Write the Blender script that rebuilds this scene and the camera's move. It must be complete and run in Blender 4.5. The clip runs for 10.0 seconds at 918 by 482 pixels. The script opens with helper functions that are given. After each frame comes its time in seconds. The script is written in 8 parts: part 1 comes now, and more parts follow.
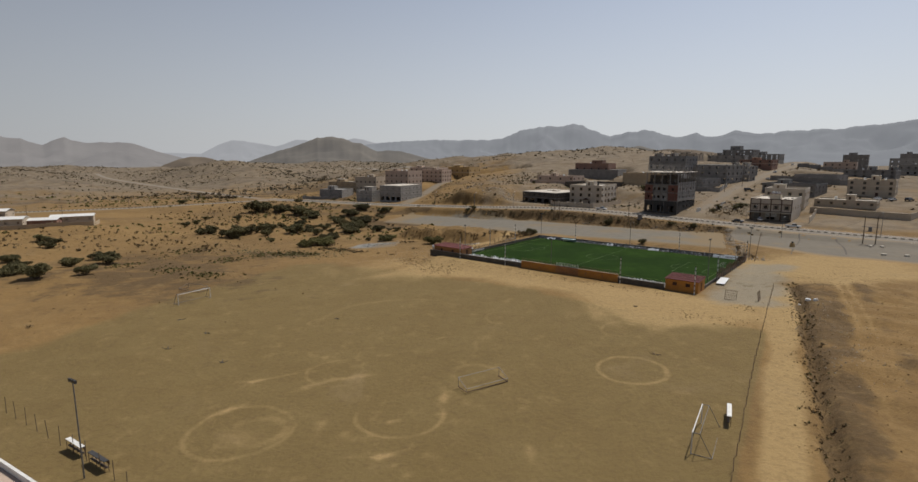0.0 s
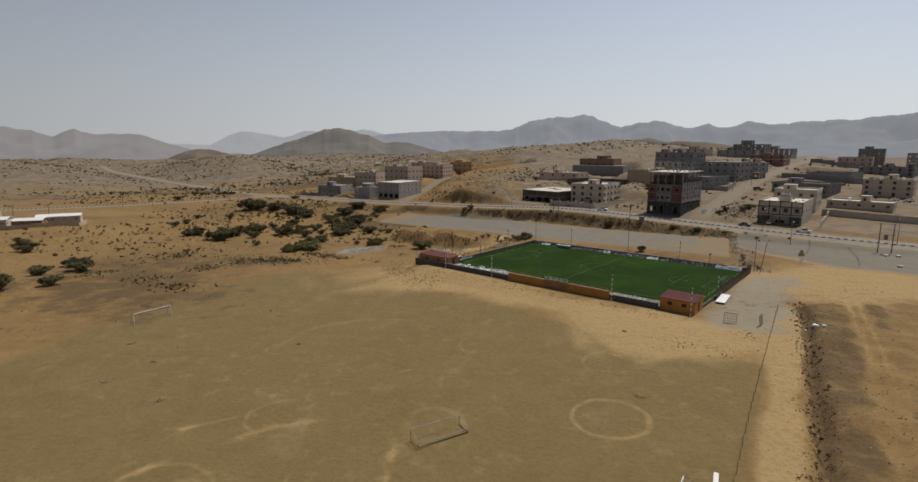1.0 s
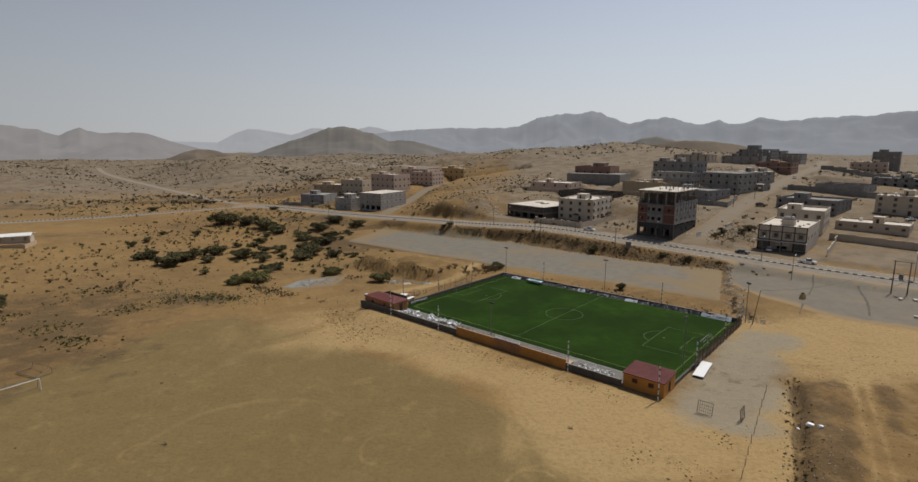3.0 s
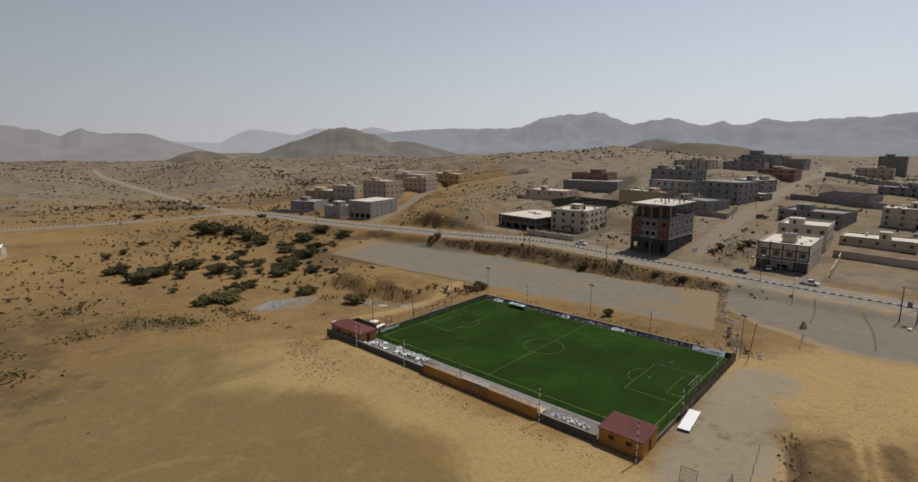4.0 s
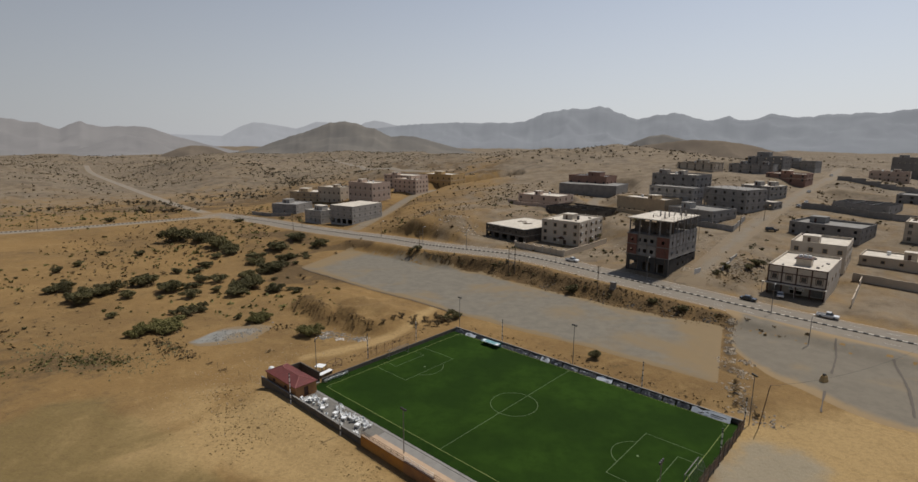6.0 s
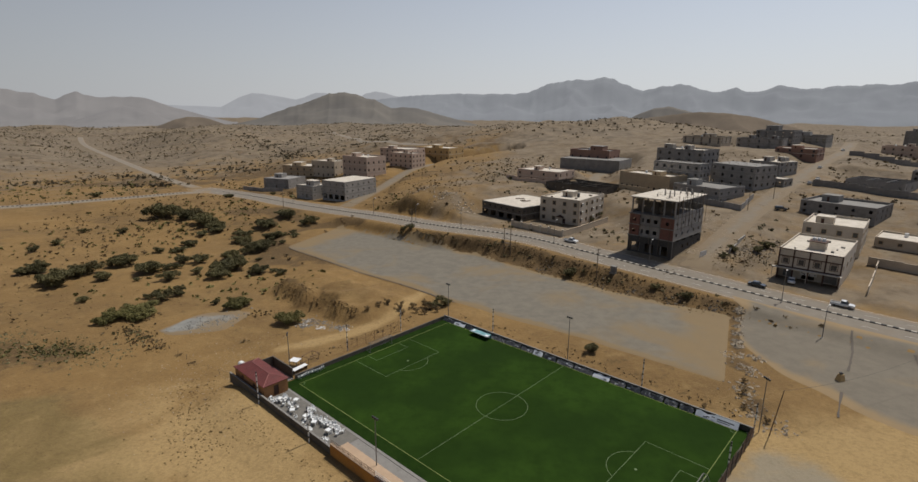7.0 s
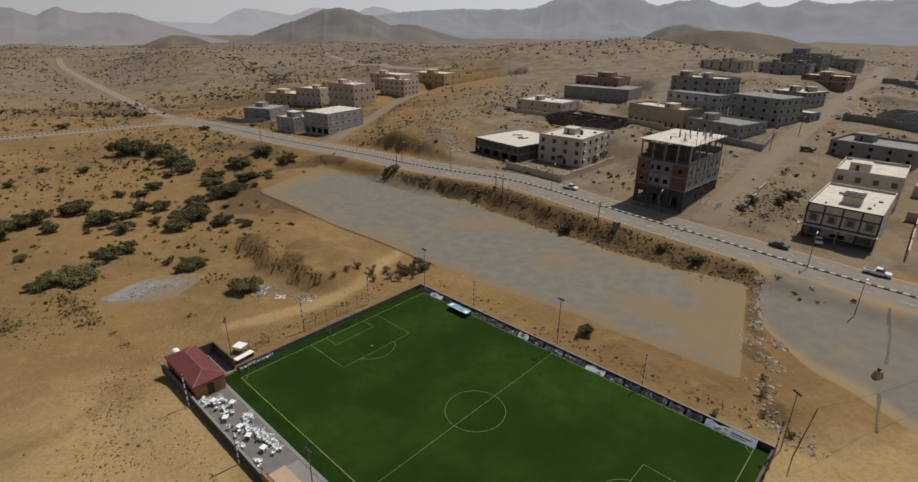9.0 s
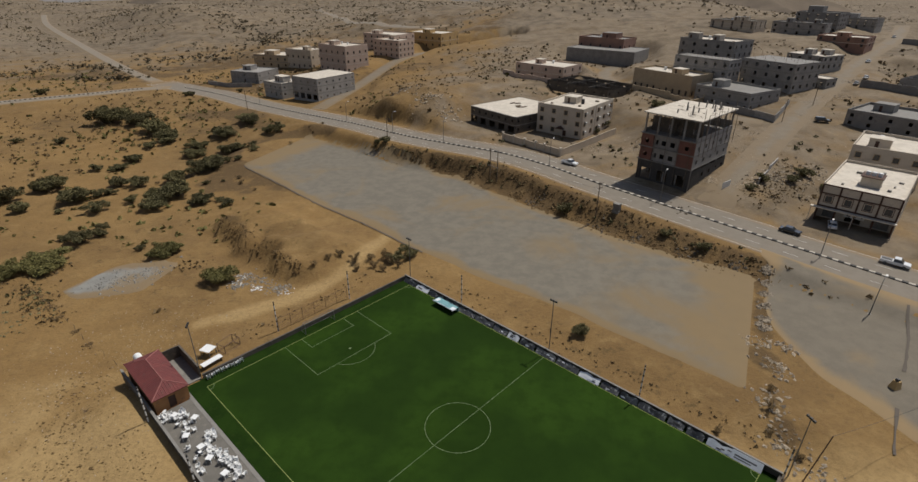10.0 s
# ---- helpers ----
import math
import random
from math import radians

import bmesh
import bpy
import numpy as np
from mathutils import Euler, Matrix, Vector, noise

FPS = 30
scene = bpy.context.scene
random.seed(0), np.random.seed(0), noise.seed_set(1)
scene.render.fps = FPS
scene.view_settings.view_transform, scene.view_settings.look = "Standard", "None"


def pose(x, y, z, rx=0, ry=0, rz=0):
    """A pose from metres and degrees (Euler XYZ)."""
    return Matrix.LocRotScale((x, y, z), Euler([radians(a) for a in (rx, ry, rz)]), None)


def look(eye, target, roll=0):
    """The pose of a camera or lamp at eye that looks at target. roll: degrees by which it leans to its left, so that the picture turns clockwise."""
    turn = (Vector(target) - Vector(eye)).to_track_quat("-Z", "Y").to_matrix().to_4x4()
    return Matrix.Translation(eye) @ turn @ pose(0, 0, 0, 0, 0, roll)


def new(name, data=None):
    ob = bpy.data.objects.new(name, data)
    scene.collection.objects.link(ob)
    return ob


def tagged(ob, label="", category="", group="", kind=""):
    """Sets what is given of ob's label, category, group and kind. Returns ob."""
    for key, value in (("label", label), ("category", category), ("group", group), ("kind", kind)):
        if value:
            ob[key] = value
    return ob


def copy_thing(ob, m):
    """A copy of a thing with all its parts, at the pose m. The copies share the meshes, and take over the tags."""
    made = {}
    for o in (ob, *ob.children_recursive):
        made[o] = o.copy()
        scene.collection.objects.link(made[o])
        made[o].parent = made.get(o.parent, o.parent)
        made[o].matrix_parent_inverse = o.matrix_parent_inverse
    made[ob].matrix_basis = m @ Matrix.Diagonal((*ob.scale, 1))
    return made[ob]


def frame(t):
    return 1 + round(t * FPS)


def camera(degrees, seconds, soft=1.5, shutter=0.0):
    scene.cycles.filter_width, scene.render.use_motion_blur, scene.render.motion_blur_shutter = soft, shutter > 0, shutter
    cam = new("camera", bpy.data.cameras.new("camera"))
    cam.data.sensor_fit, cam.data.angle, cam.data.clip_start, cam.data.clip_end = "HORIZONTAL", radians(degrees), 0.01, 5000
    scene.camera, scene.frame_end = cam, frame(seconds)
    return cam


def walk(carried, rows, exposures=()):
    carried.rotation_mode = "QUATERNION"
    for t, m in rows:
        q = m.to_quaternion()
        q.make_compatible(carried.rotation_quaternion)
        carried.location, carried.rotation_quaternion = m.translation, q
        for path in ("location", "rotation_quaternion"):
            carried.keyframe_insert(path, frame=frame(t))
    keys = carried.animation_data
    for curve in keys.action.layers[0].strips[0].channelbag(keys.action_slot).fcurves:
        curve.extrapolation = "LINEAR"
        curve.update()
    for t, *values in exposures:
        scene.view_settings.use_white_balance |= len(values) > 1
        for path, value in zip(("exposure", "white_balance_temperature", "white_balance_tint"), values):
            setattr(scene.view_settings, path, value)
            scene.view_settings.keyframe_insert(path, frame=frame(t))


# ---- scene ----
cam = camera(82.4, 10.0)
METRES, EYE, TILT, LEAN, TURN = 120.0, 30.0, -9.0, 0.0, 0.0
ROWS = [
    (0.0, 0.0, 0.0, 0.0, 0.0, 0.0, 0.0),
    (0.5, 0.0278, 0.0363, 0.0215, 0.62, -0.31, -0.1),
    (1.0, 0.0569, 0.0741, 0.0431, 1.02, -1.0, -0.17),
    (1.5, 0.0869, 0.1131, 0.0661, 1.35, -1.43, -0.21),
    (2.0, 0.1178, 0.1535, 0.0902, 1.65, -1.42, -0.24),
    (2.5, 0.15, 0.1949, 0.1147, 1.82, -1.42, -0.21),
    (4.0, 0.2417, 0.3232, 0.1881, 2.36, -1.42, -0.35),
    (4.5, 0.2642, 0.3652, 0.2106, 2.49, -1.38, -0.42),
    (5.0, 0.2833, 0.4087, 0.23, 2.58, -1.35, -0.49),
    (6.5, 0.3264, 0.5391, 0.2645, 2.87, -3.28, -0.79),
    (7.0, 0.3376, 0.5821, 0.273, 3.0, -5.07, -0.85),
    (7.5, 0.3473, 0.6246, 0.2812, 3.08, -7.05, -0.89),
    (8.0, 0.3572, 0.6663, 0.292, 3.24, -9.09, -0.94),
    (8.5, 0.3666, 0.7071, 0.3051, 3.36, -11.2, -0.95),
    (9.0, 0.3756, 0.7474, 0.3197, 3.43, -13.29, -0.95),
    (9.5, 0.3845, 0.7872, 0.3349, 3.5, -15.4, -0.93),
    (10.0, 0.3941, 0.8267, 0.3509, 3.6, -17.61, -0.92),
]
walk(cam, [(t, pose(0, 0, EYE, TILT, LEAN, TURN) @ pose(METRES * x, METRES * y, METRES * z, 90 + pitch, roll, yaw)) for t, x, y, z, yaw, pitch, roll in ROWS])

# ---- sky and sun ----
SUN_EL, SUN_AZ = 60.0, 47.7          # elevation, and bearing clockwise from +y, of the sun
world = bpy.data.worlds.new("sky")
scene.world = world
world.use_nodes = True
wn, wl = world.node_tree.nodes, world.node_tree.links
wn.clear()
w_out = wn.new("ShaderNodeOutputWorld")
w_bg = wn.new("ShaderNodeBackground")
w_sky = wn.new("ShaderNodeTexSky")
w_sky.sky_type, w_sky.sun_disc = "NISHITA", False
w_sky.sun_elevation, w_sky.sun_rotation = radians(SUN_EL), radians(SUN_AZ)
w_sky.altitude, w_sky.air_density, w_sky.dust_density, w_sky.ozone_density = 1800, 1.0, 4.0, 1.5
w_bg.inputs["Strength"].default_value = 0.075
# dust in the air: the sky turns grey towards the horizon
w_tc = wn.new("ShaderNodeTexCoord")
w_sep = wn.new("ShaderNodeSeparateXYZ")
w_ramp = wn.new("ShaderNodeValToRGB")
w_ramp.color_ramp.elements[0].position, w_ramp.color_ramp.elements[0].color = 0.0, (0.93, 0.93, 0.93, 1)
w_ramp.color_ramp.elements[1].position, w_ramp.color_ramp.elements[1].color = 0.55, (0.05, 0.05, 0.05, 1)
w_mix = wn.new("ShaderNodeMix")
w_mix.data_type = "RGBA"
wl.new(w_tc.outputs["Generated"], w_sep.inputs[0])
wl.new(w_sep.outputs["Z"], w_ramp.inputs[0])
wl.new(w_ramp.outputs[0], w_mix.inputs[0])
wl.new(w_sky.outputs[0], w_mix.inputs[6])
w_mix.inputs[7].default_value = (6.65, 6.8, 7.05, 1)
# brighter haze on the sun's side
w_dot = wn.new("ShaderNodeVectorMath")
w_dot.operation = "DOT_PRODUCT"
w_dot.inputs[1].default_value = (math.sin(radians(SUN_AZ)), math.cos(radians(SUN_AZ)), 0.25)
wl.new(w_tc.outputs["Generated"], w_dot.inputs[0])
w_side = wn.new("ShaderNodeMapRange")
for _k, _v in (("From Min", -0.2), ("From Max", 1.0), ("To Min", 0.72), ("To Max", 1.30)):
    w_side.inputs[_k].default_value = _v
wl.new(w_dot.outputs["Value"], w_side.inputs["Value"])
w_mul = wn.new("ShaderNodeVectorMath")
w_mul.operation = "SCALE"
wl.new(w_mix.outputs[2], w_mul.inputs[0])
wl.new(w_side.outputs[0], w_mul.inputs["Scale"])
wl.new(w_mul.outputs[0], w_bg.inputs["Color"])
wl.new(w_bg.outputs[0], w_out.inputs[0])

sun = new("sun", bpy.data.lights.new("sun", "SUN"))
sun.data.energy, sun.data.angle, sun.data.color = 3.7, radians(0.6), (1.0, 0.95, 0.87)
_az, _el = radians(SUN_AZ), radians(SUN_EL)
sun.matrix_world = look((0, 0, 200), (-math.sin(_az) * math.cos(_el), -math.cos(_az) * math.cos(_el), 200 - math.sin(_el)))

# ---- materials ----
def nodes_of(name):
    m = bpy.data.materials.new(name)
    m.use_nodes = True
    nt = m.node_tree
    return m, nt.nodes, nt.links, nt.nodes["Principled BSDF"]


def noise_node(n, l, pos, scale, detail=4, rough=0.55):
    t = n.new("ShaderNodeTexNoise")
    t.inputs["Scale"].default_value, t.inputs["Detail"].default_value, t.inputs["Roughness"].default_value = scale, detail, rough
    l.new(pos, t.inputs["Vector"])
    return t


def ramp_node(n, l, fac, a, b, lo=0.0, hi=1.0):
    r = n.new("ShaderNodeMapRange")
    r.interpolation_type = "SMOOTHSTEP"
    for k, v in (("From Min", a), ("From Max", b), ("To Min", lo), ("To Max", hi)):
        r.inputs[k].default_value = v
    l.new(fac, r.inputs["Value"])
    return r.outputs[0]


def mix_node(n, l, fac, a, b, blend="MIX"):
    x = n.new("ShaderNodeMix")
    x.data_type, x.blend_type = "RGBA", blend
    for sock, v in ((x.inputs[0], fac), (x.inputs[6], a), (x.inputs[7], b)):
        if isinstance(v, (int, float)):
            sock.default_value = v
        elif isinstance(v, tuple):
            sock.default_value = (*v[:3], 1)
        else:
            l.new(v, sock)
    return x.outputs[2]


def mat(name, c1, c2=None, stain=None, scale=1.0, rough=0.85, bump=0.15, metal=0.0, rnd=0.0, coat=0.0, grain=14.0):
    """A worn surface: two colours in a broad noise, grain, and stains of a third colour."""
    m, n, l, b = nodes_of(name)
    geo = n.new("ShaderNodeNewGeometry")
    pos = geo.outputs["Position"]
    c2 = c2 or tuple(v * 0.8 for v in c1)
    big = noise_node(n, l, pos, scale, 5)
    fine = noise_node(n, l, pos, scale * grain, 4, 0.7)
    col = mix_node(n, l, ramp_node(n, l, big.outputs[0], 0.35, 0.65), c1, c2)
    col = mix_node(n, l, ramp_node(n, l, fine.outputs[0], 0.3, 0.75, 0.0, 0.35), col, tuple(v * 0.62 for v in c2))
    if stain:
        s = noise_node(n, l, pos, scale * 2.3, 6, 0.65)
        col = mix_node(n, l, ramp_node(n, l, s.outputs[0], 0.54, 0.70, 0.0, 0.75), col, stain)
    if rnd:
        oi = n.new("ShaderNodeObjectInfo")
        hsv = n.new("ShaderNodeHueSaturation")
        l.new(ramp_node(n, l, oi.outputs["Random"], 0, 1, 1 - rnd, 1 + rnd), hsv.inputs["Value"])
        l.new(col, hsv.inputs["Color"])
        col = hsv.outputs[0]
    l.new(col, b.inputs["Base Color"])
    b.inputs["Roughness"].default_value, b.inputs["Metallic"].default_value = rough, metal
    b.inputs["Coat Weight"].default_value = coat
    if bump:
        bp = n.new("ShaderNodeBump")
        bp.inputs["Strength"].default_value, bp.inputs["Distance"].default_value = bump, 0.05
        l.new(fine.outputs[0], bp.inputs["Height"])
        l.new(bp.outputs[0], b.inputs["Normal"])
    return m


def ground_material():
    """Dry earth: masks in the mesh say where the playing field, bare sand, rubble and dry grass lie."""
    m, n, l, b = nodes_of("dry_earth")
    pos = n.new("ShaderNodeNewGeometry").outputs["Position"]
    at = n.new("ShaderNodeAttribute")
    at.attribute_name = "earth"
    sep = n.new("ShaderNodeSeparateColor")
    l.new(at.outputs["Color"], sep.inputs[0])
    broad, mid, fine = noise_node(n, l, pos, 0.018, 5), noise_node(n, l, pos, 0.11, 6, 0.62), noise_node(n, l, pos, 1.4, 6, 0.7)
    grit = noise_node(n, l, pos, 9.0, 3, 0.7)
    col = mix_node(n, l, ramp_node(n, l, broad.outputs[0], 0.36, 0.64), SAND_A, SAND_B)
    col = mix_node(n, l, ramp_node(n, l, mid.outputs[0], 0.42, 0.72, 0, 0.7), col, SAND_C)
    # the packed playing field
    fcol = mix_node(n, l, ramp_node(n, l, mid.outputs[0], 0.30, 0.70), FIELD_A, FIELD_B)
    streak = noise_node(n, l, pos, 0.045, 7, 0.6)
    streak.inputs["Distortion"].default_value = 1.2
    fcol = mix_node(n, l, ramp_node(n, l, streak.outputs[0], 0.60, 0.80, 0, 0.30), fcol, SAND_D)
    edge = n.new("ShaderNodeMath")
    edge.operation = "ADD"
    l.new(sep.outputs[0], edge.inputs[0])
    l.new(ramp_node(n, l, mid.outputs[0], 0, 1, -0.35, 0.35), edge.inputs[1])
    col = mix_node(n, l, ramp_node(n, l, edge.outputs[0], 0.25, 0.75), col, fcol)
    # pale blown sand
    edge2 = n.new("ShaderNodeMath")
    edge2.operation = "ADD"
    l.new(sep.outputs[1], edge2.inputs[0])
    l.new(ramp_node(n, l, streak.outputs[0], 0, 1, -0.5, 0.5), edge2.inputs[1])
    col = mix_node(n, l, ramp_node(n, l, edge2.outputs[0], 0.3, 0.9, 0, 0.85), col, SAND_D)
    # dark stony soil and dry grass
    edge3 = n.new("ShaderNodeMath")
    edge3.operation = "ADD"
    l.new(sep.outputs[2], edge3.inputs[0])
    l.new(ramp_node(n, l, mid.outputs[0], 0.2, 0.8, -0.6, 0.6), edge3.inputs[1])
    dark = mix_node(n, l, ramp_node(n, l, fine.outputs[0], 0.35, 0.65), SOIL_A, SOIL_B)
    col = mix_node(n, l, ramp_node(n, l, edge3.outputs[0], 0.35, 0.95, 0, 0.8), col, dark)
    col = mix_node(n, l, ramp_node(n, l, fine.outputs[0], 0.42, 0.70, 0, 0.34), col, SOIL_A)
    col = mix_node(n, l, ramp_node(n, l, grit.outputs[0], 0.62, 0.78, 0, 0.35), col, SOIL_B)
    # grey dust of trodden plots; on far slopes the same grey paints in haze
    dcol = mix_node(n, l, ramp_node(n, l, mid.outputs[0], 0.38, 0.66), DUST_HAZE_A, DUST_HAZE_B)
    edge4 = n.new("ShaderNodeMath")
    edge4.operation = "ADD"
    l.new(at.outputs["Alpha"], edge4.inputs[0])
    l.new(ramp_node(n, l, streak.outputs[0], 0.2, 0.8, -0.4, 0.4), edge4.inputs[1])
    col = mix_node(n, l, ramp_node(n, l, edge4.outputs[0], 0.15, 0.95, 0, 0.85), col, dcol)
    # grey hardstanding
    hard = n.new("ShaderNodeAttribute")
    hard.attribute_name = "hard"
    edge5 = n.new("ShaderNodeMath")
    edge5.operation = "ADD"
    l.new(hard.outputs["Fac"], edge5.inputs[0])
    l.new(ramp_node(n, l, mid.outputs[0], 0.2, 0.8, -0.3, 0.3), edge5.inputs[1])
    col = mix_node(n, l, ramp_node(n, l, edge5.outputs[0], 0.3, 0.9, 0, 0.9), col, mix_node(n, l, fine.outputs[0], STAND_A, STAND_B))
    # pale scuffs and dark specks at several sizes
    scuff = noise_node(n, l, pos, 0.32, 8, 0.68)
    wild = n.new("ShaderNodeMath")
    wild.operation = "SUBTRACT"
    wild.inputs[0].default_value = 1.0
    bare = n.new("ShaderNodeMath")
    bare.operation = "MAXIMUM"
    l.new(ramp_node(n, l, edge.outputs[0], 0.25, 0.75, 0.0, 0.8), bare.inputs[0])
    l.new(ramp_node(n, l, sep.outputs[1], 0.1, 0.6, 0.0, 0.85), bare.inputs[1])
    l.new(bare.outputs[0], wild.inputs[1])
    weeds = noise_node(n, l, pos, 0.36, 9, 0.76)
    patchy = n.new("ShaderNodeMath")
    patchy.operation = "MULTIPLY"
    l.new(ramp_node(n, l, broad.outputs[0], 0.38, 0.60, 0.25, 1.0), patchy.inputs[0])
    l.new(wild.outputs[0], patchy.inputs[1])
    thick = n.new("ShaderNodeMath")
    thick.operation = "MULTIPLY"
    l.new(ramp_node(n, l, weeds.outputs[0], 0.52, 0.66, 0.0, 0.85), thick.inputs[0])
    l.new(patchy.outputs[0], thick.inputs[1])
    col = mix_node(n, l, thick.outputs[0], col, mix_node(n, l, fine.outputs[0], SOIL_A, WEED))
    col = mix_node(n, l, ramp_node(n, l, scuff.outputs[0], 0.52, 0.74, 0, 0.30), col, SAND_D)
    col = mix_node(n, l, ramp_node(n, l, scuff.outputs[0], 0.46, 0.30, 0, 0.20), col, SOIL_A)
    # looping tyre scrapes on the packed field
    flat = n.new("ShaderNodeVectorMath")
    flat.operation = "MULTIPLY"
    flat.inputs[1].default_value = (1, 1, 0)
    l.new(pos, flat.inputs[0])
    total = None
    for cx, cy, r, wide, strong, way, reach in SCRAPES:
        gap = n.new("ShaderNodeVectorMath")
        gap.operation = "SUBTRACT"
        gap.inputs[1].default_value = (cx, cy, 0)
        l.new(flat.outputs[0], gap.inputs[0])
        dist = n.new("ShaderNodeVectorMath")
        dist.operation = "LENGTH"
        l.new(gap.outputs[0], dist.inputs[0])
        wob = n.new("ShaderNodeMath")
        wob.operation = "MULTIPLY_ADD"
        wob.inputs[1].default_value, wob.inputs[2].default_value = 2.2, -r - 1.1
        l.new(mid.outputs[0], wob.inputs[0])
        off = n.new("ShaderNodeMath")
        l.new(dist.outputs["Value"], off.inputs[0])
        l.new(wob.outputs[0], off.inputs[1])
        size = n.new("ShaderNodeMath")
        size.operation = "ABSOLUTE"
        l.new(off.outputs[0], size.inputs[0])
        side = n.new("ShaderNodeVectorMath")
        side.operation = "DOT_PRODUCT"
        side.inputs[1].default_value = (math.cos(radians(way)), math.sin(radians(way)), 0)
        l.new(gap.outputs[0], side.inputs[0])
        arc = n.new("ShaderNodeMath")
        arc.operation = "MULTIPLY"
        l.new(ramp_node(n, l, size.outputs[0], wide * 0.2, wide, strong * 0.62, 0.0), arc.inputs[0])
        l.new(ramp_node(n, l, side.outputs["Value"], -r * reach, -r * reach + r * 0.5), arc.inputs[1])
        if total is None:
            total = arc.outputs[0]
        else:
            top = n.new("ShaderNodeMath")
            top.operation = "MAXIMUM"
            l.new(total, top.inputs[0])
            l.new(arc.outputs[0], top.inputs[1])
            total = top.outputs[0]
    worn = n.new("ShaderNodeMath")
    worn.operation = "MULTIPLY"
    l.new(total, worn.inputs[0])
    l.new(ramp_node(n, l, scuff.outputs[0], 0.36, 0.58, 0.25, 1.0), worn.inputs[1])
    col = mix_node(n, l, worn.outputs[0], col, SAND_D)
    l.new(col, b.inputs["Base Color"])
    b.inputs["Roughness"].default_value = 0.95
    b.inputs["Specular IOR Level"].default_value = 0.15
    add = n.new("ShaderNodeMath")
    add.operation = "ADD"
    l.new(mid.outputs[0], add.inputs[0])
    l.new(fine.outputs[0], add.inputs[1])
    bp = n.new("ShaderNodeBump")
    bp.inputs["Strength"].default_value, bp.inputs["Distance"].default_value = 0.5, 0.45
    l.new(add.outputs[0], bp.inputs["Height"])
    l.new(bp.outputs[0], b.inputs["Normal"])
    return m


def asphalt_material(name, c1, c2, dust, reach):
    """Old asphalt, dusty towards its edges (the mesh's edge mask) and in drifts."""
    m, n, l, b = nodes_of(name)
    pos = n.new("ShaderNodeNewGeometry").outputs["Position"]
    at = n.new("ShaderNodeAttribute")
    at.attribute_name = "edge"
    broad, mid, fine = noise_node(n, l, pos, 0.05, 6, 0.6), noise_node(n, l, pos, 0.35, 6, 0.65), noise_node(n, l, pos, 6.0, 3, 0.7)
    broad.inputs["Distortion"].default_value = 0.8
    col = mix_node(n, l, ramp_node(n, l, mid.outputs[0], 0.35, 0.65), c1, c2)
    col = mix_node(n, l, ramp_node(n, l, fine.outputs[0], 0.35, 0.75, 0, 0.3), col, tuple(v * 0.6 for v in c1))
    s = n.new("ShaderNodeMath")
    s.operation = "ADD"
    l.new(at.outputs["Fac"], s.inputs[0])
    l.new(ramp_node(n, l, broad.outputs[0], 0.2, 0.8, -reach, reach), s.inputs[1])
    col = mix_node(n, l, ramp_node(n, l, s.outputs[0], 0.04, 0.62, 0, 0.9), col, mix_node(n, l, mid.outputs[0], dust, tuple(v * 0.78 for v in dust)))
    l.new(col, b.inputs["Base Color"])
    b.inputs["Roughness"].default_value = 0.9
    b.inputs["Specular IOR Level"].default_value = 0.25
    bp = n.new("ShaderNodeBump")
    bp.inputs["Strength"].default_value, bp.inputs["Distance"].default_value = 0.25, 0.03
    l.new(fine.outputs[0], bp.inputs["Height"])
    l.new(bp.outputs[0], b.inputs["Normal"])
    return m


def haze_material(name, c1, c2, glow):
    """Far mountains behind kilometres of dusty air: a plain backdrop, its haze put into a faint glow."""
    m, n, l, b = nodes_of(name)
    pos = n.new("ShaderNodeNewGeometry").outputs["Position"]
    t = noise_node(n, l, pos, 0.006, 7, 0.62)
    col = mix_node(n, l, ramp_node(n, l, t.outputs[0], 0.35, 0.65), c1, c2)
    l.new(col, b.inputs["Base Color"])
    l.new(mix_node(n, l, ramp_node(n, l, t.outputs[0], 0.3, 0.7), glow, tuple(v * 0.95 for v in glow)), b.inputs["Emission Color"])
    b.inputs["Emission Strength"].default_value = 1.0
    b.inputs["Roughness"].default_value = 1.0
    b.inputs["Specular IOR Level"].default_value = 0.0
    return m


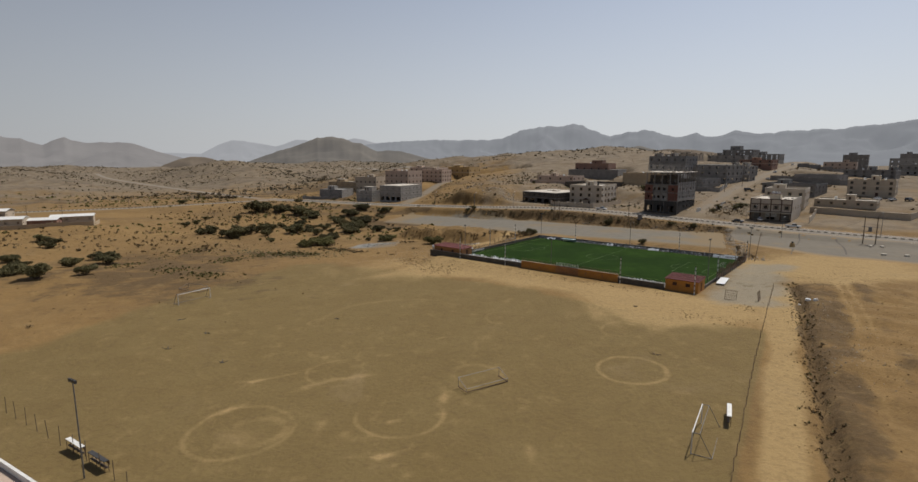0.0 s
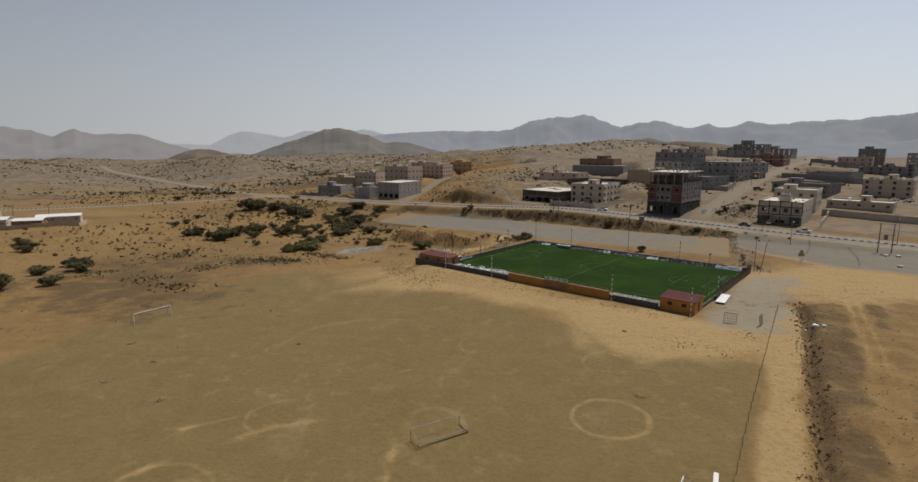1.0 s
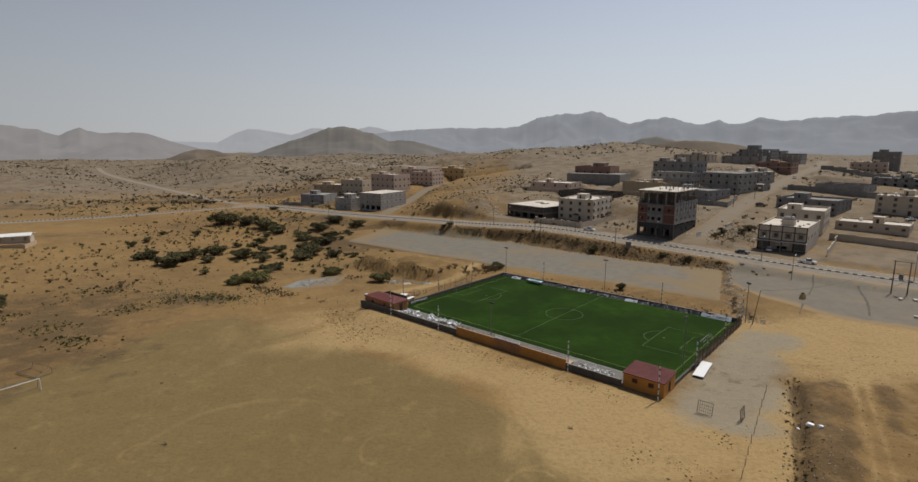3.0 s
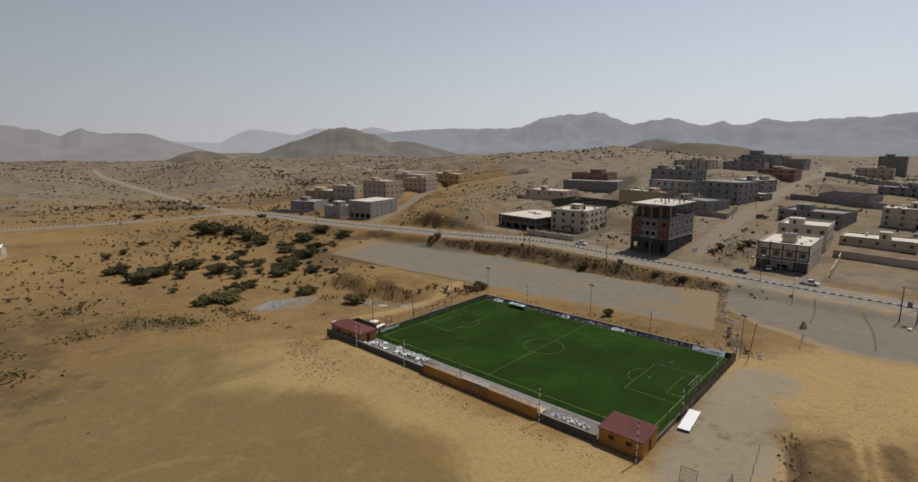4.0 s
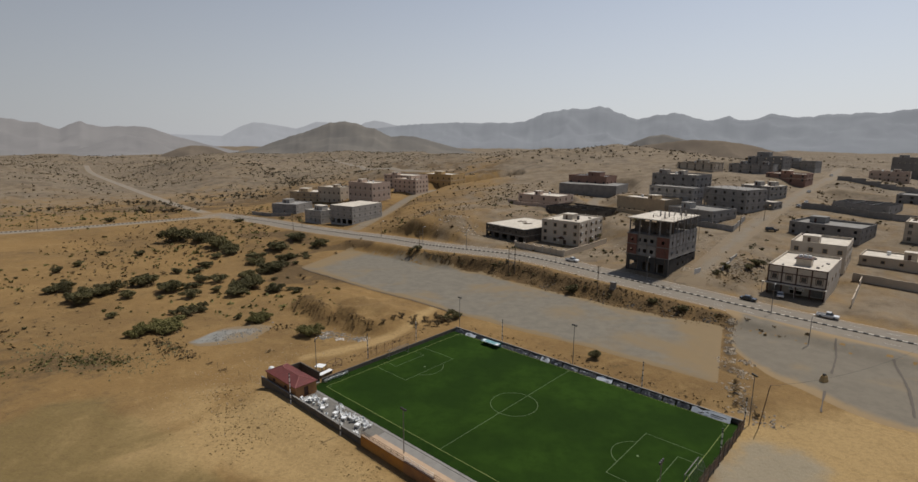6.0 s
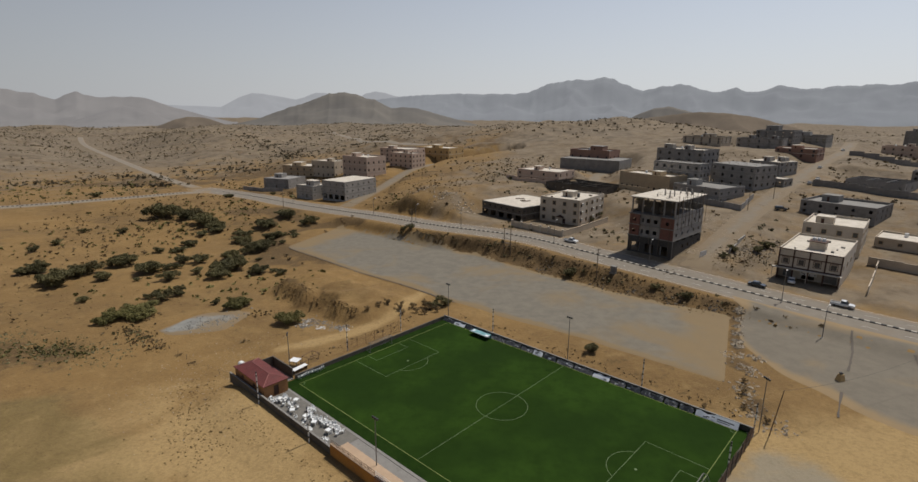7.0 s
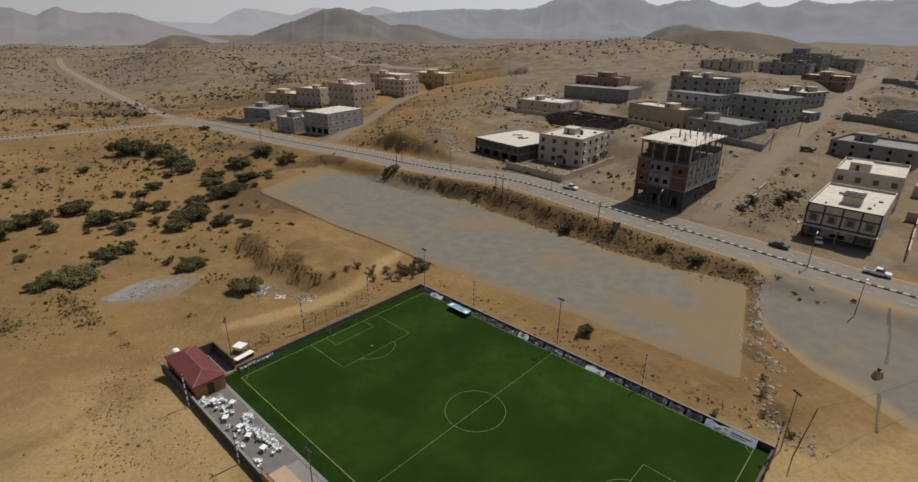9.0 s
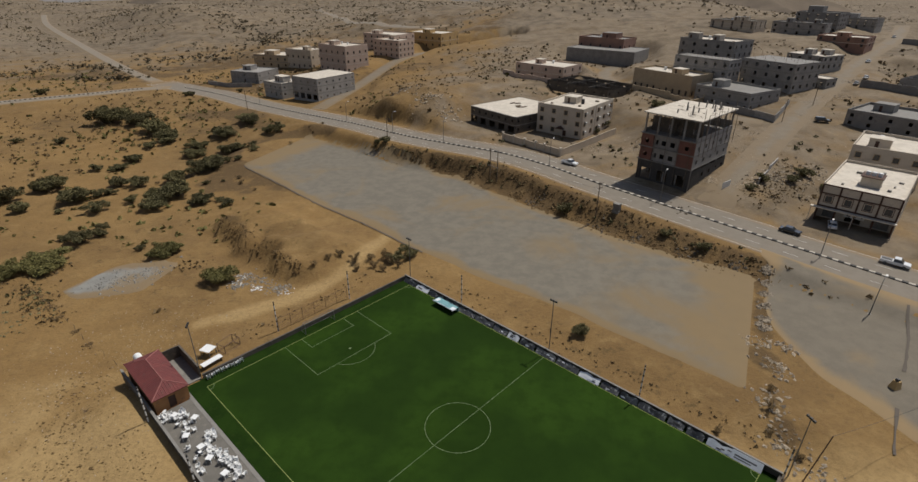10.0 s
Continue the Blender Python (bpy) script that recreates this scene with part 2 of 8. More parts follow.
def turf_material():
    m, n, l, b = nodes_of("artificial_turf")
    pos = n.new("ShaderNodeNewGeometry").outputs["Position"]
    broad, mid, fine = noise_node(n, l, pos, 0.07, 4), noise_node(n, l, pos, 0.5, 5, 0.6), noise_node(n, l, pos, 12, 3, 0.7)
    col = mix_node(n, l, ramp_node(n, l, broad.outputs[0], 0.32, 0.62), TURF_A, TURF_B)
    col = mix_node(n, l, ramp_node(n, l, mid.outputs[0], 0.4, 0.7, 0, 0.5), col, tuple(v * 0.75 for v in TURF_B))
    col = mix_node(n, l, ramp_node(n, l, fine.outputs[0], 0.3, 0.7, 0, 0.4), col, tuple(v * 0.6 for v in TURF_A))
    l.new(col, b.inputs["Base Color"])
    b.inputs["Roughness"].default_value = 1.0
    b.inputs["Specular IOR Level"].default_value = 0.05
    bp = n.new("ShaderNodeBump")
    bp.inputs["Strength"].default_value, bp.inputs["Distance"].default_value = 0.5, 0.03
    l.new(fine.outputs[0], bp.inputs["Height"])
    l.new(bp.outputs[0], b.inputs["Normal"])
    return m


def leaf_material(name, c1, c2):
    m, n, l, b = nodes_of(name)
    geo = n.new("ShaderNodeNewGeometry")
    col = mix_node(n, l, geo.outputs["Random Per Island"], c1, c2)
    oi = n.new("ShaderNodeObjectInfo")
    hsv = n.new("ShaderNodeHueSaturation")
    l.new(ramp_node(n, l, oi.outputs["Random"], 0, 1, 0.7, 1.3), hsv.inputs["Value"])
    l.new(col, hsv.inputs["Color"])
    l.new(hsv.outputs[0], b.inputs["Base Color"])
    b.inputs["Roughness"].default_value = 0.75
    b.inputs["Specular IOR Level"].default_value = 0.2
    return m


def glass_material():
    m, n, l, b = nodes_of("window_glass")
    b.inputs["Base Color"].default_value = (0.03, 0.035, 0.04, 1)
    b.inputs["Roughness"].default_value = 0.12
    b.inputs["Specular IOR Level"].default_value = 0.7
    return m


SAND_A, SAND_B, SAND_C, SAND_D = (0.222, 0.136, 0.052), (0.172, 0.106, 0.043), (0.262, 0.168, 0.068), (0.358, 0.247, 0.112)
FIELD_A, FIELD_B = (0.163, 0.114, 0.0455), (0.178, 0.127, 0.052)
SOIL_A, SOIL_B = (0.108, 0.069, 0.033), (0.058, 0.039, 0.021)
DUST_HAZE_A, DUST_HAZE_B = (0.205, 0.167, 0.121), (0.122, 0.098, 0.071)
STAND_A, STAND_B = (0.262, 0.225, 0.162), (0.222, 0.19, 0.136)
WEED = (0.100, 0.070, 0.028)
TURF_A, TURF_B = (0.0252, 0.0545, 0.0076), (0.0140, 0.0315, 0.0052)
# tyre scrapes on the field: x, y, radius, width, strength, bearing of the arc's middle, how far round it goes
SCRAPES = [(25.2, 72.5, 4.9, 0.55, 0.75, 0, 1.6), (-7.1, 60.6, 5.4, 0.45, 0.6, 280, 0.6), (-17.2, 74.0, 5.0, 0.5, 0.45, 190, 0.3), (-25.5, 57.1, 6.0, 0.5, 0.45, 230, 1.6), (-23.5, 57.0, 3.2, 0.9, 0.5, 30, 0.9), (2.6, 72.2, 3.6, 0.8, 0.35, 90, 0.6),
           (29.1, 90.0, 3.7, 0.4, 0.5, 150, 0.7), (31.0, 89.0, 5.6, 0.4, 0.4, 120, 0.2), (9.4, 99.1, 4.1, 0.5, 0.4, 170, 0.2), (-11.3, 98.2, 16.0, 0.9, 0.35, 130, -0.3), (-26.5, 98.0, 2.4, 0.6, 0.5, 200, 0.4)]
M = dict(
    earth=ground_material(),
    road=asphalt_material("road_asphalt", (0.186, 0.160, 0.127), (0.212, 0.184, 0.147), (0.25, 0.183, 0.112), 0.25),
    lot=asphalt_material("old_lot_asphalt", (0.146, 0.130, 0.102), (0.182, 0.160, 0.124), (0.225, 0.158, 0.080), 0.46),
    track=asphalt_material("dirt_track", (0.205, 0.168, 0.122), (0.18, 0.147, 0.106), (0.212, 0.158, 0.098), 0.6),
    apron=asphalt_material("dark_apron_asphalt", (0.148, 0.127, 0.096), (0.172, 0.148, 0.112), (0.28, 0.195, 0.10), 0.42),
    turf=turf_material(),
    turf_edge=mat("worn_turf_margin", (0.016, 0.036, 0.0055), (0.011, 0.026, 0.0042), (0.022, 0.036, 0.008), scale=0.4, rough=1.0),
    clod=mat("earth_clods", (0.165, 0.108, 0.052), (0.125, 0.083, 0.040), (0.20, 0.14, 0.072), scale=1.5),
    line=mat("turf_line_white", (0.21, 0.265, 0.15), (0.12, 0.17, 0.075), scale=3, bump=0.05),
    line_yellow=mat("turf_line_yellow", (0.27, 0.30, 0.11), (0.17, 0.205, 0.07), scale=3, bump=0.05),
    white=mat("white_paint", (0.74, 0.73, 0.70), (0.64, 0.62, 0.58), scale=2, rough=0.6, bump=0.05),
    plastic=mat("white_plastic", (0.80, 0.80, 0.79), (0.74, 0.74, 0.72), scale=2, rough=0.4, bump=0.0),
    black=mat("black_paint", (0.03, 0.03, 0.03), (0.045, 0.042, 0.04), scale=2, rough=0.6, bump=0.05),
    orange=mat("orange_wall_paint", (0.47, 0.21, 0.035), (0.40, 0.17, 0.03), (0.22, 0.12, 0.06), scale=0.6, rough=0.8),
    hutwall=mat("brown_plaster", (0.36, 0.17, 0.06), (0.29, 0.135, 0.05), (0.17, 0.10, 0.06), scale=0.7, rough=0.85),
    tile_cap=mat("pale_red_ridge", (0.30, 0.12, 0.10), (0.24, 0.09, 0.08), scale=1.5, rough=0.8),
    tile=mat("red_roof_sheet", (0.150, 0.034, 0.030), (0.118, 0.028, 0.026), (0.105, 0.045, 0.037), scale=0.8, rough=0.8, bump=0.1, rnd=0.08),
    concrete=mat("grey_concrete", (0.225, 0.212, 0.19), (0.19, 0.178, 0.16), (0.14, 0.128, 0.112), scale=0.5),
    darkwall=mat("dark_cement_wall", (0.100, 0.084, 0.066), (0.072, 0.061, 0.049), (0.15, 0.12, 0.088), scale=0.5),
    terrace=mat("worn_grey_terrace", (0.152, 0.140, 0.120), (0.125, 0.115, 0.098), (0.185, 0.165, 0.135), scale=0.6),
    paving=mat("tan_paving", (0.44, 0.315, 0.205), (0.39, 0.275, 0.18), (0.36, 0.25, 0.15), scale=0.9),
    block=mat("bare_grey_block", (0.335, 0.315, 0.288), (0.275, 0.258, 0.236), (0.17, 0.158, 0.145), scale=0.35, grain=22, rnd=0.16),
    block_dark=mat("dark_bare_block", (0.275, 0.258, 0.238), (0.222, 0.208, 0.192), (0.14, 0.13, 0.12), scale=0.35, grain=22, rnd=0.16),
    block_black=mat("near_black_block", (0.055, 0.05, 0.045), (0.04, 0.037, 0.034), (0.09, 0.08, 0.07), scale=0.5),
    redblock=mat("red_clay_block", (0.17, 0.07, 0.05), (0.14, 0.06, 0.044), (0.10, 0.065, 0.052), scale=0.6, grain=20),
    roofslab=mat("pale_roof_screed", (0.60, 0.54, 0.45), (0.50, 0.445, 0.365), (0.34, 0.29, 0.225), scale=0.45),
    cream=mat("cream_plaster", (0.50, 0.415, 0.315), (0.445, 0.37, 0.28), (0.35, 0.285, 0.21), scale=0.3),
    ivory=mat("ivory_plaster", (0.53, 0.46, 0.375), (0.47, 0.41, 0.33), (0.37, 0.31, 0.25), scale=0.3),
    pinkish=mat("pinkish_plaster", (0.50, 0.38, 0.30), (0.45, 0.34, 0.27), (0.36, 0.27, 0.21), scale=0.3),
    tan=mat("tan_plaster", (0.43, 0.33, 0.21), (0.38, 0.29, 0.185), (0.29, 0.22, 0.14), scale=0.3),
    ochre=mat("ochre_plaster", (0.46, 0.31, 0.13), (0.40, 0.27, 0.12), (0.30, 0.21, 0.11), scale=0.3),
    rust=mat("rust_red_plaster", (0.27, 0.15, 0.105), (0.23, 0.13, 0.095), (0.18, 0.11, 0.082), scale=0.3),
    brown=mat("dark_brown_trim", (0.075, 0.035, 0.022), (0.06, 0.03, 0.02), scale=1.0),
    glass=glass_material(),
    steel=mat("dull_steel", (0.20, 0.195, 0.19), (0.15, 0.145, 0.14), (0.13, 0.09, 0.06), scale=1.5, rough=0.55, metal=0.4),
    wood=mat("weathered_wood", (0.16, 0.115, 0.075), (0.12, 0.085, 0.055), scale=1.2),
    rustmetal=mat("rusty_metal", (0.17, 0.10, 0.06), (0.12, 0.075, 0.05), scale=2.0, rough=0.7, metal=0.2),
    banner=mat("faded_banner", (0.045, 0.046, 0.05), (0.10, 0.105, 0.11), (0.62, 0.62, 0.60), scale=0.9, rough=0.7, bump=0.03),
    banner_pale=mat("pale_banner", (0.68, 0.70, 0.72), (0.60, 0.63, 0.66), scale=0.6, rough=0.6, bump=0.03),
    teal=mat("teal_bench_roof", (0.16, 0.34, 0.36), (0.12, 0.27, 0.30), (0.30, 0.38, 0.38), scale=0.8, rough=0.5),
    rock=mat("pale_rubble", (0.42, 0.345, 0.25), (0.33, 0.265, 0.185), (0.18, 0.14, 0.10), scale=1.2, rnd=0.25),
    greyrock=mat("grey_gravel", (0.275, 0.262, 0.232), (0.215, 0.205, 0.18), (0.33, 0.315, 0.28), scale=0.5, rnd=0.2),
    leaf=leaf_material("acacia_leaf", (0.070, 0.063, 0.025), (0.155, 0.134, 0.060)),
    leaf_green=leaf_material("olive_bush_leaf", (0.085, 0.078, 0.024), (0.165, 0.145, 0.052)),
    leaf_dry=leaf_material("dry_scrub_leaf", (0.108, 0.073, 0.034), (0.205, 0.142, 0.068)),
    trunk=mat("bark", (0.12, 0.085, 0.055), (0.085, 0.06, 0.04), scale=3),
    car_white=mat("white_car_paint", (0.72, 0.72, 0.71), (0.69, 0.69, 0.68), scale=1, rough=0.25, bump=0, coat=0.5),
    car_black=mat("black_car_paint", (0.018, 0.018, 0.02), (0.022, 0.022, 0.024), scale=1, rough=0.25, bump=0, coat=0.6),
    car_grey=mat("silver_car_paint", (0.33, 0.33, 0.33), (0.30, 0.30, 0.30), scale=1, rough=0.3, bump=0, metal=0.3),
    tyre=mat("tyre_rubber", (0.02, 0.02, 0.02), (0.025, 0.024, 0.023), scale=4, rough=0.9),
    tar=asphalt_material("tar_seam", (0.05, 0.047, 0.043), (0.065, 0.06, 0.054), (0.12, 0.10, 0.08), 0.25),
    darkrock=mat("dark_broken_rock", (0.115, 0.09, 0.062), (0.085, 0.066, 0.046), (0.16, 0.125, 0.085), scale=1.2),
    scrubsoil=mat("weedy_clods", (0.15, 0.125, 0.05), (0.11, 0.095, 0.04), (0.19, 0.15, 0.07), scale=1.2),
    kerb_black=mat("kerb_black_paint", (0.035, 0.033, 0.03), (0.05, 0.046, 0.04), (0.12, 0.10, 0.075), scale=1.2, rough=0.8),
    kerb_white=mat("kerb_white_paint", (0.46, 0.42, 0.35), (0.40, 0.36, 0.30), (0.26, 0.215, 0.155), scale=1.2, rough=0.8),
    leaf_far=leaf_material("far_scrub_leaf", (0.098, 0.080, 0.048), (0.165, 0.130, 0.080)),
    road_pale=asphalt_material("pale_asphalt", (0.21, 0.178, 0.136), (0.238, 0.203, 0.156), (0.26, 0.19, 0.115), 0.25),
    gravel=asphalt_material("grey_gravel_bed", (0.195, 0.19, 0.172), (0.24, 0.234, 0.21), (0.22, 0.152, 0.078), 0.7),
    # ridge glow gets paler and bluer with distance: haze put into the emission
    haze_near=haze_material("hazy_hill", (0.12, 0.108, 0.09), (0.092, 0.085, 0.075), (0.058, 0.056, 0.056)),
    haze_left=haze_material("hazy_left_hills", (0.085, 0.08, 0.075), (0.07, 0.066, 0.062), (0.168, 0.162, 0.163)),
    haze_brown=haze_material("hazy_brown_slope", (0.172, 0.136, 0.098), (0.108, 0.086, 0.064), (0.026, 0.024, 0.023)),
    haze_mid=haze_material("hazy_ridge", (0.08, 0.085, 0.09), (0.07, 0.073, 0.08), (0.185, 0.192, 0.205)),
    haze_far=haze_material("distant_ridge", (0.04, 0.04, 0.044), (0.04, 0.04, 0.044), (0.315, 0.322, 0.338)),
)
for _k in ("turf_edge", "line", "line_yellow", "clod"):
    M[_k].node_tree.nodes["Principled BSDF"].inputs["Specular IOR Level"].default_value = 0.05

# ---- mesh helpers ----
def place(name, bm, material, m=None, parent=None, label="", smooth=False):
    """Links a bmesh as one mesh object."""
    me = bpy.data.meshes.new(name)
    bm.to_mesh(me)
    bm.free()
    for x in (material if isinstance(material, (list, tuple)) else [material]):
        me.materials.append(x)
    if smooth:
        me.polygons.foreach_set("use_smooth", [True] * len(me.polygons))
    ob = new(name, me)
    if m is not None:
        ob.matrix_basis = m
    if parent:
        ob.parent = parent
    if label:
        ob["label"] = label
    return ob


def part(name, bm, material, parent, label="", m=None, smooth=False):
    return place(name, bm, material, m, parent, label, smooth)


def shared(name, mesh, parent, m, label=""):
    """Another object on a mesh that exists already."""
    ob = new(name, mesh)
    ob.parent = parent
    ob.matrix_basis = m
    if label:
        ob["label"] = label
    return ob


def empty(name, m, label, category, group="", kind=""):
    ob = new(name)
    ob.matrix_basis = m
    ob.empty_display_size = 0.1
    return tagged(ob, label, category, group, kind)


BOX_FACES = ((0, 3, 2, 1), (4, 5, 6, 7), (0, 1, 5, 4), (1, 2, 6, 5), (2, 3, 7, 6), (3, 0, 4, 7))


def box(bm, x0, x1, y0, y1, z0, z1, m=None, mi=0, top=1.0):
    """A block; top scales its upper face about its middle."""
    cx, cy = (x0 + x1) / 2, (y0 + y1) / 2
    co = [(x0, y0, z0), (x1, y0, z0), (x1, y1, z0), (x0, y1, z0)]
    co += [(cx + (x - cx) * top, cy + (y - cy) * top, z1) for x, y, _ in co]
    vs = [bm.verts.new(m @ Vector(c) if m else c) for c in co]
    for f in BOX_FACES:
        bm.faces.new([vs[i] for i in f]).material_index = mi
    return vs


def rod(bm, a, b, r, r2=None, n=6, mi=0):
    """A round bar from a to b, tapering to r2."""
    a, b = Vector(a), Vector(b)
    r2 = r if r2 is None else r2
    q = (b - a).to_track_quat("Z", "Y").to_matrix()
    rings = []
    for c, rr in ((a, r), (b, r2)):
        rings.append([bm.verts.new(c + q @ Vector((rr * math.cos(k * math.tau / n), rr * math.sin(k * math.tau / n), 0))) for k in range(n)])
    for k in range(n):
        bm.faces.new((rings[0][k], rings[0][(k + 1) % n], rings[1][(k + 1) % n], rings[1][k])).material_index = mi
    bm.faces.new(rings[0][::-1]).material_index = mi
    bm.faces.new(rings[1]).material_index = mi


def boxes(*items):
    bm = bmesh.new()
    for it in items:
        box(bm, *it)
    return bm


# ---- the lie of the land ----
def lattice(ix, iy, seed):
    v = np.sin(ix * 127.1 + iy * 311.7 + seed * 74.7) * 43758.5453
    return v - np.floor(v)


def value_noise(x, y, size, seed):
    x, y = np.asarray(x, float) / size, np.asarray(y, float) / size
    ix, iy = np.floor(x), np.floor(y)
    fx, fy = x - ix, y - iy
    fx, fy = fx * fx * (3 - 2 * fx), fy * fy * (3 - 2 * fy)
    a, b = lattice(ix, iy, seed), lattice(ix + 1, iy, seed)
    c, d = lattice(ix, iy + 1, seed), lattice(ix + 1, iy + 1, seed)
    return (a + (b - a) * fx) * (1 - fy) + (c + (d - c) * fx) * fy - 0.5


def fractal(x, y, size, seed, octaves=4):
    return sum(value_noise(x, y, size / 2 ** k, seed + k) / 2 ** k for k in range(octaves))


def smooth01(a, b, v):
    t = np.clip((v - a) / (b - a), 0, 1)
    return t * t * (3 - 2 * t)


SWELL_X, SWELL_Y = (-400, -260, -140, -40, 50, 140, 260), (40, 160, 250, 330, 420, 540, 680)
SWELL_H = [2.1, 1.0, -1.0, 2.2, 1.4, -2.1, -4.3, 1.2, -0.6, -1.1, 0.8, -3.2, -0.9, -2.0, 1.2, -1.5, 0.2, -4.1, -4.7, 3.3, 1.0, 2.4, -1.1,
           0.7, 0.4, 3.9, 0.9, 1.8, 3.2, 2.9, -2.2, -3.2, 2.3, -2.4, 3.8, 4.8, 1.9, 5.8, 13.0, 10.9]
SWELLS = [(x, y, 150.0 if abs(x) > 200 or y > 500 else 85.0) for x in SWELL_X for y in SWELL_Y if not (abs(x) > 200 and y in (40, 250, 420))]
# hills beyond the town: x, y, reach, height
HILLS = [(40, 830, 170, 8), (-260, 960, 220, 5), (-700, 900, 300, 4), (-120, 1250, 320, 8), (600, 1300, 380, 4), (-900, 1500, 450, 5), (150, 1700, 420, 4),
         (-470, 690, 90, 6), (-330, 820, 90, 7), (760, 700, 300, 5), (-1100, 700, 350, 5)]
# knolls and hollows close by
MOUNDS = [(12, 338, 17, 5.0), (30, 352, 20, 2.5), (-66, 350, 14, 2.5), (-30, 412, 14, 3.0), (-186, 262, 26, 1.8), (-120, 172, 18, -1.0), (-62, 300, 16, -1.5)]

# levelled building plots: x, y, reach, height
PADS = [(75, 297, 25, 3.7), (52, 308, 20, 3.9), (103, 256, 16, 4.7), (140, 230, 15, 3.4), (-42, 384, 22, -0.1), (110, 428, 26, 13.6), (74, 388, 17, 9.8), (90, 352, 17, 8.8), (-48, 452, 20, 9.5), (240, 492, 26, 25.0), (236, 372, 26, 15.0)]
ROAD = [(330, 45, 2.5), (250, 105, 1.2), (190, 150, 1.6), (160, 174.5, 2.0), (132, 198.3, 2.4), (110, 218.5, 3.0), (91.5, 235.5, 3.6), (76, 250.5, 4.0), (64, 264, 4.0), (51, 275.5, 3.8),
        (31.5, 288, 3.0), (14, 301, 2.0), (-10, 322, 0.7), (-41, 344, -0.5), (-69.5, 364, -1.2), (-105, 392, -2.0), (-161, 428, -3.0), (-217, 479, -3.0), (-339, 603, -3.0), (-528, 797, -1.0), (-640, 930, 3.0)]
ROAD_LEFT = [(-140, 414, -2.6), (-157, 406, -3.2), (-177, 390, -3.8), (-201, 374, -4.0), (-223, 359, -4.0), (-290, 318, -3.5), (-420, 240, -2.0)]
ROAD_SIDE = [(-37, 352, 0.0), (-27, 408, 4.5), (-14, 462, 8.5), (5, 495, 9.5), (60, 520, 11.0)]
ROAD_TOWN = [(106, 236, 4.0), (133, 271, 8.5), (152, 296, 11.0), (192, 346, 15.0), (249, 416, 20.0), (300, 476, 23.0), (360, 560, 26.0)]
ROAD_CROSS = [(146, 296, 10.6), (136.5, 307, 10.3), (129, 339, 10.6), (110.5, 364.6, 11.0), (105.7, 394.5, 12.0), (135.5, 444, 15.0)]
LOT_MID = [(-29, 296, -3.8), (8, 267, -2.4), (38, 237, -0.9), (64, 208, 0.1), (100, 180, 1.0), (135, 160, 1.2), (200, 110, 1.6)]


def smooth_line(pts, step=4.0):
    """A line through pts, rounded and cut into even steps."""
    p = np.array(pts, float)
    out = []
    q = np.vstack([2 * p[0] - p[1], p, 2 * p[-1] - p[-2]])
    for i in range(1, len(q) - 2):
        a, b, c, d = q[i - 1], q[i], q[i + 1], q[i + 2]
        k = max(2, int(np.linalg.norm(c - b) / step))
        for t in np.linspace(0, 1, k, endpoint=False):
            out.append(0.5 * (2 * b + (c - a) * t + (2 * a - 5 * b + 4 * c - d) * t * t + (3 * b - a - 3 * c + d) * t ** 3))
    out.append(p[-1])
    return np.array(out)


def nearest_on(line, x, y):
    """Distance from each point to the line, and the line's height there."""
    best, high = np.full(np.shape(x), 1e9), np.zeros(np.shape(x))
    for (ax, ay, az), (bx, by, bz) in zip(line[:-1], line[1:]):
        dx, dy = bx - ax, by - ay
        t = np.clip(((x - ax) * dx + (y - ay) * dy) / (dx * dx + dy * dy + 1e-9), 0, 1)
        d = np.hypot(x - ax - t * dx, y - ay - t * dy)
        near = d < best
        best, high = np.where(near, d, best), np.where(near, az + t * (bz - az), high)
    return best, high


PITCH_X, PITCH_Y, PITCH_TURN, PITCH_L, PITCH_W = 5.2, 163.7, -39.6, 66.4, 41.4
PITCH = pose(PITCH_X, PITCH_Y, 0, 0, 0, PITCH_TURN)
_pc, _ps = math.cos(radians(PITCH_TURN)), math.sin(radians(PITCH_TURN))
CORRIDORS = [(smooth_line(LOT_MID, 12), 18.0, 9.0), (smooth_line(ROAD_CROSS, 10), 4.0, 10.0), (smooth_line(ROAD_TOWN, 12), 6.0, 14.0), (smooth_line(ROAD_SIDE, 12), 5.0, 9.0),
             (smooth_line(ROAD_LEFT, 14), 7.0, 30.0), (smooth_line(ROAD[15:], 20), 9.0, 110.0), (smooth_line(ROAD, 10), 10.0, 6.0)]
DITCH = smooth_line([(77, 117.5, 0), (70.3, 105.2, 0), (63.1, 92.4, 0), (58, 83.6, 0), (50.7, 70.8, 0), (41.9, 55.4, 0), (37.2, 47.1, 0), (20, 17, 0)], 8)


STAND = smooth_line([(61, 108, 0), (68, 119, 0), (77, 131, 0), (84, 140, 0)], 5)
SWIRLS = [(-22, 57, 5.0), (-22, 57, 8.5), (-9, 66, 7.0), (-13, 62, 11.0), (3, 64, 5.5), (0, 54, 9.0), (-30, 80, 9.0), (-34, 66, 6.0), (-2, 84, 5.0)]
RUT = smooth_line([(99, 137, 0), (92, 125, 0), (72, 90, 0), (54.5, 62.4, 0), (44, 45, 0), (30, 20, 0)], 8)
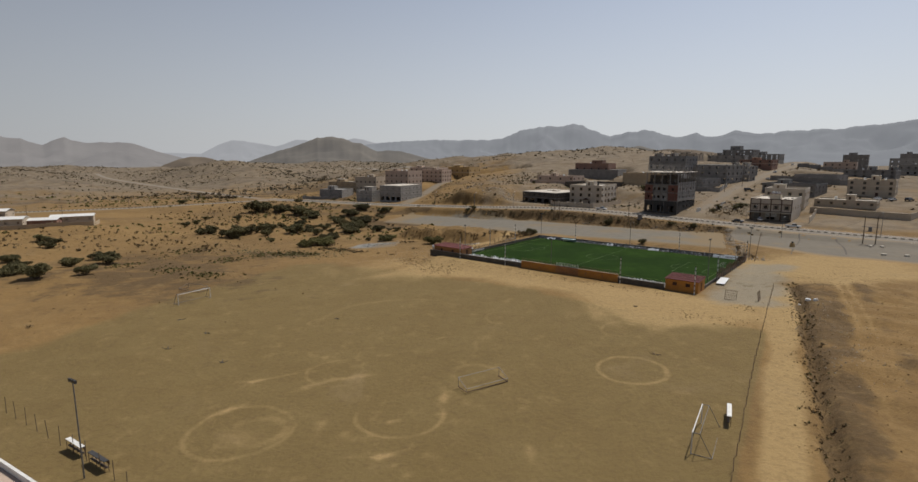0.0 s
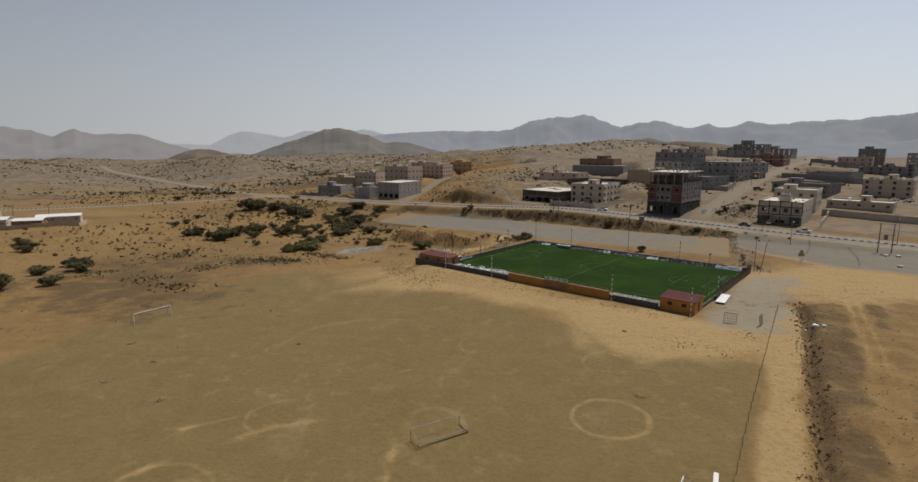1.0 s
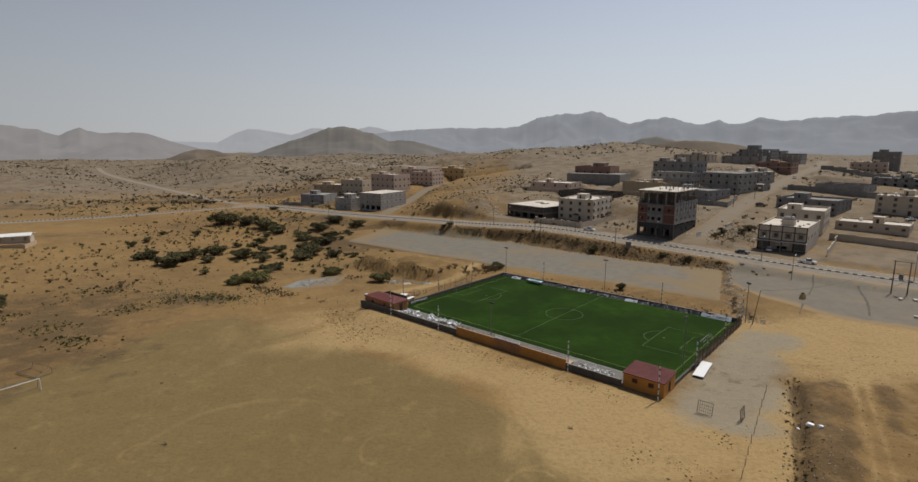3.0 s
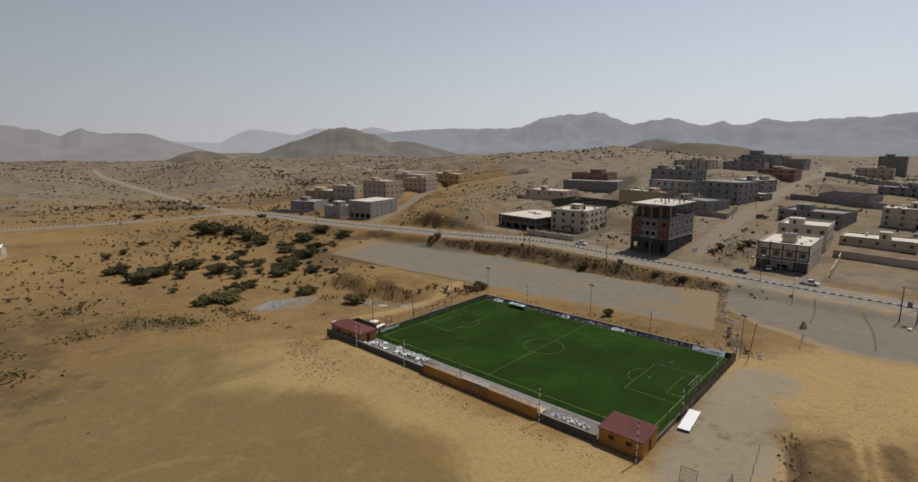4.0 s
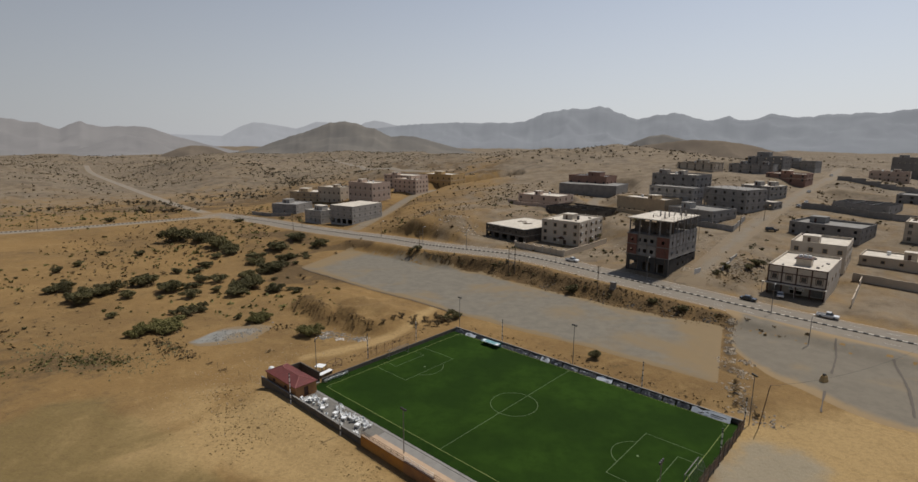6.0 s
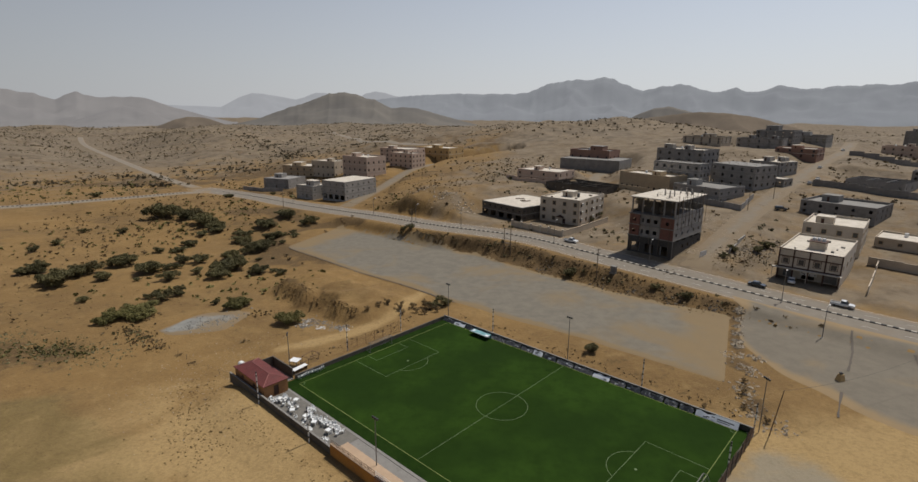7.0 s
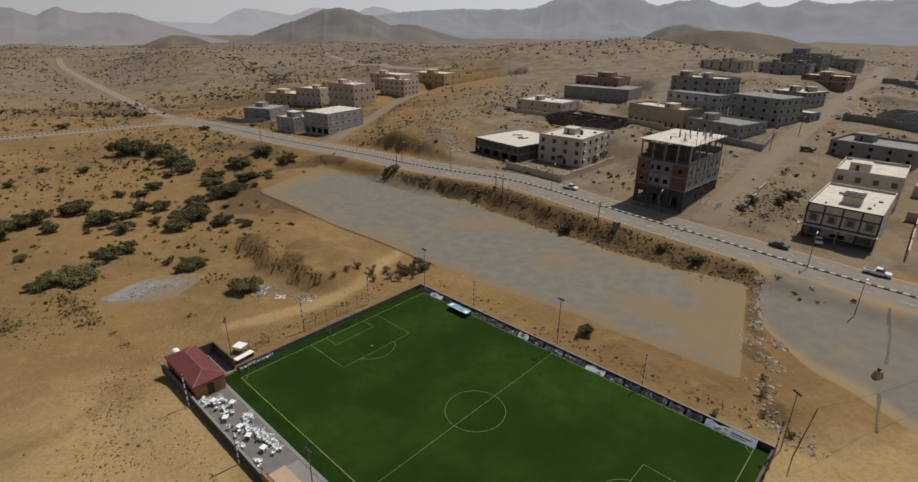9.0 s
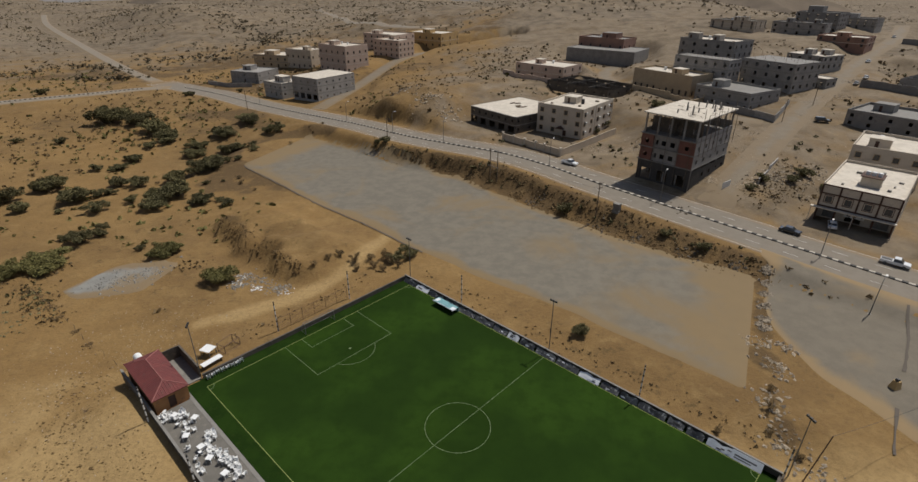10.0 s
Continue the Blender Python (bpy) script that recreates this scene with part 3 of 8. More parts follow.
SAND_PATH = smooth_line([(26, 226, 0), (20.5, 214, 0), (16, 200, 0), (9, 191, 0), (-6, 182, 0)], 6)


def on_pitch(x, y):
    dx, dy = x - PITCH_X, y - PITCH_Y
    return dx * _pc + dy * _ps, -dx * _ps + dy * _pc


def land(x, y):
    """Height of the ground."""
    x, y = np.asarray(x, float), np.asarray(y, float)
    z = np.zeros(np.broadcast(x, y).shape)
    for (cx, cy, r), h in zip(SWELLS, SWELL_H):
        z = z + h * np.exp(-((x - cx) ** 2 + (y - cy) ** 2) / (2 * r * r))
    far = np.hypot(x - 20, y - 180)
    rough = smooth01(150, 600, far)
    for cx, cy, r, h in HILLS:
        z = z + h * np.exp(-((x - cx) ** 2 + (y - cy) ** 2) / (2 * r * r)) * (1 + 0.9 * fractal(x, y, r * 0.8, cx, 4))
    z = z + rough * (13 * fractal(x, y, 170, 3, 5) + 7 * fractal(x, y, 62, 13, 4) + 5 * smooth01(600, 1500, far) * fractal(x, y, 420, 9, 3) - 15 * smooth01(850, 2000, far)) 
    wild = smooth01(0, 40, np.maximum(-30 - x, 0) + np.maximum(y - 420, 0)) + 0.25
    z = z + wild * (0.9 * fractal(x, y, 34, 21, 4))
    z = z + 0.10 * fractal(x, y, 9, 31, 3)
    for cx, cy, r, h in MOUNDS:
        z = z + h * np.exp(-(((x - cx) ** 2 + (y - cy) ** 2) / (2 * r * r))) * (1 + 0.8 * fractal(x, y, r * 0.7, cy, 3))
    # the dug-over strip beside the field
    d, _ = nearest_on(DITCH, x, y)
    d = np.abs(d + 0.9 * fractal(x, y, 5, 57, 3))
    side = (x - 60.5) * 0.866 - (y - 88.6) * 0.5
    z = z - 1.25 * np.exp(-(d / 0.75) ** 2) + smooth01(0, 3, side) * smooth01(26, 16, side) * smooth01(125, 112, y) * (0.4 + 0.9 * fractal(x, y, 5, 51, 5))
    # the cut bank of the borrow pit
    d = (x + 8) * 0.66 + (y - 213) * 0.75 + 5 * fractal(x, y, 12, 91, 3) + 3.2 * fractal(x, y, 3.6, 97, 4)
    along = np.abs((x + 8) * 0.75 - (y - 213) * 0.66)
    z = z + (3.1 * smooth01(-1.6, 2.4, d) * (1 + 0.5 * fractal(x, y, 4.0, 99, 3)) * smooth01(26, 9, d) - 0.9 * smooth01(-14, -4, d) * smooth01(1, -2, d)) * smooth01(27, 17, along)
    for cx, cy, r, h in PADS:
        k = 1 - smooth01(r * 0.75, r * 1.35, np.hypot(x - cx, y - cy))
        z = z * (1 - k) + h * k
    for line, half, fade in CORRIDORS:
        d, h = nearest_on(line, x, y)
        if fade < 10:
            d = np.where(d > half, np.maximum(half, d + 3.0 * fractal(x, y, 7, 17, 4)), d)
        k = 1 - smooth01(half, half + fade, d)
        z = z * (1 - k) + h * k
    s, q = on_pitch(x, y)
    out = np.hypot(np.maximum(np.maximum(-5.5 - s, s - 72.0), 0), np.maximum(np.maximum(-10.5 - q, q - 45.5), 0))
    k = 1 - smooth01(0.0, 9.0, out)
    return z * (1 - k) - 0.12 * k


def land_at(x, y):
    return float(land(np.array([x]), np.array([y]))[0])


def axis(lo, hi, fine, first, last, close):
    """Grid lines: even between lo and hi, then ever wider."""
    mid = [lo]
    while mid[-1] < hi:
        mid.append(mid[-1] + (close[2] if close[0] < mid[-1] < close[1] else fine))
    up, down, step = [], [], fine
    v = mid[-1]
    while v < last:
        step *= 1.032
        v += step
        up.append(v)
    v, step = lo, fine
    while v > first:
        step *= 1.032
        v -= step
        down.append(v)
    return np.array(down[::-1] + mid + up)


def build_ground():
    gx, gy = axis(-170, 215, 1.6, -4600, 4600, (22, 96, 0.8)), axis(20, 400, 1.6, -1500, 4700, (36, 124, 0.85))
    X, Y = np.meshgrid(gx, gy)
    Z = land(X, Y)
    me = bpy.data.meshes.new("ground")
    nx, ny = len(gx), len(gy)
    i = np.arange(nx * ny).reshape(ny, nx)
    quads = np.stack([i[:-1, :-1], i[:-1, 1:], i[1:, 1:], i[1:, :-1]], -1).reshape(-1, 4)
    me.vertices.add(nx * ny)
    me.vertices.foreach_set("co", np.stack([X, Y, Z], -1).ravel())
    me.loops.add(quads.size)
    me.loops.foreach_set("vertex_index", quads.ravel())
    me.polygons.add(len(quads))
    me.polygons.foreach_set("loop_start", np.arange(0, quads.size, 4))
    me.polygons.foreach_set("use_smooth", np.ones(len(quads), bool))
    me.update()
    # masks: packed field, pale sand, dark stony soil
    fx, fy = X + 8 * fractal(X, Y, 30, 61, 3), Y + 8 * fractal(X, Y, 30, 67, 3)
    right = 70.9 + (fy - 115.2) * 0.647
    top = np.interp(fx, (-44, -14, 10, 28, 42, 52), (166, 150, 132, 114, 99, 87))
    left = np.interp(fy, (60, 84, 117, 145, 172), (-95, -80, -67, -58, -44))
    packed = smooth01(-1.5, 1.5, 70.9 + (Y - 115.2) * 0.647 - X + 0.5) * smooth01(-2, 10, top - fy) * smooth01(-4, 10, fx - left)
    s, q = on_pitch(X, Y)
    pale = 0.45 * np.exp(-(((X + 22) / 8) ** 2 + ((Y - 57) / 6) ** 2)) + np.exp(-(((X - 45) / 19) ** 2 + ((Y - 101) / 12) ** 2)) * 1.5 + 1.6 * np.exp(-(((X - 98) / 24) ** 2 + ((Y - 138) / 20) ** 2))
    pale = pale + 0.85 * np.exp(-((q + 17) / 10) ** 2) * smooth01(-10, 5, s) * smooth01(72, 60, s) + 0.55 * np.exp(-((X - 6) / 8) ** 2 - ((Y - 205) / 12) ** 2)
    track = np.abs((X - 66) * 0.855 - (Y - 112) * 0.518 - 4.4)
    pale = pale + 1.25 * np.exp(-(track / 2.3) ** 2) * smooth01(120, 108, Y)
    pale = pale + 0.75 * np.exp(-(((X + 18) / 24) ** 2 + ((Y - 152) / 20) ** 2))
    pale = pale + 0.7 * np.exp(-(((X - 88) / 9) ** 2 + ((Y - 272) / 9) ** 2)) + 0.6 * np.exp(-(((X - 118) / 8) ** 2 + ((Y - 262) / 10) ** 2))
    droad, _ = nearest_on(CORRIDORS[-1][0], X, Y)
    berm = np.min([np.hypot((X - cx) / 2.2, (Y - cy) / 3.4) for cx, cy in ((106, 203), (103, 198), (100, 191), (98, 187), (96, 183), (93, 175), (90, 167), (89, 160))], axis=0)
    bank = smooth01(9, 12, droad) * smooth01(24, 15, droad) * smooth01(5, 25, X) * smooth01(112, 100, X) * (Y < 292) * ((X * 0.6 + Y * 0.8) < 254)
    dark = 1.3 * np.exp(-berm ** 2) + 1.5 * bank + 0.9 * np.exp(-(nearest_on(DITCH, X, Y)[0] / 1.0) ** 2)
    side = (X - 60.5) * 0.866 - (Y - 88.6) * 0.5
    dark = dark + 0.8 * smooth01(-1, 1, side) * smooth01(17, 10, side) * smooth01(124, 116, Y)
    far = np.hypot(X, Y - 150)
    dark = dark + 0.9 * smooth01(0.02, 0.22, fractal(X, Y * 1.8, 75, 41, 4)) * smooth01(150, 320, far)
    # brown cut banks below the road fork and the lot's end, and the rough edge of the wash
    for cx, cy, rx, ry, k in ((-80, 345, 16, 7, 1.0), (-58, 330, 10, 8, 0.7), (-42, 268, 6, 12, 0.9), (-30, 256, 9, 7, 0.7), (-95, 160, 42, 40, 0.8), (-75, 125, 28, 20, 0.5)):
        dark = dark + k * np.exp(-((X - cx) / rx) ** 2 - ((Y - cy) / ry) ** 2)
    rut = nearest_on(RUT, X, Y)[0]
    pale = pale + 0.45 * np.exp(-((rut - 0.9) / 0.6) ** 2)
    dark = dark - 1.2 * np.exp(-(rut / 1.9) ** 2)
    pale = pale + 0.8 * np.exp(-(nearest_on(SAND_PATH, X, Y)[0] / 3.0) ** 2)
    scarp = smooth01(18, 20, nearest_on(CORRIDORS[0][0], X, Y)[0]) * smooth01(30, 24, nearest_on(CORRIDORS[0][0], X, Y)[0])
    dark = dark + 1.1 * scarp * smooth01(-5, -20, X) * smooth01(-75, -60, X)
    wash = np.exp(-(((X + 62) * 0.75 + (Y - 290) * 0.3) / 20) ** 2) * smooth01(225, 255, Y) * smooth01(370, 340, Y)
    dark = dark + 0.35 * wash + 0.5 * np.exp(-(((X + 62) / 18) ** 2 + ((Y - 178) / 9) ** 2)) + 0.55 * smooth01(300, 800, np.hypot(X, Y - 150))
    pit = (X + 8) * 0.66 + (Y - 213) * 0.75 + 7 * fractal(X, Y, 10, 91, 4)
    dark = dark + 0.6 * np.exp(-((pit - 0.3) / 2.4) ** 2) * smooth01(24, 14, np.abs((X + 8) * 0.75 - (Y - 213) * 0.66))
    trodden = smooth01(-10, 12, (X - 60) * 0.6 + (Y - 262) * 0.8) * smooth01(-30, 60, X) * smooth01(520, 420, Y)
    # trodden plots are dusty; upper slopes and distance grey out as painted haze
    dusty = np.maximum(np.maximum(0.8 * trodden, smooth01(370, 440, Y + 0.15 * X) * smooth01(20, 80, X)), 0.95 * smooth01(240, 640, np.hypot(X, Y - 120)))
    for cx, cy, r in SWIRLS:
        ring_d = np.hypot(X - cx, Y - cy) + 2.0 * fractal(X, Y, 8, cx, 3)
        pale = pale + 0.5 * np.exp(-((ring_d - r) / 0.75) ** 2) * smooth01(-0.1, 0.15, fractal(X, Y, 7, cy, 2)) * packed
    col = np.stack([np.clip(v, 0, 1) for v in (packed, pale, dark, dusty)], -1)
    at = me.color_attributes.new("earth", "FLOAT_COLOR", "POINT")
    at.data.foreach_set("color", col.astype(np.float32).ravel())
    # grey trodden hardstanding between the pitch gate and the lot
    hard = np.exp(-((nearest_on(STAND, X, Y)[0] + 5 * fractal(X, Y, 12, 95, 4)) / 8.5) ** 2)
    heap = 0.8 * np.exp(-(((X - 116) / 9) ** 2 + ((Y - 246) / 6) ** 2)) + 0.7 * np.exp(-(((X - 88) / 12) ** 2 + ((Y - 252) / 4) ** 2))
    at = me.attributes.new("hard", "FLOAT", "POINT")
    at.data.foreach_set("value", np.clip(hard + heap, 0, 1).astype(np.float32).ravel())
    me.materials.append(M["earth"])
    return tagged(new("ground", me), "dry sandy ground with a packed playing field and low hills", "ground", kind="structure")


build_ground()


def strip(name, line_a, line_b, across, material, label, category, lift=0.05, soft=0.18, crown=0.0, parent=None, sunk=True, drift=()):
    """A paved strip between two lines of equally many points, laid on the ground."""
    a, b = np.array(line_a), np.array(line_b)
    t = np.linspace(0, 1, across + 1)
    t[1:-1] += 0.4 / across * np.sign(t[1:-1] - 0.5) * (np.abs(t[1:-1] - 0.5) > 0.5 - 1.4 / across)
    X = a[:, None, 0] * (1 - t) + b[:, None, 0] * t
    Y = a[:, None, 1] * (1 - t) + b[:, None, 1] * t
    Z = land(X, Y) + lift + crown * 4 * t * (1 - t)
    if sunk:
        Z[:, 0] -= lift + 0.06
        Z[:, -1] -= lift + 0.06
        Z[0] -= lift + 0.06
        Z[-1] -= lift + 0.06
    ends = np.minimum(np.arange(len(a)), np.arange(len(a))[::-1])[:, None] * np.ones_like(t)
    edge = np.maximum(1 - np.minimum(t, 1 - t)[None, :] / soft, 1 - ends / (4.0 if not len(drift) else 11.0))
    for cx, cy, r in drift:
        edge = np.maximum(edge, 0.34 * np.exp(-((X - cx) ** 2 + (Y - cy) ** 2) / (r * r)))
    n, k = X.shape
    i = np.arange(n * k).reshape(n, k)
    quads = np.stack([i[:-1, :-1], i[:-1, 1:], i[1:, 1:], i[1:, :-1]], -1).reshape(-1, 4)
    me = bpy.data.meshes.new(name)
    me.from_pydata(np.stack([X, Y, Z], -1).reshape(-1, 3).tolist(), [], quads.tolist())
    if me.polygons and me.polygons[0].normal.z < 0:
        me.flip_normals()
    at = me.attributes.new("edge", "FLOAT", "POINT")
    at.data.foreach_set("value", np.clip(edge, 0, 1).astype(np.float32).ravel())
    me.polygons.foreach_set("use_smooth", np.ones(len(me.polygons), bool))
    me.materials.append(material)
    ob = new(name, me)
    if parent:
        ob.parent = parent
        return ob
    return tagged(ob, label, category, kind="structure")


def offset(line, d):
    """The line moved d to its right."""
    p = np.array(line)
    t = np.gradient(p[:, :2], axis=0)
    t /= np.linalg.norm(t, axis=1)[:, None]
    q = p.copy()
    q[:, 0] += t[:, 1] * d
    q[:, 1] -= t[:, 0] * d
    return q


near_road, far_road = smooth_line(ROAD[:17], 4), smooth_line(ROAD[16:], 4)
strip("road", offset(near_road, -9.0), offset(near_road, 8.6), 14, M["road"], "worn grey asphalt road with a painted kerb along its middle", "road", 0.07, 0.10)
strip("road", offset(far_road, -4.2), offset(far_road, 4.2), 10, M["road_pale"], "pale asphalt road running away over the plain", "road", 0.25, 0.15)
left_line = smooth_line(ROAD_LEFT, 4)
strip("road", offset(left_line, -6.5), offset(left_line, 6.5), 8, M["road_pale"], "pale asphalt side road branching off across the dry plain", "road", 0.085, 0.15)
side_line = smooth_line(ROAD_SIDE, 4)
strip("road", offset(side_line, -4.5), offset(side_line, 4.5), 6, M["track"], "dusty grey side road climbing past the block houses", "road", 0.09, 0.25)
town_line = smooth_line(ROAD_TOWN, 4)
strip("road", offset(town_line, -5), offset(town_line, 5), 6, M["track"], "dusty unpaved town road running uphill between houses", "road", 0.09, 0.5)
cross_line = smooth_line(ROAD_CROSS, 4)
strip("road", offset(cross_line, -4), offset(cross_line, 4), 5, M["track"], "dusty cross street between unfinished houses", "road", 0.06, 0.3)
far_track = smooth_line([(-306, 1081, 0), (-219, 925, 0), (-141, 769, 0), (-83, 644, 0), (-50, 602, 0), (-23, 579, 0), (10, 572, 0)], 8)
strip("road", offset(far_track, -5), offset(far_track, 5), 6, M["road_pale"], "pale road crossing the plain behind the houses", "road", 0.35, 0.15)
lot_near = smooth_line([(-41, 280, 0), (-37.8, 275, 0), (-21.9, 260, 0), (1.5, 237.5, 0), (18.7, 223, 0), (32.3, 210.5, 0), (44, 200.8, 0), (56, 192, 0), (66, 184.5, 0), (77, 175, 0), (87, 167, 0)], 4)
lot_far = smooth_line([(-30, 318, 0), (-9, 304, 0), (12, 287, 0), (40.5, 261, 0), (66, 233, 0), (79, 220, 0), (92.2, 210, 0), (104.0, 203.4, 0)], 4)


def even(line, n):
    """n points evenly along a line."""
    d = np.concatenate([[0], np.cumsum(np.linalg.norm(np.diff(line[:, :2], axis=0), axis=1))])
    t = np.linspace(0, d[-1], n)
    return np.stack([np.interp(t, d, line[:, k]) for k in range(3)], -1)


def ragged(line, wobble, size, seed):
    q = offset(line, 0.0)
    n = fractal(q[:, 0] * 1.0, q[:, 1], size, seed, 4)
    t = np.gradient(q[:, :2], axis=0)
    t /= np.linalg.norm(t, axis=1)[:, None]
    q[:, 0] += t[:, 1] * n * wobble
    q[:, 1] -= t[:, 0] * n * wobble
    return q


strip("parking_lot", ragged(even(lot_near, 110), 1.6, 16, 5), ragged(even(lot_far, 110), 1.8, 12, 6), 24, M["lot"], "old grey asphalt lot dusted with sand behind the pitch", "parking lot", 0.10, 0.09, drift=[(41, 246, 9), (54, 233, 9), (62, 216, 9), (70, 205, 9), (80, 186, 13), (72, 190, 12), (88, 171, 8), (93, 181, 6), (60, 192, 6), (38, 208, 5)])
# thin dark strip laid along the near edge as the step's painted shadow
lot_shade_line = [p for p in smooth_line([(-40, 278, 0), (-37.8, 275, 0), (-21.9, 260, 0), (1.5, 237.5, 0), (18.7, 223, 0), (32.3, 210.5, 0)], 2)]
strip("lot_edge", ragged(offset(np.array(lot_shade_line), -0.3), 0.7, 7, 45), ragged(offset(np.array(lot_shade_line), 0.12), 0.7, 7, 45), 1, M["tar"], "dark strip painting the shadow along the old asphalt's broken edge", "asphalt edge", 0.14, 0.1, sunk=False)
apron_near = smooth_line([(106.5, 203, 0), (103, 195.5, 0), (99.4, 187.2, 0), (98.6, 181, 0), (99.4, 173, 0), (102.5, 165.9, 0), (104.6, 158.5, 0), (110, 151.5, 0), (117, 147.5, 0), (124, 141, 0), (150, 126, 0), (200, 92, 0), (260, 40, 0)], 4)
apron_far = offset(smooth_line([(110, 218.5, 0), (132, 198.3, 0), (160, 174.5, 0), (190, 150, 0), (250, 105, 0), (320, 50, 0)], 4), -7.0)
strip("parking_lot", ragged(even(apron_near, 110), 2.5, 12, 7), even(offset(apron_far, 13.0), 110), 20, M["apron"], "wide grey asphalt apron beside the road, sand drifted over its edge", "parking lot", 0.08, 0.12)


# grey gravel spilled beside the pit
gravel_a = smooth_line([(-42, 193, 0), (-36, 189.5, 0), (-29, 190, 0), (-24.5, 194, 0)], 1.2)
gravel_b = smooth_line([(-40, 199.5, 0), (-34.5, 205, 0), (-28, 206.5, 0), (-23, 204, 0)], 1.2)
strip("gravel_patch", ragged(even(gravel_a, 20), 3.0, 5, 15), ragged(even(gravel_b, 20), 3.0, 5, 16), 12, M["gravel"], "flat patch of grey gravel on sand", "gravel", 0.06, 0.3)


# ---- far mountains ----
def ridge(name, dist, depth, skyline, material, label, seed, foot, jag):
    """A mountain chain: skyline gives bearings (from +y, clockwise, in degrees) and heights of its crest."""
    b0, h0 = np.array(skyline, float).T
    lo, hi = b0[0], b0[-1]
    n, k = int((hi - lo) * 7), 41
    be = np.linspace(lo, hi, n)
    crest = np.interp(be, b0, h0) - foot
    crest = np.maximum(1.0, crest * (1 + 0.05 * jag * fractal(be * 40, be * 0, 26, seed, 4)))
    t = np.linspace(-1, 1, k)
    prof = (1 - np.abs(t)) ** 0.85
    r = dist + depth * t[None, :] * (0.55 + 0.45 * crest / crest.max())[:, None]
    X, Y = r * np.sin(np.radians(be))[:, None], r * np.cos(np.radians(be))[:, None]
    # spurs and gullies only ever cut down from the crest
    gully = 4 * prof * (1 - prof)
    cutting = np.abs(fractal(X, Y, depth * 0.6, seed + 5, 3)) + 0.5 * np.abs(fractal(X, Y, depth * 0.3, seed + 9, 2))
    Z = foot + crest[:, None] * prof[None, :] * (1 - np.minimum(0.75, jag * 1.25 * gully[None, :] * cutting))
    i = np.arange(n * k).reshape(n, k)
    quads = np.stack([i[:-1, :-1], i[:-1, 1:], i[1:, 1:], i[1:, :-1]], -1).reshape(-1, 4)
    me = bpy.data.meshes.new(name)
    me.from_pydata(np.stack([X, Y, Z], -1).reshape(-1, 3).tolist(), [], quads.tolist())
    if me.polygons[len(me.polygons) // 2].normal.z < 0:
        me.flip_normals()
    me.polygons.foreach_set("use_smooth", np.ones(len(me.polygons), bool))
    me.materials.append(material)
    return tagged(new(name, me), label, "mountains", kind="structure")


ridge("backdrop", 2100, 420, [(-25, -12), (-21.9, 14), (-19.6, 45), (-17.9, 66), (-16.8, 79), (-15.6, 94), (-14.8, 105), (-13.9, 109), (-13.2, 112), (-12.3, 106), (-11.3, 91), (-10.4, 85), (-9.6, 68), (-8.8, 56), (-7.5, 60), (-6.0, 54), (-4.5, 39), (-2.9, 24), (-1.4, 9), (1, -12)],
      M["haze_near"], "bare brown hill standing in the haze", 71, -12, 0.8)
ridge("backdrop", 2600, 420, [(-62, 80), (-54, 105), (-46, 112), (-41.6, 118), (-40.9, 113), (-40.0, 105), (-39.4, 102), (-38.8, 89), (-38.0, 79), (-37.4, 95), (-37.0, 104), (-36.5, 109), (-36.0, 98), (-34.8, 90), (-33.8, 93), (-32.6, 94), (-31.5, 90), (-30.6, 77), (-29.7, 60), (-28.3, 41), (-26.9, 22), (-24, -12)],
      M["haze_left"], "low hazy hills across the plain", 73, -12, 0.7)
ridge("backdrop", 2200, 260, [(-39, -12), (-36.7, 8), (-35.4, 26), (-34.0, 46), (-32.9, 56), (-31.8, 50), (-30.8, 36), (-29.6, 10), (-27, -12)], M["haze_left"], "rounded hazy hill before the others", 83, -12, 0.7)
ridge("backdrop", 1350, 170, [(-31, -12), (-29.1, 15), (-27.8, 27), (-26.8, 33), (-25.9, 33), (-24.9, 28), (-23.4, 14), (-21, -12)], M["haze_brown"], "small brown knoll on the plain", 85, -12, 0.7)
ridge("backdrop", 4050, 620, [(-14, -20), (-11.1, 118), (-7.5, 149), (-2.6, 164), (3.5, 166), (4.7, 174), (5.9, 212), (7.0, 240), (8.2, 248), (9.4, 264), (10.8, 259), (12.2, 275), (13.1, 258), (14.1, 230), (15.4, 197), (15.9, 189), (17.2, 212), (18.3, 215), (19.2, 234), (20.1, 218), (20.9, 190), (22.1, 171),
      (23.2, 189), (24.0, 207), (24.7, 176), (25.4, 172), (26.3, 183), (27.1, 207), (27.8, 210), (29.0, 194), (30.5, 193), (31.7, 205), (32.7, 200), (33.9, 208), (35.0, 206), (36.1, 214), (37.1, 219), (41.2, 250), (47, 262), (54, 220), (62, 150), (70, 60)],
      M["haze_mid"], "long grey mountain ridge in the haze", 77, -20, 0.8)
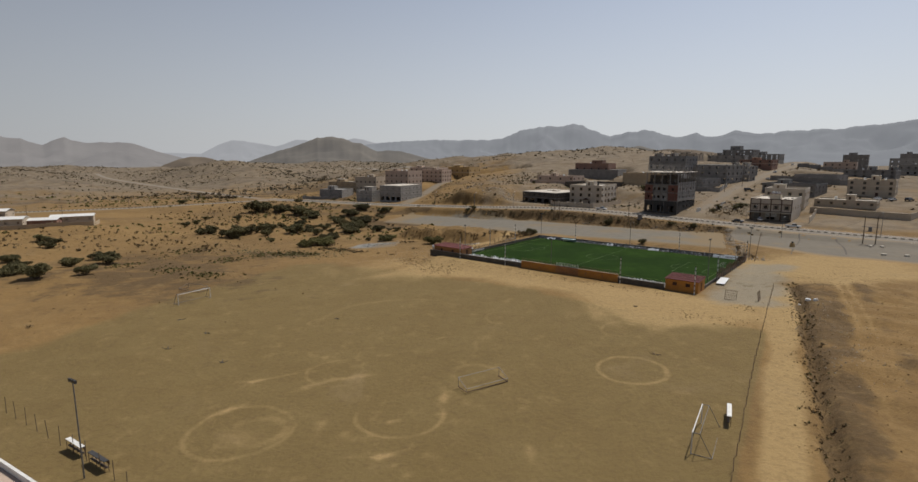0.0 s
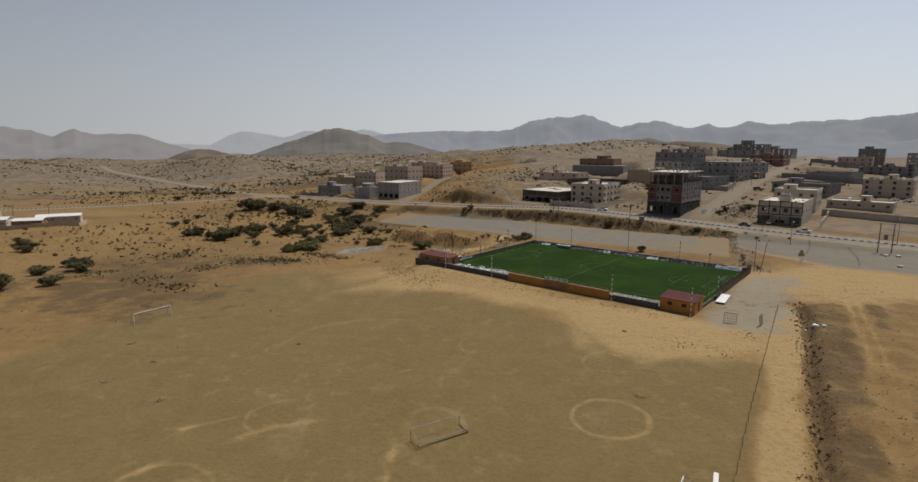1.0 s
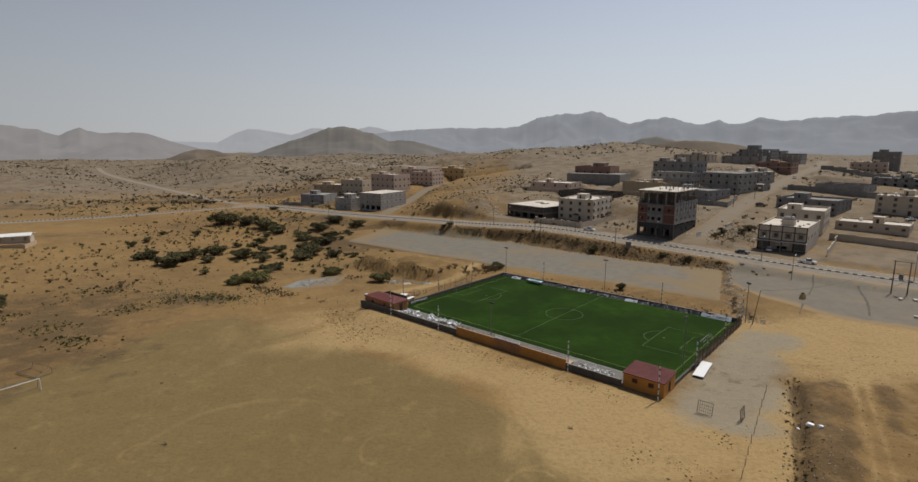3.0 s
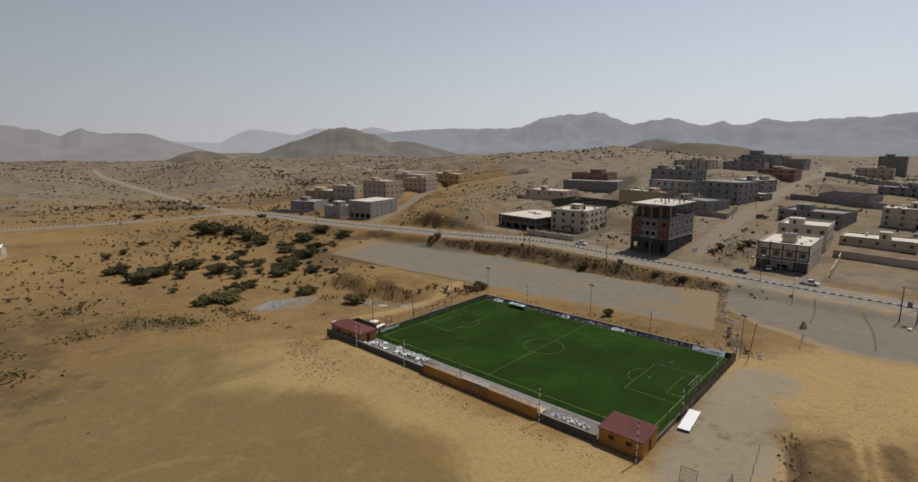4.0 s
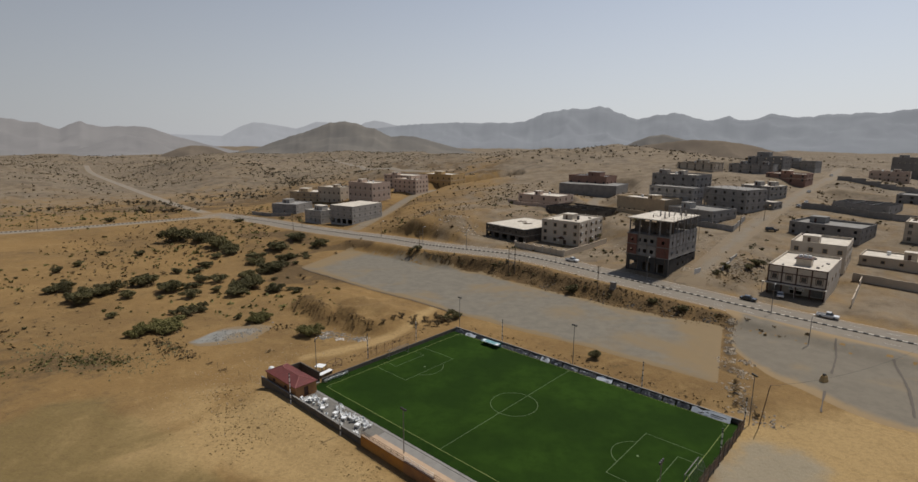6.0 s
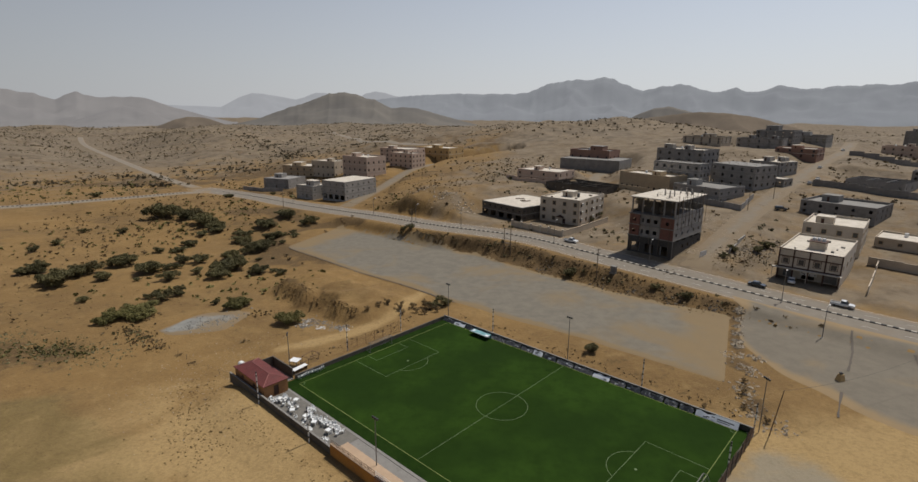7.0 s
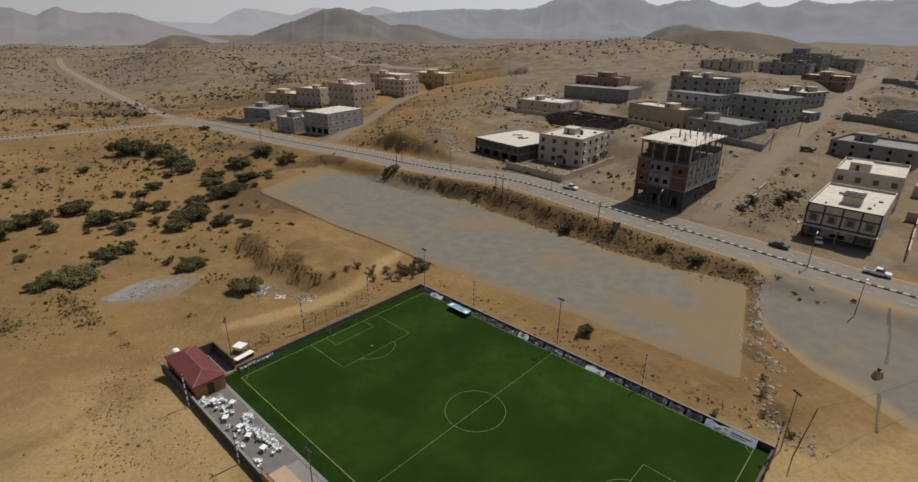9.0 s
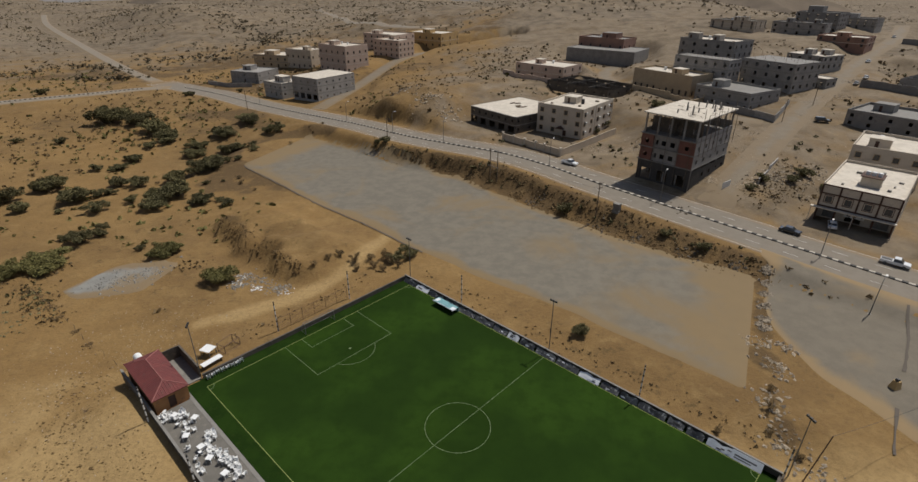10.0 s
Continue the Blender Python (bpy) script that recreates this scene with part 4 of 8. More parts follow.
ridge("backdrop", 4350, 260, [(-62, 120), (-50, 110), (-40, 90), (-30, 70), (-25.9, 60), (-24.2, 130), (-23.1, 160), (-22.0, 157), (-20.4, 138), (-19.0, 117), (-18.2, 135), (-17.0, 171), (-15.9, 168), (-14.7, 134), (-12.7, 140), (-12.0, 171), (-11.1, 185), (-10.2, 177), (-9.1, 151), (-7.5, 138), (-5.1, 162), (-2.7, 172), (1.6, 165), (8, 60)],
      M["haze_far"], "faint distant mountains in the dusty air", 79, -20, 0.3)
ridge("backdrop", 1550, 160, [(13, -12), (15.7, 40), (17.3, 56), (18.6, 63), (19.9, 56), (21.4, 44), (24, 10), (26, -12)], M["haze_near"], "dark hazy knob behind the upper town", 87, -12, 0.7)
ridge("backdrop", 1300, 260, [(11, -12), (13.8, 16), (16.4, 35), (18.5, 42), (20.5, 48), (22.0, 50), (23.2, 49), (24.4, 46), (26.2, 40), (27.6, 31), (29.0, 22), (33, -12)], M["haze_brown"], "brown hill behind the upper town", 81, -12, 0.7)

# ---- the five-a-side ground: along x, its length; y, from the near touchline to the far one ----
def slab(name, x0, x1, y0, y1, z0, z1, material, label="", category="", kind="structure", nx=1):
    bm = bmesh.new()
    xs = np.linspace(x0, x1, nx + 1)
    for a, b in zip(xs[:-1], xs[1:]):
        box(bm, a, b, y0, y1, z0, z1)
    ob = place(name, bm, material, PITCH)
    return tagged(ob, label, category, kind=kind)


slab("pitch_turf", -2.2, 68.3, -2.4, 42.4, -0.5, 0.0, M["turf"], "dark green artificial turf with painted lines", "pitch")
LINE_Z, LINE_W = 0.006, 0.065
bm = bmesh.new()


def line_seg(bm, x0, y0, x1, y1, w=LINE_W):
    d = Vector((x1 - x0, y1 - y0, 0)).normalized()
    n = Vector((-d.y, d.x, 0)) * w / 2
    a, b = Vector((x0, y0, LINE_Z)), Vector((x1, y1, LINE_Z))
    bm.faces.new([bm.verts.new(v) for v in (a - n, b - n, b + n, a + n)])


def line_arc(bm, cx, cy, r, a0, a1, n=40, w=LINE_W):
    for k in range(n):
        t0, t1 = (radians(a0 + (a1 - a0) * j / n) for j in (k, k + 1))
        bm.faces.new([bm.verts.new((cx + q * math.cos(t), cy + q * math.sin(t), LINE_Z)) for q, t in ((r - w / 2, t0), (r + w / 2, t0), (r + w / 2, t1), (r - w / 2, t1))])


PL, PW = PITCH_L, PITCH_W
line_seg(bm, PL / 2, 0.06, PL / 2, PW - 0.06)
line_arc(bm, PL / 2, PW / 2, 4.6, 0, 360, 64)
for k in (0, 1):
    fx = lambda v: PL - v if k else v
    line_seg(bm, fx(0.06), 13.2, fx(9.9), 13.2)
    line_seg(bm, fx(0.06), 28.2, fx(9.9), 28.2)
    line_seg(bm, fx(9.9), 13.15, fx(9.9), 28.25)
    line_seg(bm, fx(0.06), 16.4, fx(3.2), 16.4)
    line_seg(bm, fx(0.06), 25.0, fx(3.2), 25.0)
    line_seg(bm, fx(3.2), 16.35, fx(3.2), 25.05)
    line_arc(bm, fx(8.1), PW / 2, 4.2, *((-64.6, 64.6) if not k else (115.4, 244.6)), 24)
    line_arc(bm, fx(8.1), PW / 2, 0.12, 0, 360, 8, 0.2)
    line_arc(bm, fx(0), 0, 1.0, *((0, 90) if not k else (90, 180)), 10)
    line_arc(bm, fx(0), PW, 1.0, *((270, 360) if not k else (180, 270)), 10)
place("turf_lines", bm, M["line"], PITCH)
tagged(bpy.data.objects["turf_lines"], "thin white painted lines on green turf", "pitch lines", kind="structure")
# darker worn turf outside the boundary lines
tagged(place("turf_border", boxes((-2.19, PL + 1.8, -2.39, -0.14, -0.01, 0.004), (-2.19, -0.14, -0.14, 42.39, -0.01, 0.004), (-0.14, PL + 1.8, PW + 0.14, 42.39, -0.01, 0.004)), M["turf_edge"], PITCH), "darker olive turf margin round the pitch", "turf margin", kind="structure")
bm = bmesh.new()
for a in ((0, 0, PL, 0), (0, PW, PL, PW), (0, 0, 0, PW), (PL, 0, PL, PW)):
    line_seg(bm, *a, 0.085)
tagged(place("turf_lines", bm, M["line_yellow"], PITCH), "faded yellow boundary lines on green turf", "pitch lines", kind="structure")


def goal(m, width, height, depth, label, group, net=True, fold=False, bright="white"):
    """A tube goal: two posts, a crossbar, rear frame and net. x runs along the bar."""
    g = empty("goal", m, label, "goal", group)
    mm = M[bright]
    bm = bmesh.new()
    rod(bm, (-width / 2, 0, height), (width / 2, 0, height), 0.06, n=8)
    part("crossbar", bm, mm, g)
    for sx in (-1, 1):
        bm = bmesh.new()
        rod(bm, (sx * width / 2, 0, 0), (sx * width / 2, 0, height), 0.06, n=8)
        part("post", bm, mm, g)
        bm = bmesh.new()
        rod(bm, (sx * width / 2, 0, height), (sx * width / 2, depth * 0.35, height), 0.035)
        rod(bm, (sx * width / 2, depth * 0.35, height), (sx * width / 2, depth, 0.04), 0.035)
        rod(bm, (sx * width / 2, 0, 0.04), (sx * width / 2, depth, 0.04), 0.035)
        part("side_frame", bm, M["steel"], g)
    bm = bmesh.new()
    rod(bm, (-width / 2, depth, 0.04), (width / 2, depth, 0.04), 0.035)
    rod(bm, (-width / 2, depth * 0.35, height), (width / 2, depth * 0.35, height), 0.035)
    part("rear_bar", bm, M["steel"], g)
    if net:
        bm = bmesh.new()
        for k in range(1, 16):
            x = -width / 2 + width * k / 16
            rod(bm, (x, depth * 0.35, height - 0.03), (x, depth, 0.06), 0.008, n=3)
        for k in range(1, 6):
            y, z = depth * (0.35 + 0.65 * k / 6), height * (1 - k / 6)
            rod(bm, (-width / 2, y, z), (width / 2, y, z), 0.008, n=3)
        part("net", bm, M["steel"], g, "sagging dark net")
    return g


goal(PITCH @ pose(-0.7, PW / 2, 0, 0, 0, 90), 6.0, 2.1, 1.5, "dull white tube football goal with a net on the turf", "pitch goals", bright="concrete")
goal(PITCH @ pose(PL + 0.3, PW / 2, 0, 0, 0, -90), 6.0, 2.1, 1.5, "dull white tube football goal with a net on the turf", "pitch goals", bright="concrete")

# surrounding walls, terrace and paths
def wall_piece(x0, x1, y0, y1, z1, material, label, cap=None):
    w = empty("boundary_wall", PITCH @ pose((x0 + x1) / 2, (y0 + y1) / 2, 0), label, "wall", kind="structure")
    hx, hy = (x1 - x0) / 2, (y1 - y0) / 2
    part("wall_body", boxes((-hx, hx, -hy, hy, -0.9, z1)), material, w)
    part("coping", boxes((-hx - 0.003, hx + 0.003, -hy - 0.04, hy + 0.04, z1, z1 + 0.08)), cap or material, w)
    return w


wall_piece(0.9, 22.5, -8.1, -7.85, 1.15, M["darkwall"], "dark cement boundary wall along the seating terrace", M["concrete"])
wall_piece(22.5, 33.3, -8.15, -7.8, 1.8, M["orange"], "orange-painted boundary wall below the terrace", M["paving"])
wall_piece(33.3, 39.8, -8.2, -7.75, 1.8, M["hutwall"], "brown-painted wall section in the middle of the terrace", M["brown"])
wall_piece(39.8, 50.4, -8.15, -7.8, 1.8, M["orange"], "orange-painted boundary wall below the terrace", M["paving"])
wall_piece(50.4, 61.5, -8.1, -7.85, 1.15, M["darkwall"], "dark cement boundary wall beside the red-roofed hut", M["concrete"])
slab("seating_terrace", 0.9, 22.5, -7.85, -2.9, -0.8, 0.12, M["terrace"], "grey concrete seating terrace", "terrace")
slab("seating_terrace", 50.4, 61.5, -7.85, -2.9, -0.8, 0.12, M["terrace"], "grey concrete terrace with stacked chairs", "terrace")
slab("walkway", 22.5, 50.4, -7.75, -4.9, -0.8, 0.5, M["paving"], "tan paved raised walkway along the pitch", "walkway")
slab("walkway", 22.5, 50.4, -4.9, -2.9, -0.8, 0.10, M["concrete"], "grey concrete strip beside the turf", "walkway")
bm = boxes((-1.5, 66.5, -2.9, -2.4, -0.5, 0.16))
tagged(place("kerb", bm, M["concrete"], PITCH), "low grey concrete kerb at the turf's edge", "kerb", kind="structure")
wall_piece(-2.5, -2.2, 0.45, 42.4, 0.75, M["darkwall"], "low dark wall behind the goal line")
wall_piece(-2.5, 68.6, 42.4, 42.6, 0.95, M["darkwall"], "low wall along the far touchline", M["concrete"])
wall_piece(68.3, 68.6, -2.4, 42.4, 0.55, M["darkwall"], "low dark wall at the goal end")

# advertising banners on the far wall
random.seed(5)
x = -1.8
while x < 61.0:
    wd = random.uniform(2.2, 4.2)
    lift = random.uniform(-0.08, 0.06)
    b = empty("banner", PITCH @ pose(x + wd / 2, 41.5, 0.06, 0, 0, 0) @ pose(0, 0, 0, -42 + lift * 140, lift * 18, 0), "faded black and white advertising banner on the touchline wall", "banner", "touchline banners")
    bm = bmesh.new()
    n = 6
    low = [bm.verts.new((-wd / 2 + wd * k / n, 0.02 * math.sin(k * 2.1), 0)) for k in range(n + 1)]
    high = [bm.verts.new((-wd / 2 + wd * k / n, 0.05 * math.sin(k * 1.3 + x), 0.98 + 0.16 * math.sin(k * 1.7 + x * 2))) for k in range(n + 1)]
    back_l = [bm.verts.new(v.co + Vector((0, 0.012, 0))) for v in low]
    back_h = [bm.verts.new(v.co + Vector((0, 0.012, 0))) for v in high]
    for k in range(n):
        bm.faces.new((low[k], low[k + 1], high[k + 1], high[k]))
        bm.faces.new((back_l[k + 1], back_l[k], back_h[k], back_h[k + 1]))
    part("cloth", bm, M["banner_pale" if random.random() < 0.22 else "banner"], b)
    # unreadable lettering as bars
    for k in range(random.randint(2, 4)):
        a = random.uniform(-wd / 2 + 0.1, wd / 2 - 0.9)
        z = random.uniform(0.15, 0.6)
        part("lettering_bar", boxes((a, a + random.uniform(0.4, 0.9), -0.036 - 0.003 * k, -0.032 - 0.003 * k, z, z + random.uniform(0.08, 0.25))), random.choice([M["black"], M["black"], M["banner_pale"]]), b)
    x += wd + random.uniform(0.05, 0.5)
b = empty("banner", PITCH @ pose(64.6, 41.45, 0.06) @ pose(0, 0, 0, -40, 0, 0), "pale blue-white advertising banner by the corner", "banner", "touchline banners")
part("cloth", boxes((-1.9, 1.9, 0, 0.02, 0, 1.25)), M["banner_pale"], b)
part("lettering_bar", boxes((-1.5, 1.2, -0.006, -0.003, 0.55, 0.75)), M["banner"], b)
part("lettering_bar", boxes((-1.5, 0.6, -0.006, -0.003, 0.25, 0.4)), M["banner"], b)

# players' shelter by the far touchline
sh = empty("dugout", PITCH @ pose(11.3, 40.5, 0), "low teal-roofed players' shelter at the touchline", "dugout")
part("canopy", boxes((-2.6, 2.6, -0.7, 0.8, 0.95, 1.0), (-2.6, 2.6, 0.74, 0.8, 0.05, 0.95)), M["teal"], sh, "teal and white panels")
part("canopy_edge", boxes((-2.65, 2.65, -0.78, -0.7, 0.9, 1.02), (1.7, 2.65, -0.69, 0.2, 1.004, 1.03), (-2.4, -1.7, -0.5, 0.5, 1.004, 1.03)), M["banner_pale"], sh)
part("bench_seat", boxes((-2.4, 2.4, 0.2, 0.6, 0.38, 0.43)), M["white"], sh)
for k in (-2.5, 0, 2.5):
    bm = bmesh.new()
    rod(bm, (k, -0.65, 0), (k, -0.65, 0.95), 0.035)
    part("post", bm, M["steel"], sh)


def hut(name, m, w, d, label, lean=False):
    """A small kiosk with a hipped red sheet roof; x along its front, y to its back."""
    h = empty(name, m, label, "hut")
    bm = bmesh.new()
    holes = [(w * 0.22, w * 0.22 + 1.0, 1.1, 1.9), (w * 0.62, w * 0.62 + 1.0, 1.1, 1.9)]
    facade(bm, (0, 0, -0.8), (1, 0, 0), (0, -1, 0), w, 3.4, [(a, b, c + 0.8, e + 0.8) for a, b, c, e in holes], 0.2)
    facade(bm, (w, 0, -0.8), (0, 1, 0), (1, 0, 0), d, 3.4, [(d * 0.4, d * 0.4 + 1.0, 0.85, 2.85)], 0.2)
    facade(bm, (w, d, -0.8), (-1, 0, 0), (0, 1, 0), w, 3.4, [(w * 0.4, w * 0.4 + 1.0, 0.85, 2.85)], 0.2)
    facade(bm, (0, d, -0.8), (0, -1, 0), (-1, 0, 0), d, 3.4, [], 0.2)
    part("wall", bm, M["orange"] if lean else M["hutwall"], h)
    for a, b, c, e in holes:
        part("shutter", boxes((a + 0.03, b - 0.03, 0.1, 0.14, c + 0.03, e - 0.03)), M["brown"], h, "dark shutter")
    part("door", boxes((w - 0.14, w - 0.1, d * 0.4 + 0.03, d * 0.4 + 0.97, 0.05, 2.03)), M["brown"], h)
    # hipped roof of ribbed sheets
    if lean:
        bm = bmesh.new()
        z0, z1 = 2.62, 3.0
        c = [bm.verts.new(v) for v in ((-0.15, -0.2, z0), (w + 0.15, -0.2, z0), (w + 0.15, d + 0.2, z1), (-0.15, d + 0.2, z1))]
        u = [bm.verts.new(v.co - Vector((0, 0, 0.16))) for v in c]
        bm.faces.new(c)
        bm.faces.new(u[::-1])
        for k in range(4):
            bm.faces.new((u[k], u[(k + 1) % 4], c[(k + 1) % 4], c[k]))
        roof = part("roof", bm, M["tile"], h, "dark red sheet roof sloping to the front")
        for k in range(1, 13):
            bm = bmesh.new()
            y = -0.2 + (d + 0.4) * k / 13
            rod(bm, (-0.15, y, z0 + (z1 - z0) * k / 13 + 0.02), (w + 0.15, y, z0 + (z1 - z0) * k / 13 + 0.02), 0.045, n=4)
            part("rib", bm, M["tile"], roof)
        part("upper_wall", boxes((0.01, w - 0.01, d - 0.2, d - 0.01, 2.6, 2.78)), M["orange"], h)
        return h
    o, e0, e1, half = 0.2, 2.6, 3.5, (d + 0.4) / 2
    bm = bmesh.new()
    x0, x1, y0, y1 = -o, w + o, -o, d + o
    r0, r1, ym = x0 + half, x1 - half, (y0 + y1) / 2
    c = [bm.verts.new(v) for v in ((x0, y0, e0), (x1, y0, e0), (x1, y1, e0), (x0, y1, e0), (r0, ym, e1), (r1, ym, e1))]
    for f in ((0, 1, 5, 4), (1, 2, 5), (2, 3, 4, 5), (3, 0, 4)):
        bm.faces.new([c[i] for i in f])
    u = [bm.verts.new(v.co - Vector((0, 0, 0.12))) for v in c[:4]]
    bm.faces.new(u[::-1])
    for k in range(4):
        bm.faces.new((u[k], u[(k + 1) % 4], c[(k + 1) % 4], c[k]))
    roof = part("roof", bm, M["tile"], h, "dark red ribbed sheet roof")
    # ribs of the sheets
    bm = bmesh.new()
    n = int((x1 - x0) / 0.42)
    for k in range(1, n):
        x = x0 + (x1 - x0) * k / n
        t = min(1.0, (x - x0) / half, (x1 - x) / half)
        for ys in (y0, y1):
            rod(bm, (x, ys, e0 + 0.015), (x, ys + (ym - ys) * t, e0 + (e1 - e0) * t + 0.015), 0.035, n=4)
    for k in range(1, int((y1 - y0) / 0.42)):
        y = y0 + 0.42 * k
        t = min(1.0, (y - y0) / half, (y1 - y) / half)
        for xs, xr in ((x0, r0), (x1, r1)):
            rod(bm, (xs, y, e0 + 0.015), (xs + (xr - xs) * t, y, e0 + (e1 - e0) * t + 0.015), 0.035, n=4)
    part("rib", bm, M["tile"], roof)
    bm = bmesh.new()
    for a, b in ((c0, r) for c0, r in (((x0, y0, e0), (r0, ym, e1)), ((x0, y1, e0), (r0, ym, e1)), ((x1, y0, e0), (r1, ym, e1)), ((x1, y1, e0), (r1, ym, e1)), ((r0, ym, e1), (r1, ym, e1)))):
        rod(bm, a, b, 0.075, n=6)
    part("ridge_cap", bm, M["tile_cap"], roof, "pale red ridge caps")
    return h


def facade(bm, p0, dx, n, length, height, holes, thick, mi=0):
    """One wall face with its openings cut through and their reveals. p0: lower left corner seen from outside."""
    p0, dx, n = Vector(p0), Vector(dx), Vector(n)
    us = sorted({0.0, length, *(v for h in holes for v in h[:2])})
    zs = sorted({0.0, height, *(v for h in holes for v in h[2:4])})
    at = lambda u, z, k=0.0: p0 + dx * u + Vector((0, 0, z)) - n * k
    for u0, u1 in zip(us[:-1], us[1:]):
        for z0, z1 in zip(zs[:-1], zs[1:]):
            if any(h[0] <= (u0 + u1) / 2 <= h[1] and h[2] <= (z0 + z1) / 2 <= h[3] for h in holes):
                continue
            bm.faces.new([bm.verts.new(at(u, z)) for u, z in ((u0, z0), (u1, z0), (u1, z1), (u0, z1))]).material_index = mi
    for u0, u1, z0, z1 in (h[:4] for h in holes):
        for a, b in (((u0, z0), (u1, z0)), ((u1, z0), (u1, z1)), ((u1, z1), (u0, z1)), ((u0, z1), (u0, z0))):
            bm.faces.new([bm.verts.new(v) for v in (at(*b), at(*a), at(*a, thick), at(*b, thick))]).material_index = mi
    bm.faces.new([bm.verts.new(at(u, z, thick)) for u, z in ((length, 0), (0, 0), (0, height), (length, height))]).material_index = mi
    if holes:
        bm.faces.ensure_lookup_table()
        bm.faces.remove(bm.faces[-1])


hut("hut", PITCH @ pose(-10.8, -7.4, 0), 11.4, 4.7, "brown-walled hut with a hipped dark red roof at the pitch corner")
hut("hut", PITCH @ pose(61.6, -7.5, 0), 7.2, 5.2, "orange-brown hut with a dark red roof beside the path", True)
# yard wall behind the first hut
wall_piece(-12.0, 0.9, -8.1, -7.85, 1.15, M["darkwall"], "dark cement boundary wall passing the hut", M["concrete"])
wall_piece(-10.5, -10.3, -2.4, 0.4, 2.1, M["darkwall"], "dark cement yard wall behind the hut")
wall_piece(-10.3, -2.9, 0.2, 0.4, 2.1, M["darkwall"], "dark cement yard wall behind the hut")
slab("yard_floor", -10.3, -2.55, -2.5, 0.2, -0.5, 0.05, M["concrete"], "grey concrete floor of the small yard", "yard")
# water tank on a stand
tk = empty("water_tank", PITCH @ pose(-12.5, -5.2, land_at(-7.7, 167.7)), "white plastic water tank on a steel stand", "water tank")
bm = bmesh.new()
rod(bm, (-0.75, 0, 3.0), (0.75, 0, 3.0), 0.62, n=14)
part("tank", bm, M["plastic"], tk, smooth=False)
for sx in (-0.6, 0.6):
    for sy in (-0.5, 0.5):
        bm = bmesh.new()
        rod(bm, (sx, sy, -0.3), (sx, sy, 2.4), 0.045)
        part("leg", bm, M["rustmetal"], tk)
part("platform", boxes((-0.8, 0.8, -0.65, 0.65, 2.36, 2.44)), M["rustmetal"], tk)


def railing(x0, x1, y, z, label, material, high=1.0):
    r = empty("railing", PITCH @ pose(x0, y, z), label, "railing")
    for h in (high, high * 0.52, 0.12):
        bm = bmesh.new()
        rod(bm, (0, 0, h), (x1 - x0, 0, h), 0.03)
        part("rail", bm, material, r)
    n = int((x1 - x0) / 1.5)
    post = bmesh.new()
    rod(post, (0, 0, 0), (0, 0, high), 0.035)
    me = part("post", post, material, r).data
    for k in range(1, n + 1):
        shared("post", me, r, pose((x1 - x0) * k / n, 0, 0))
    bm = bmesh.new()
    k = 0.0
    while k < x1 - x0:
        rod(bm, (k, 0, 0.12), (k, 0, high), 0.014, n=4)
        k += 0.25
    part("infill", bm, material, r)["kind"] = "stuff"
    return r


railing(22.6, 33.2, -7.97, 1.88, "thin rust-red railing on the orange wall", M["rustmetal"], 0.7)
railing(33.4, 39.7, -7.97, 1.88, "white-painted railing on the brown wall", M["white"], 0.8)
railing(39.9, 50.3, -7.97, 1.88, "thin rust-red railing on the orange wall", M["rustmetal"], 0.7)


def flood_pole(m, high, label, heads=3, material="steel"):
    """A lamp pole with a cross arm of floodlights."""
    p = empty("floodlight_pole", m, label, "lamp pole", "floodlight poles")
    bm = bmesh.new()
    rod(bm, (0, 0, -0.6), (0, 0, high), 0.085, 0.06, n=8)
    part("pole", bm, M[material], p)
    if heads:
        part("cross_arm", boxes((-0.62, 0.62, -0.04, 0.04, high - 0.12, high - 0.04)), M["steel"], p)
        for k in range(heads):
            x = -0.48 + 0.96 * k / max(1, heads - 1)
            lamp = part("floodlight", boxes((x - 0.16, x + 0.16, -0.14, 0.08, high - 0.05, high + 0.24)), M["black"], p)
            part("lens", boxes((x - 0.13, x + 0.13, -0.155, -0.141, high - 0.02, high + 0.21)), M["glass"], lamp)
    return p


def banded_post(m, high, label):
    """A net post painted white with black bands."""
    p = empty("net_post", m, label, "post", "net posts")
    bm = bmesh.new()
    rod(bm, (0, 0, -0.6), (0, 0, high), 0.10, n=8)
    part("pole", bm, M["white"], p)
    z = 0.7
    while z < high - 0.3:
        bm = bmesh.new()
        rod(bm, (0, 0, z), (0, 0, z + 0.35), 0.106, n=8)
        part("band", bm, M["black"], p)
        z += 1.15
    bm = bmesh.new()
    rod(bm, (0, 0, high - 0.3), (0, 0, high + 0.05), 0.106, n=8)
    part("band", bm, M["black"], p)
    return p


for x, y, h in ((0.9, -8.7, 6.2), (17.4, -8.7, 6.2), (51.2, -8.7, 6.4), (68.4, -8.9, 6.4), (-5.2, 14.9, 6.0), (-4.8, 30.0, 6.0), (12.3, 43.8, 6.2), (49.0, 43.5, 6.2), (68.75, 27.8, 6.0), (68.75, 9.0, 6.0), (68.75, 41.6, 6.0)):
    banded_post(PITCH @ pose(x, y, 0), h, "black-and-white banded net post beside the pitch")
flood_pole(pose(60.7, 125.0, -0.1, 0, 0, -129), 10.6, "tall thin floodlight pole beside the pitch", heads=3)
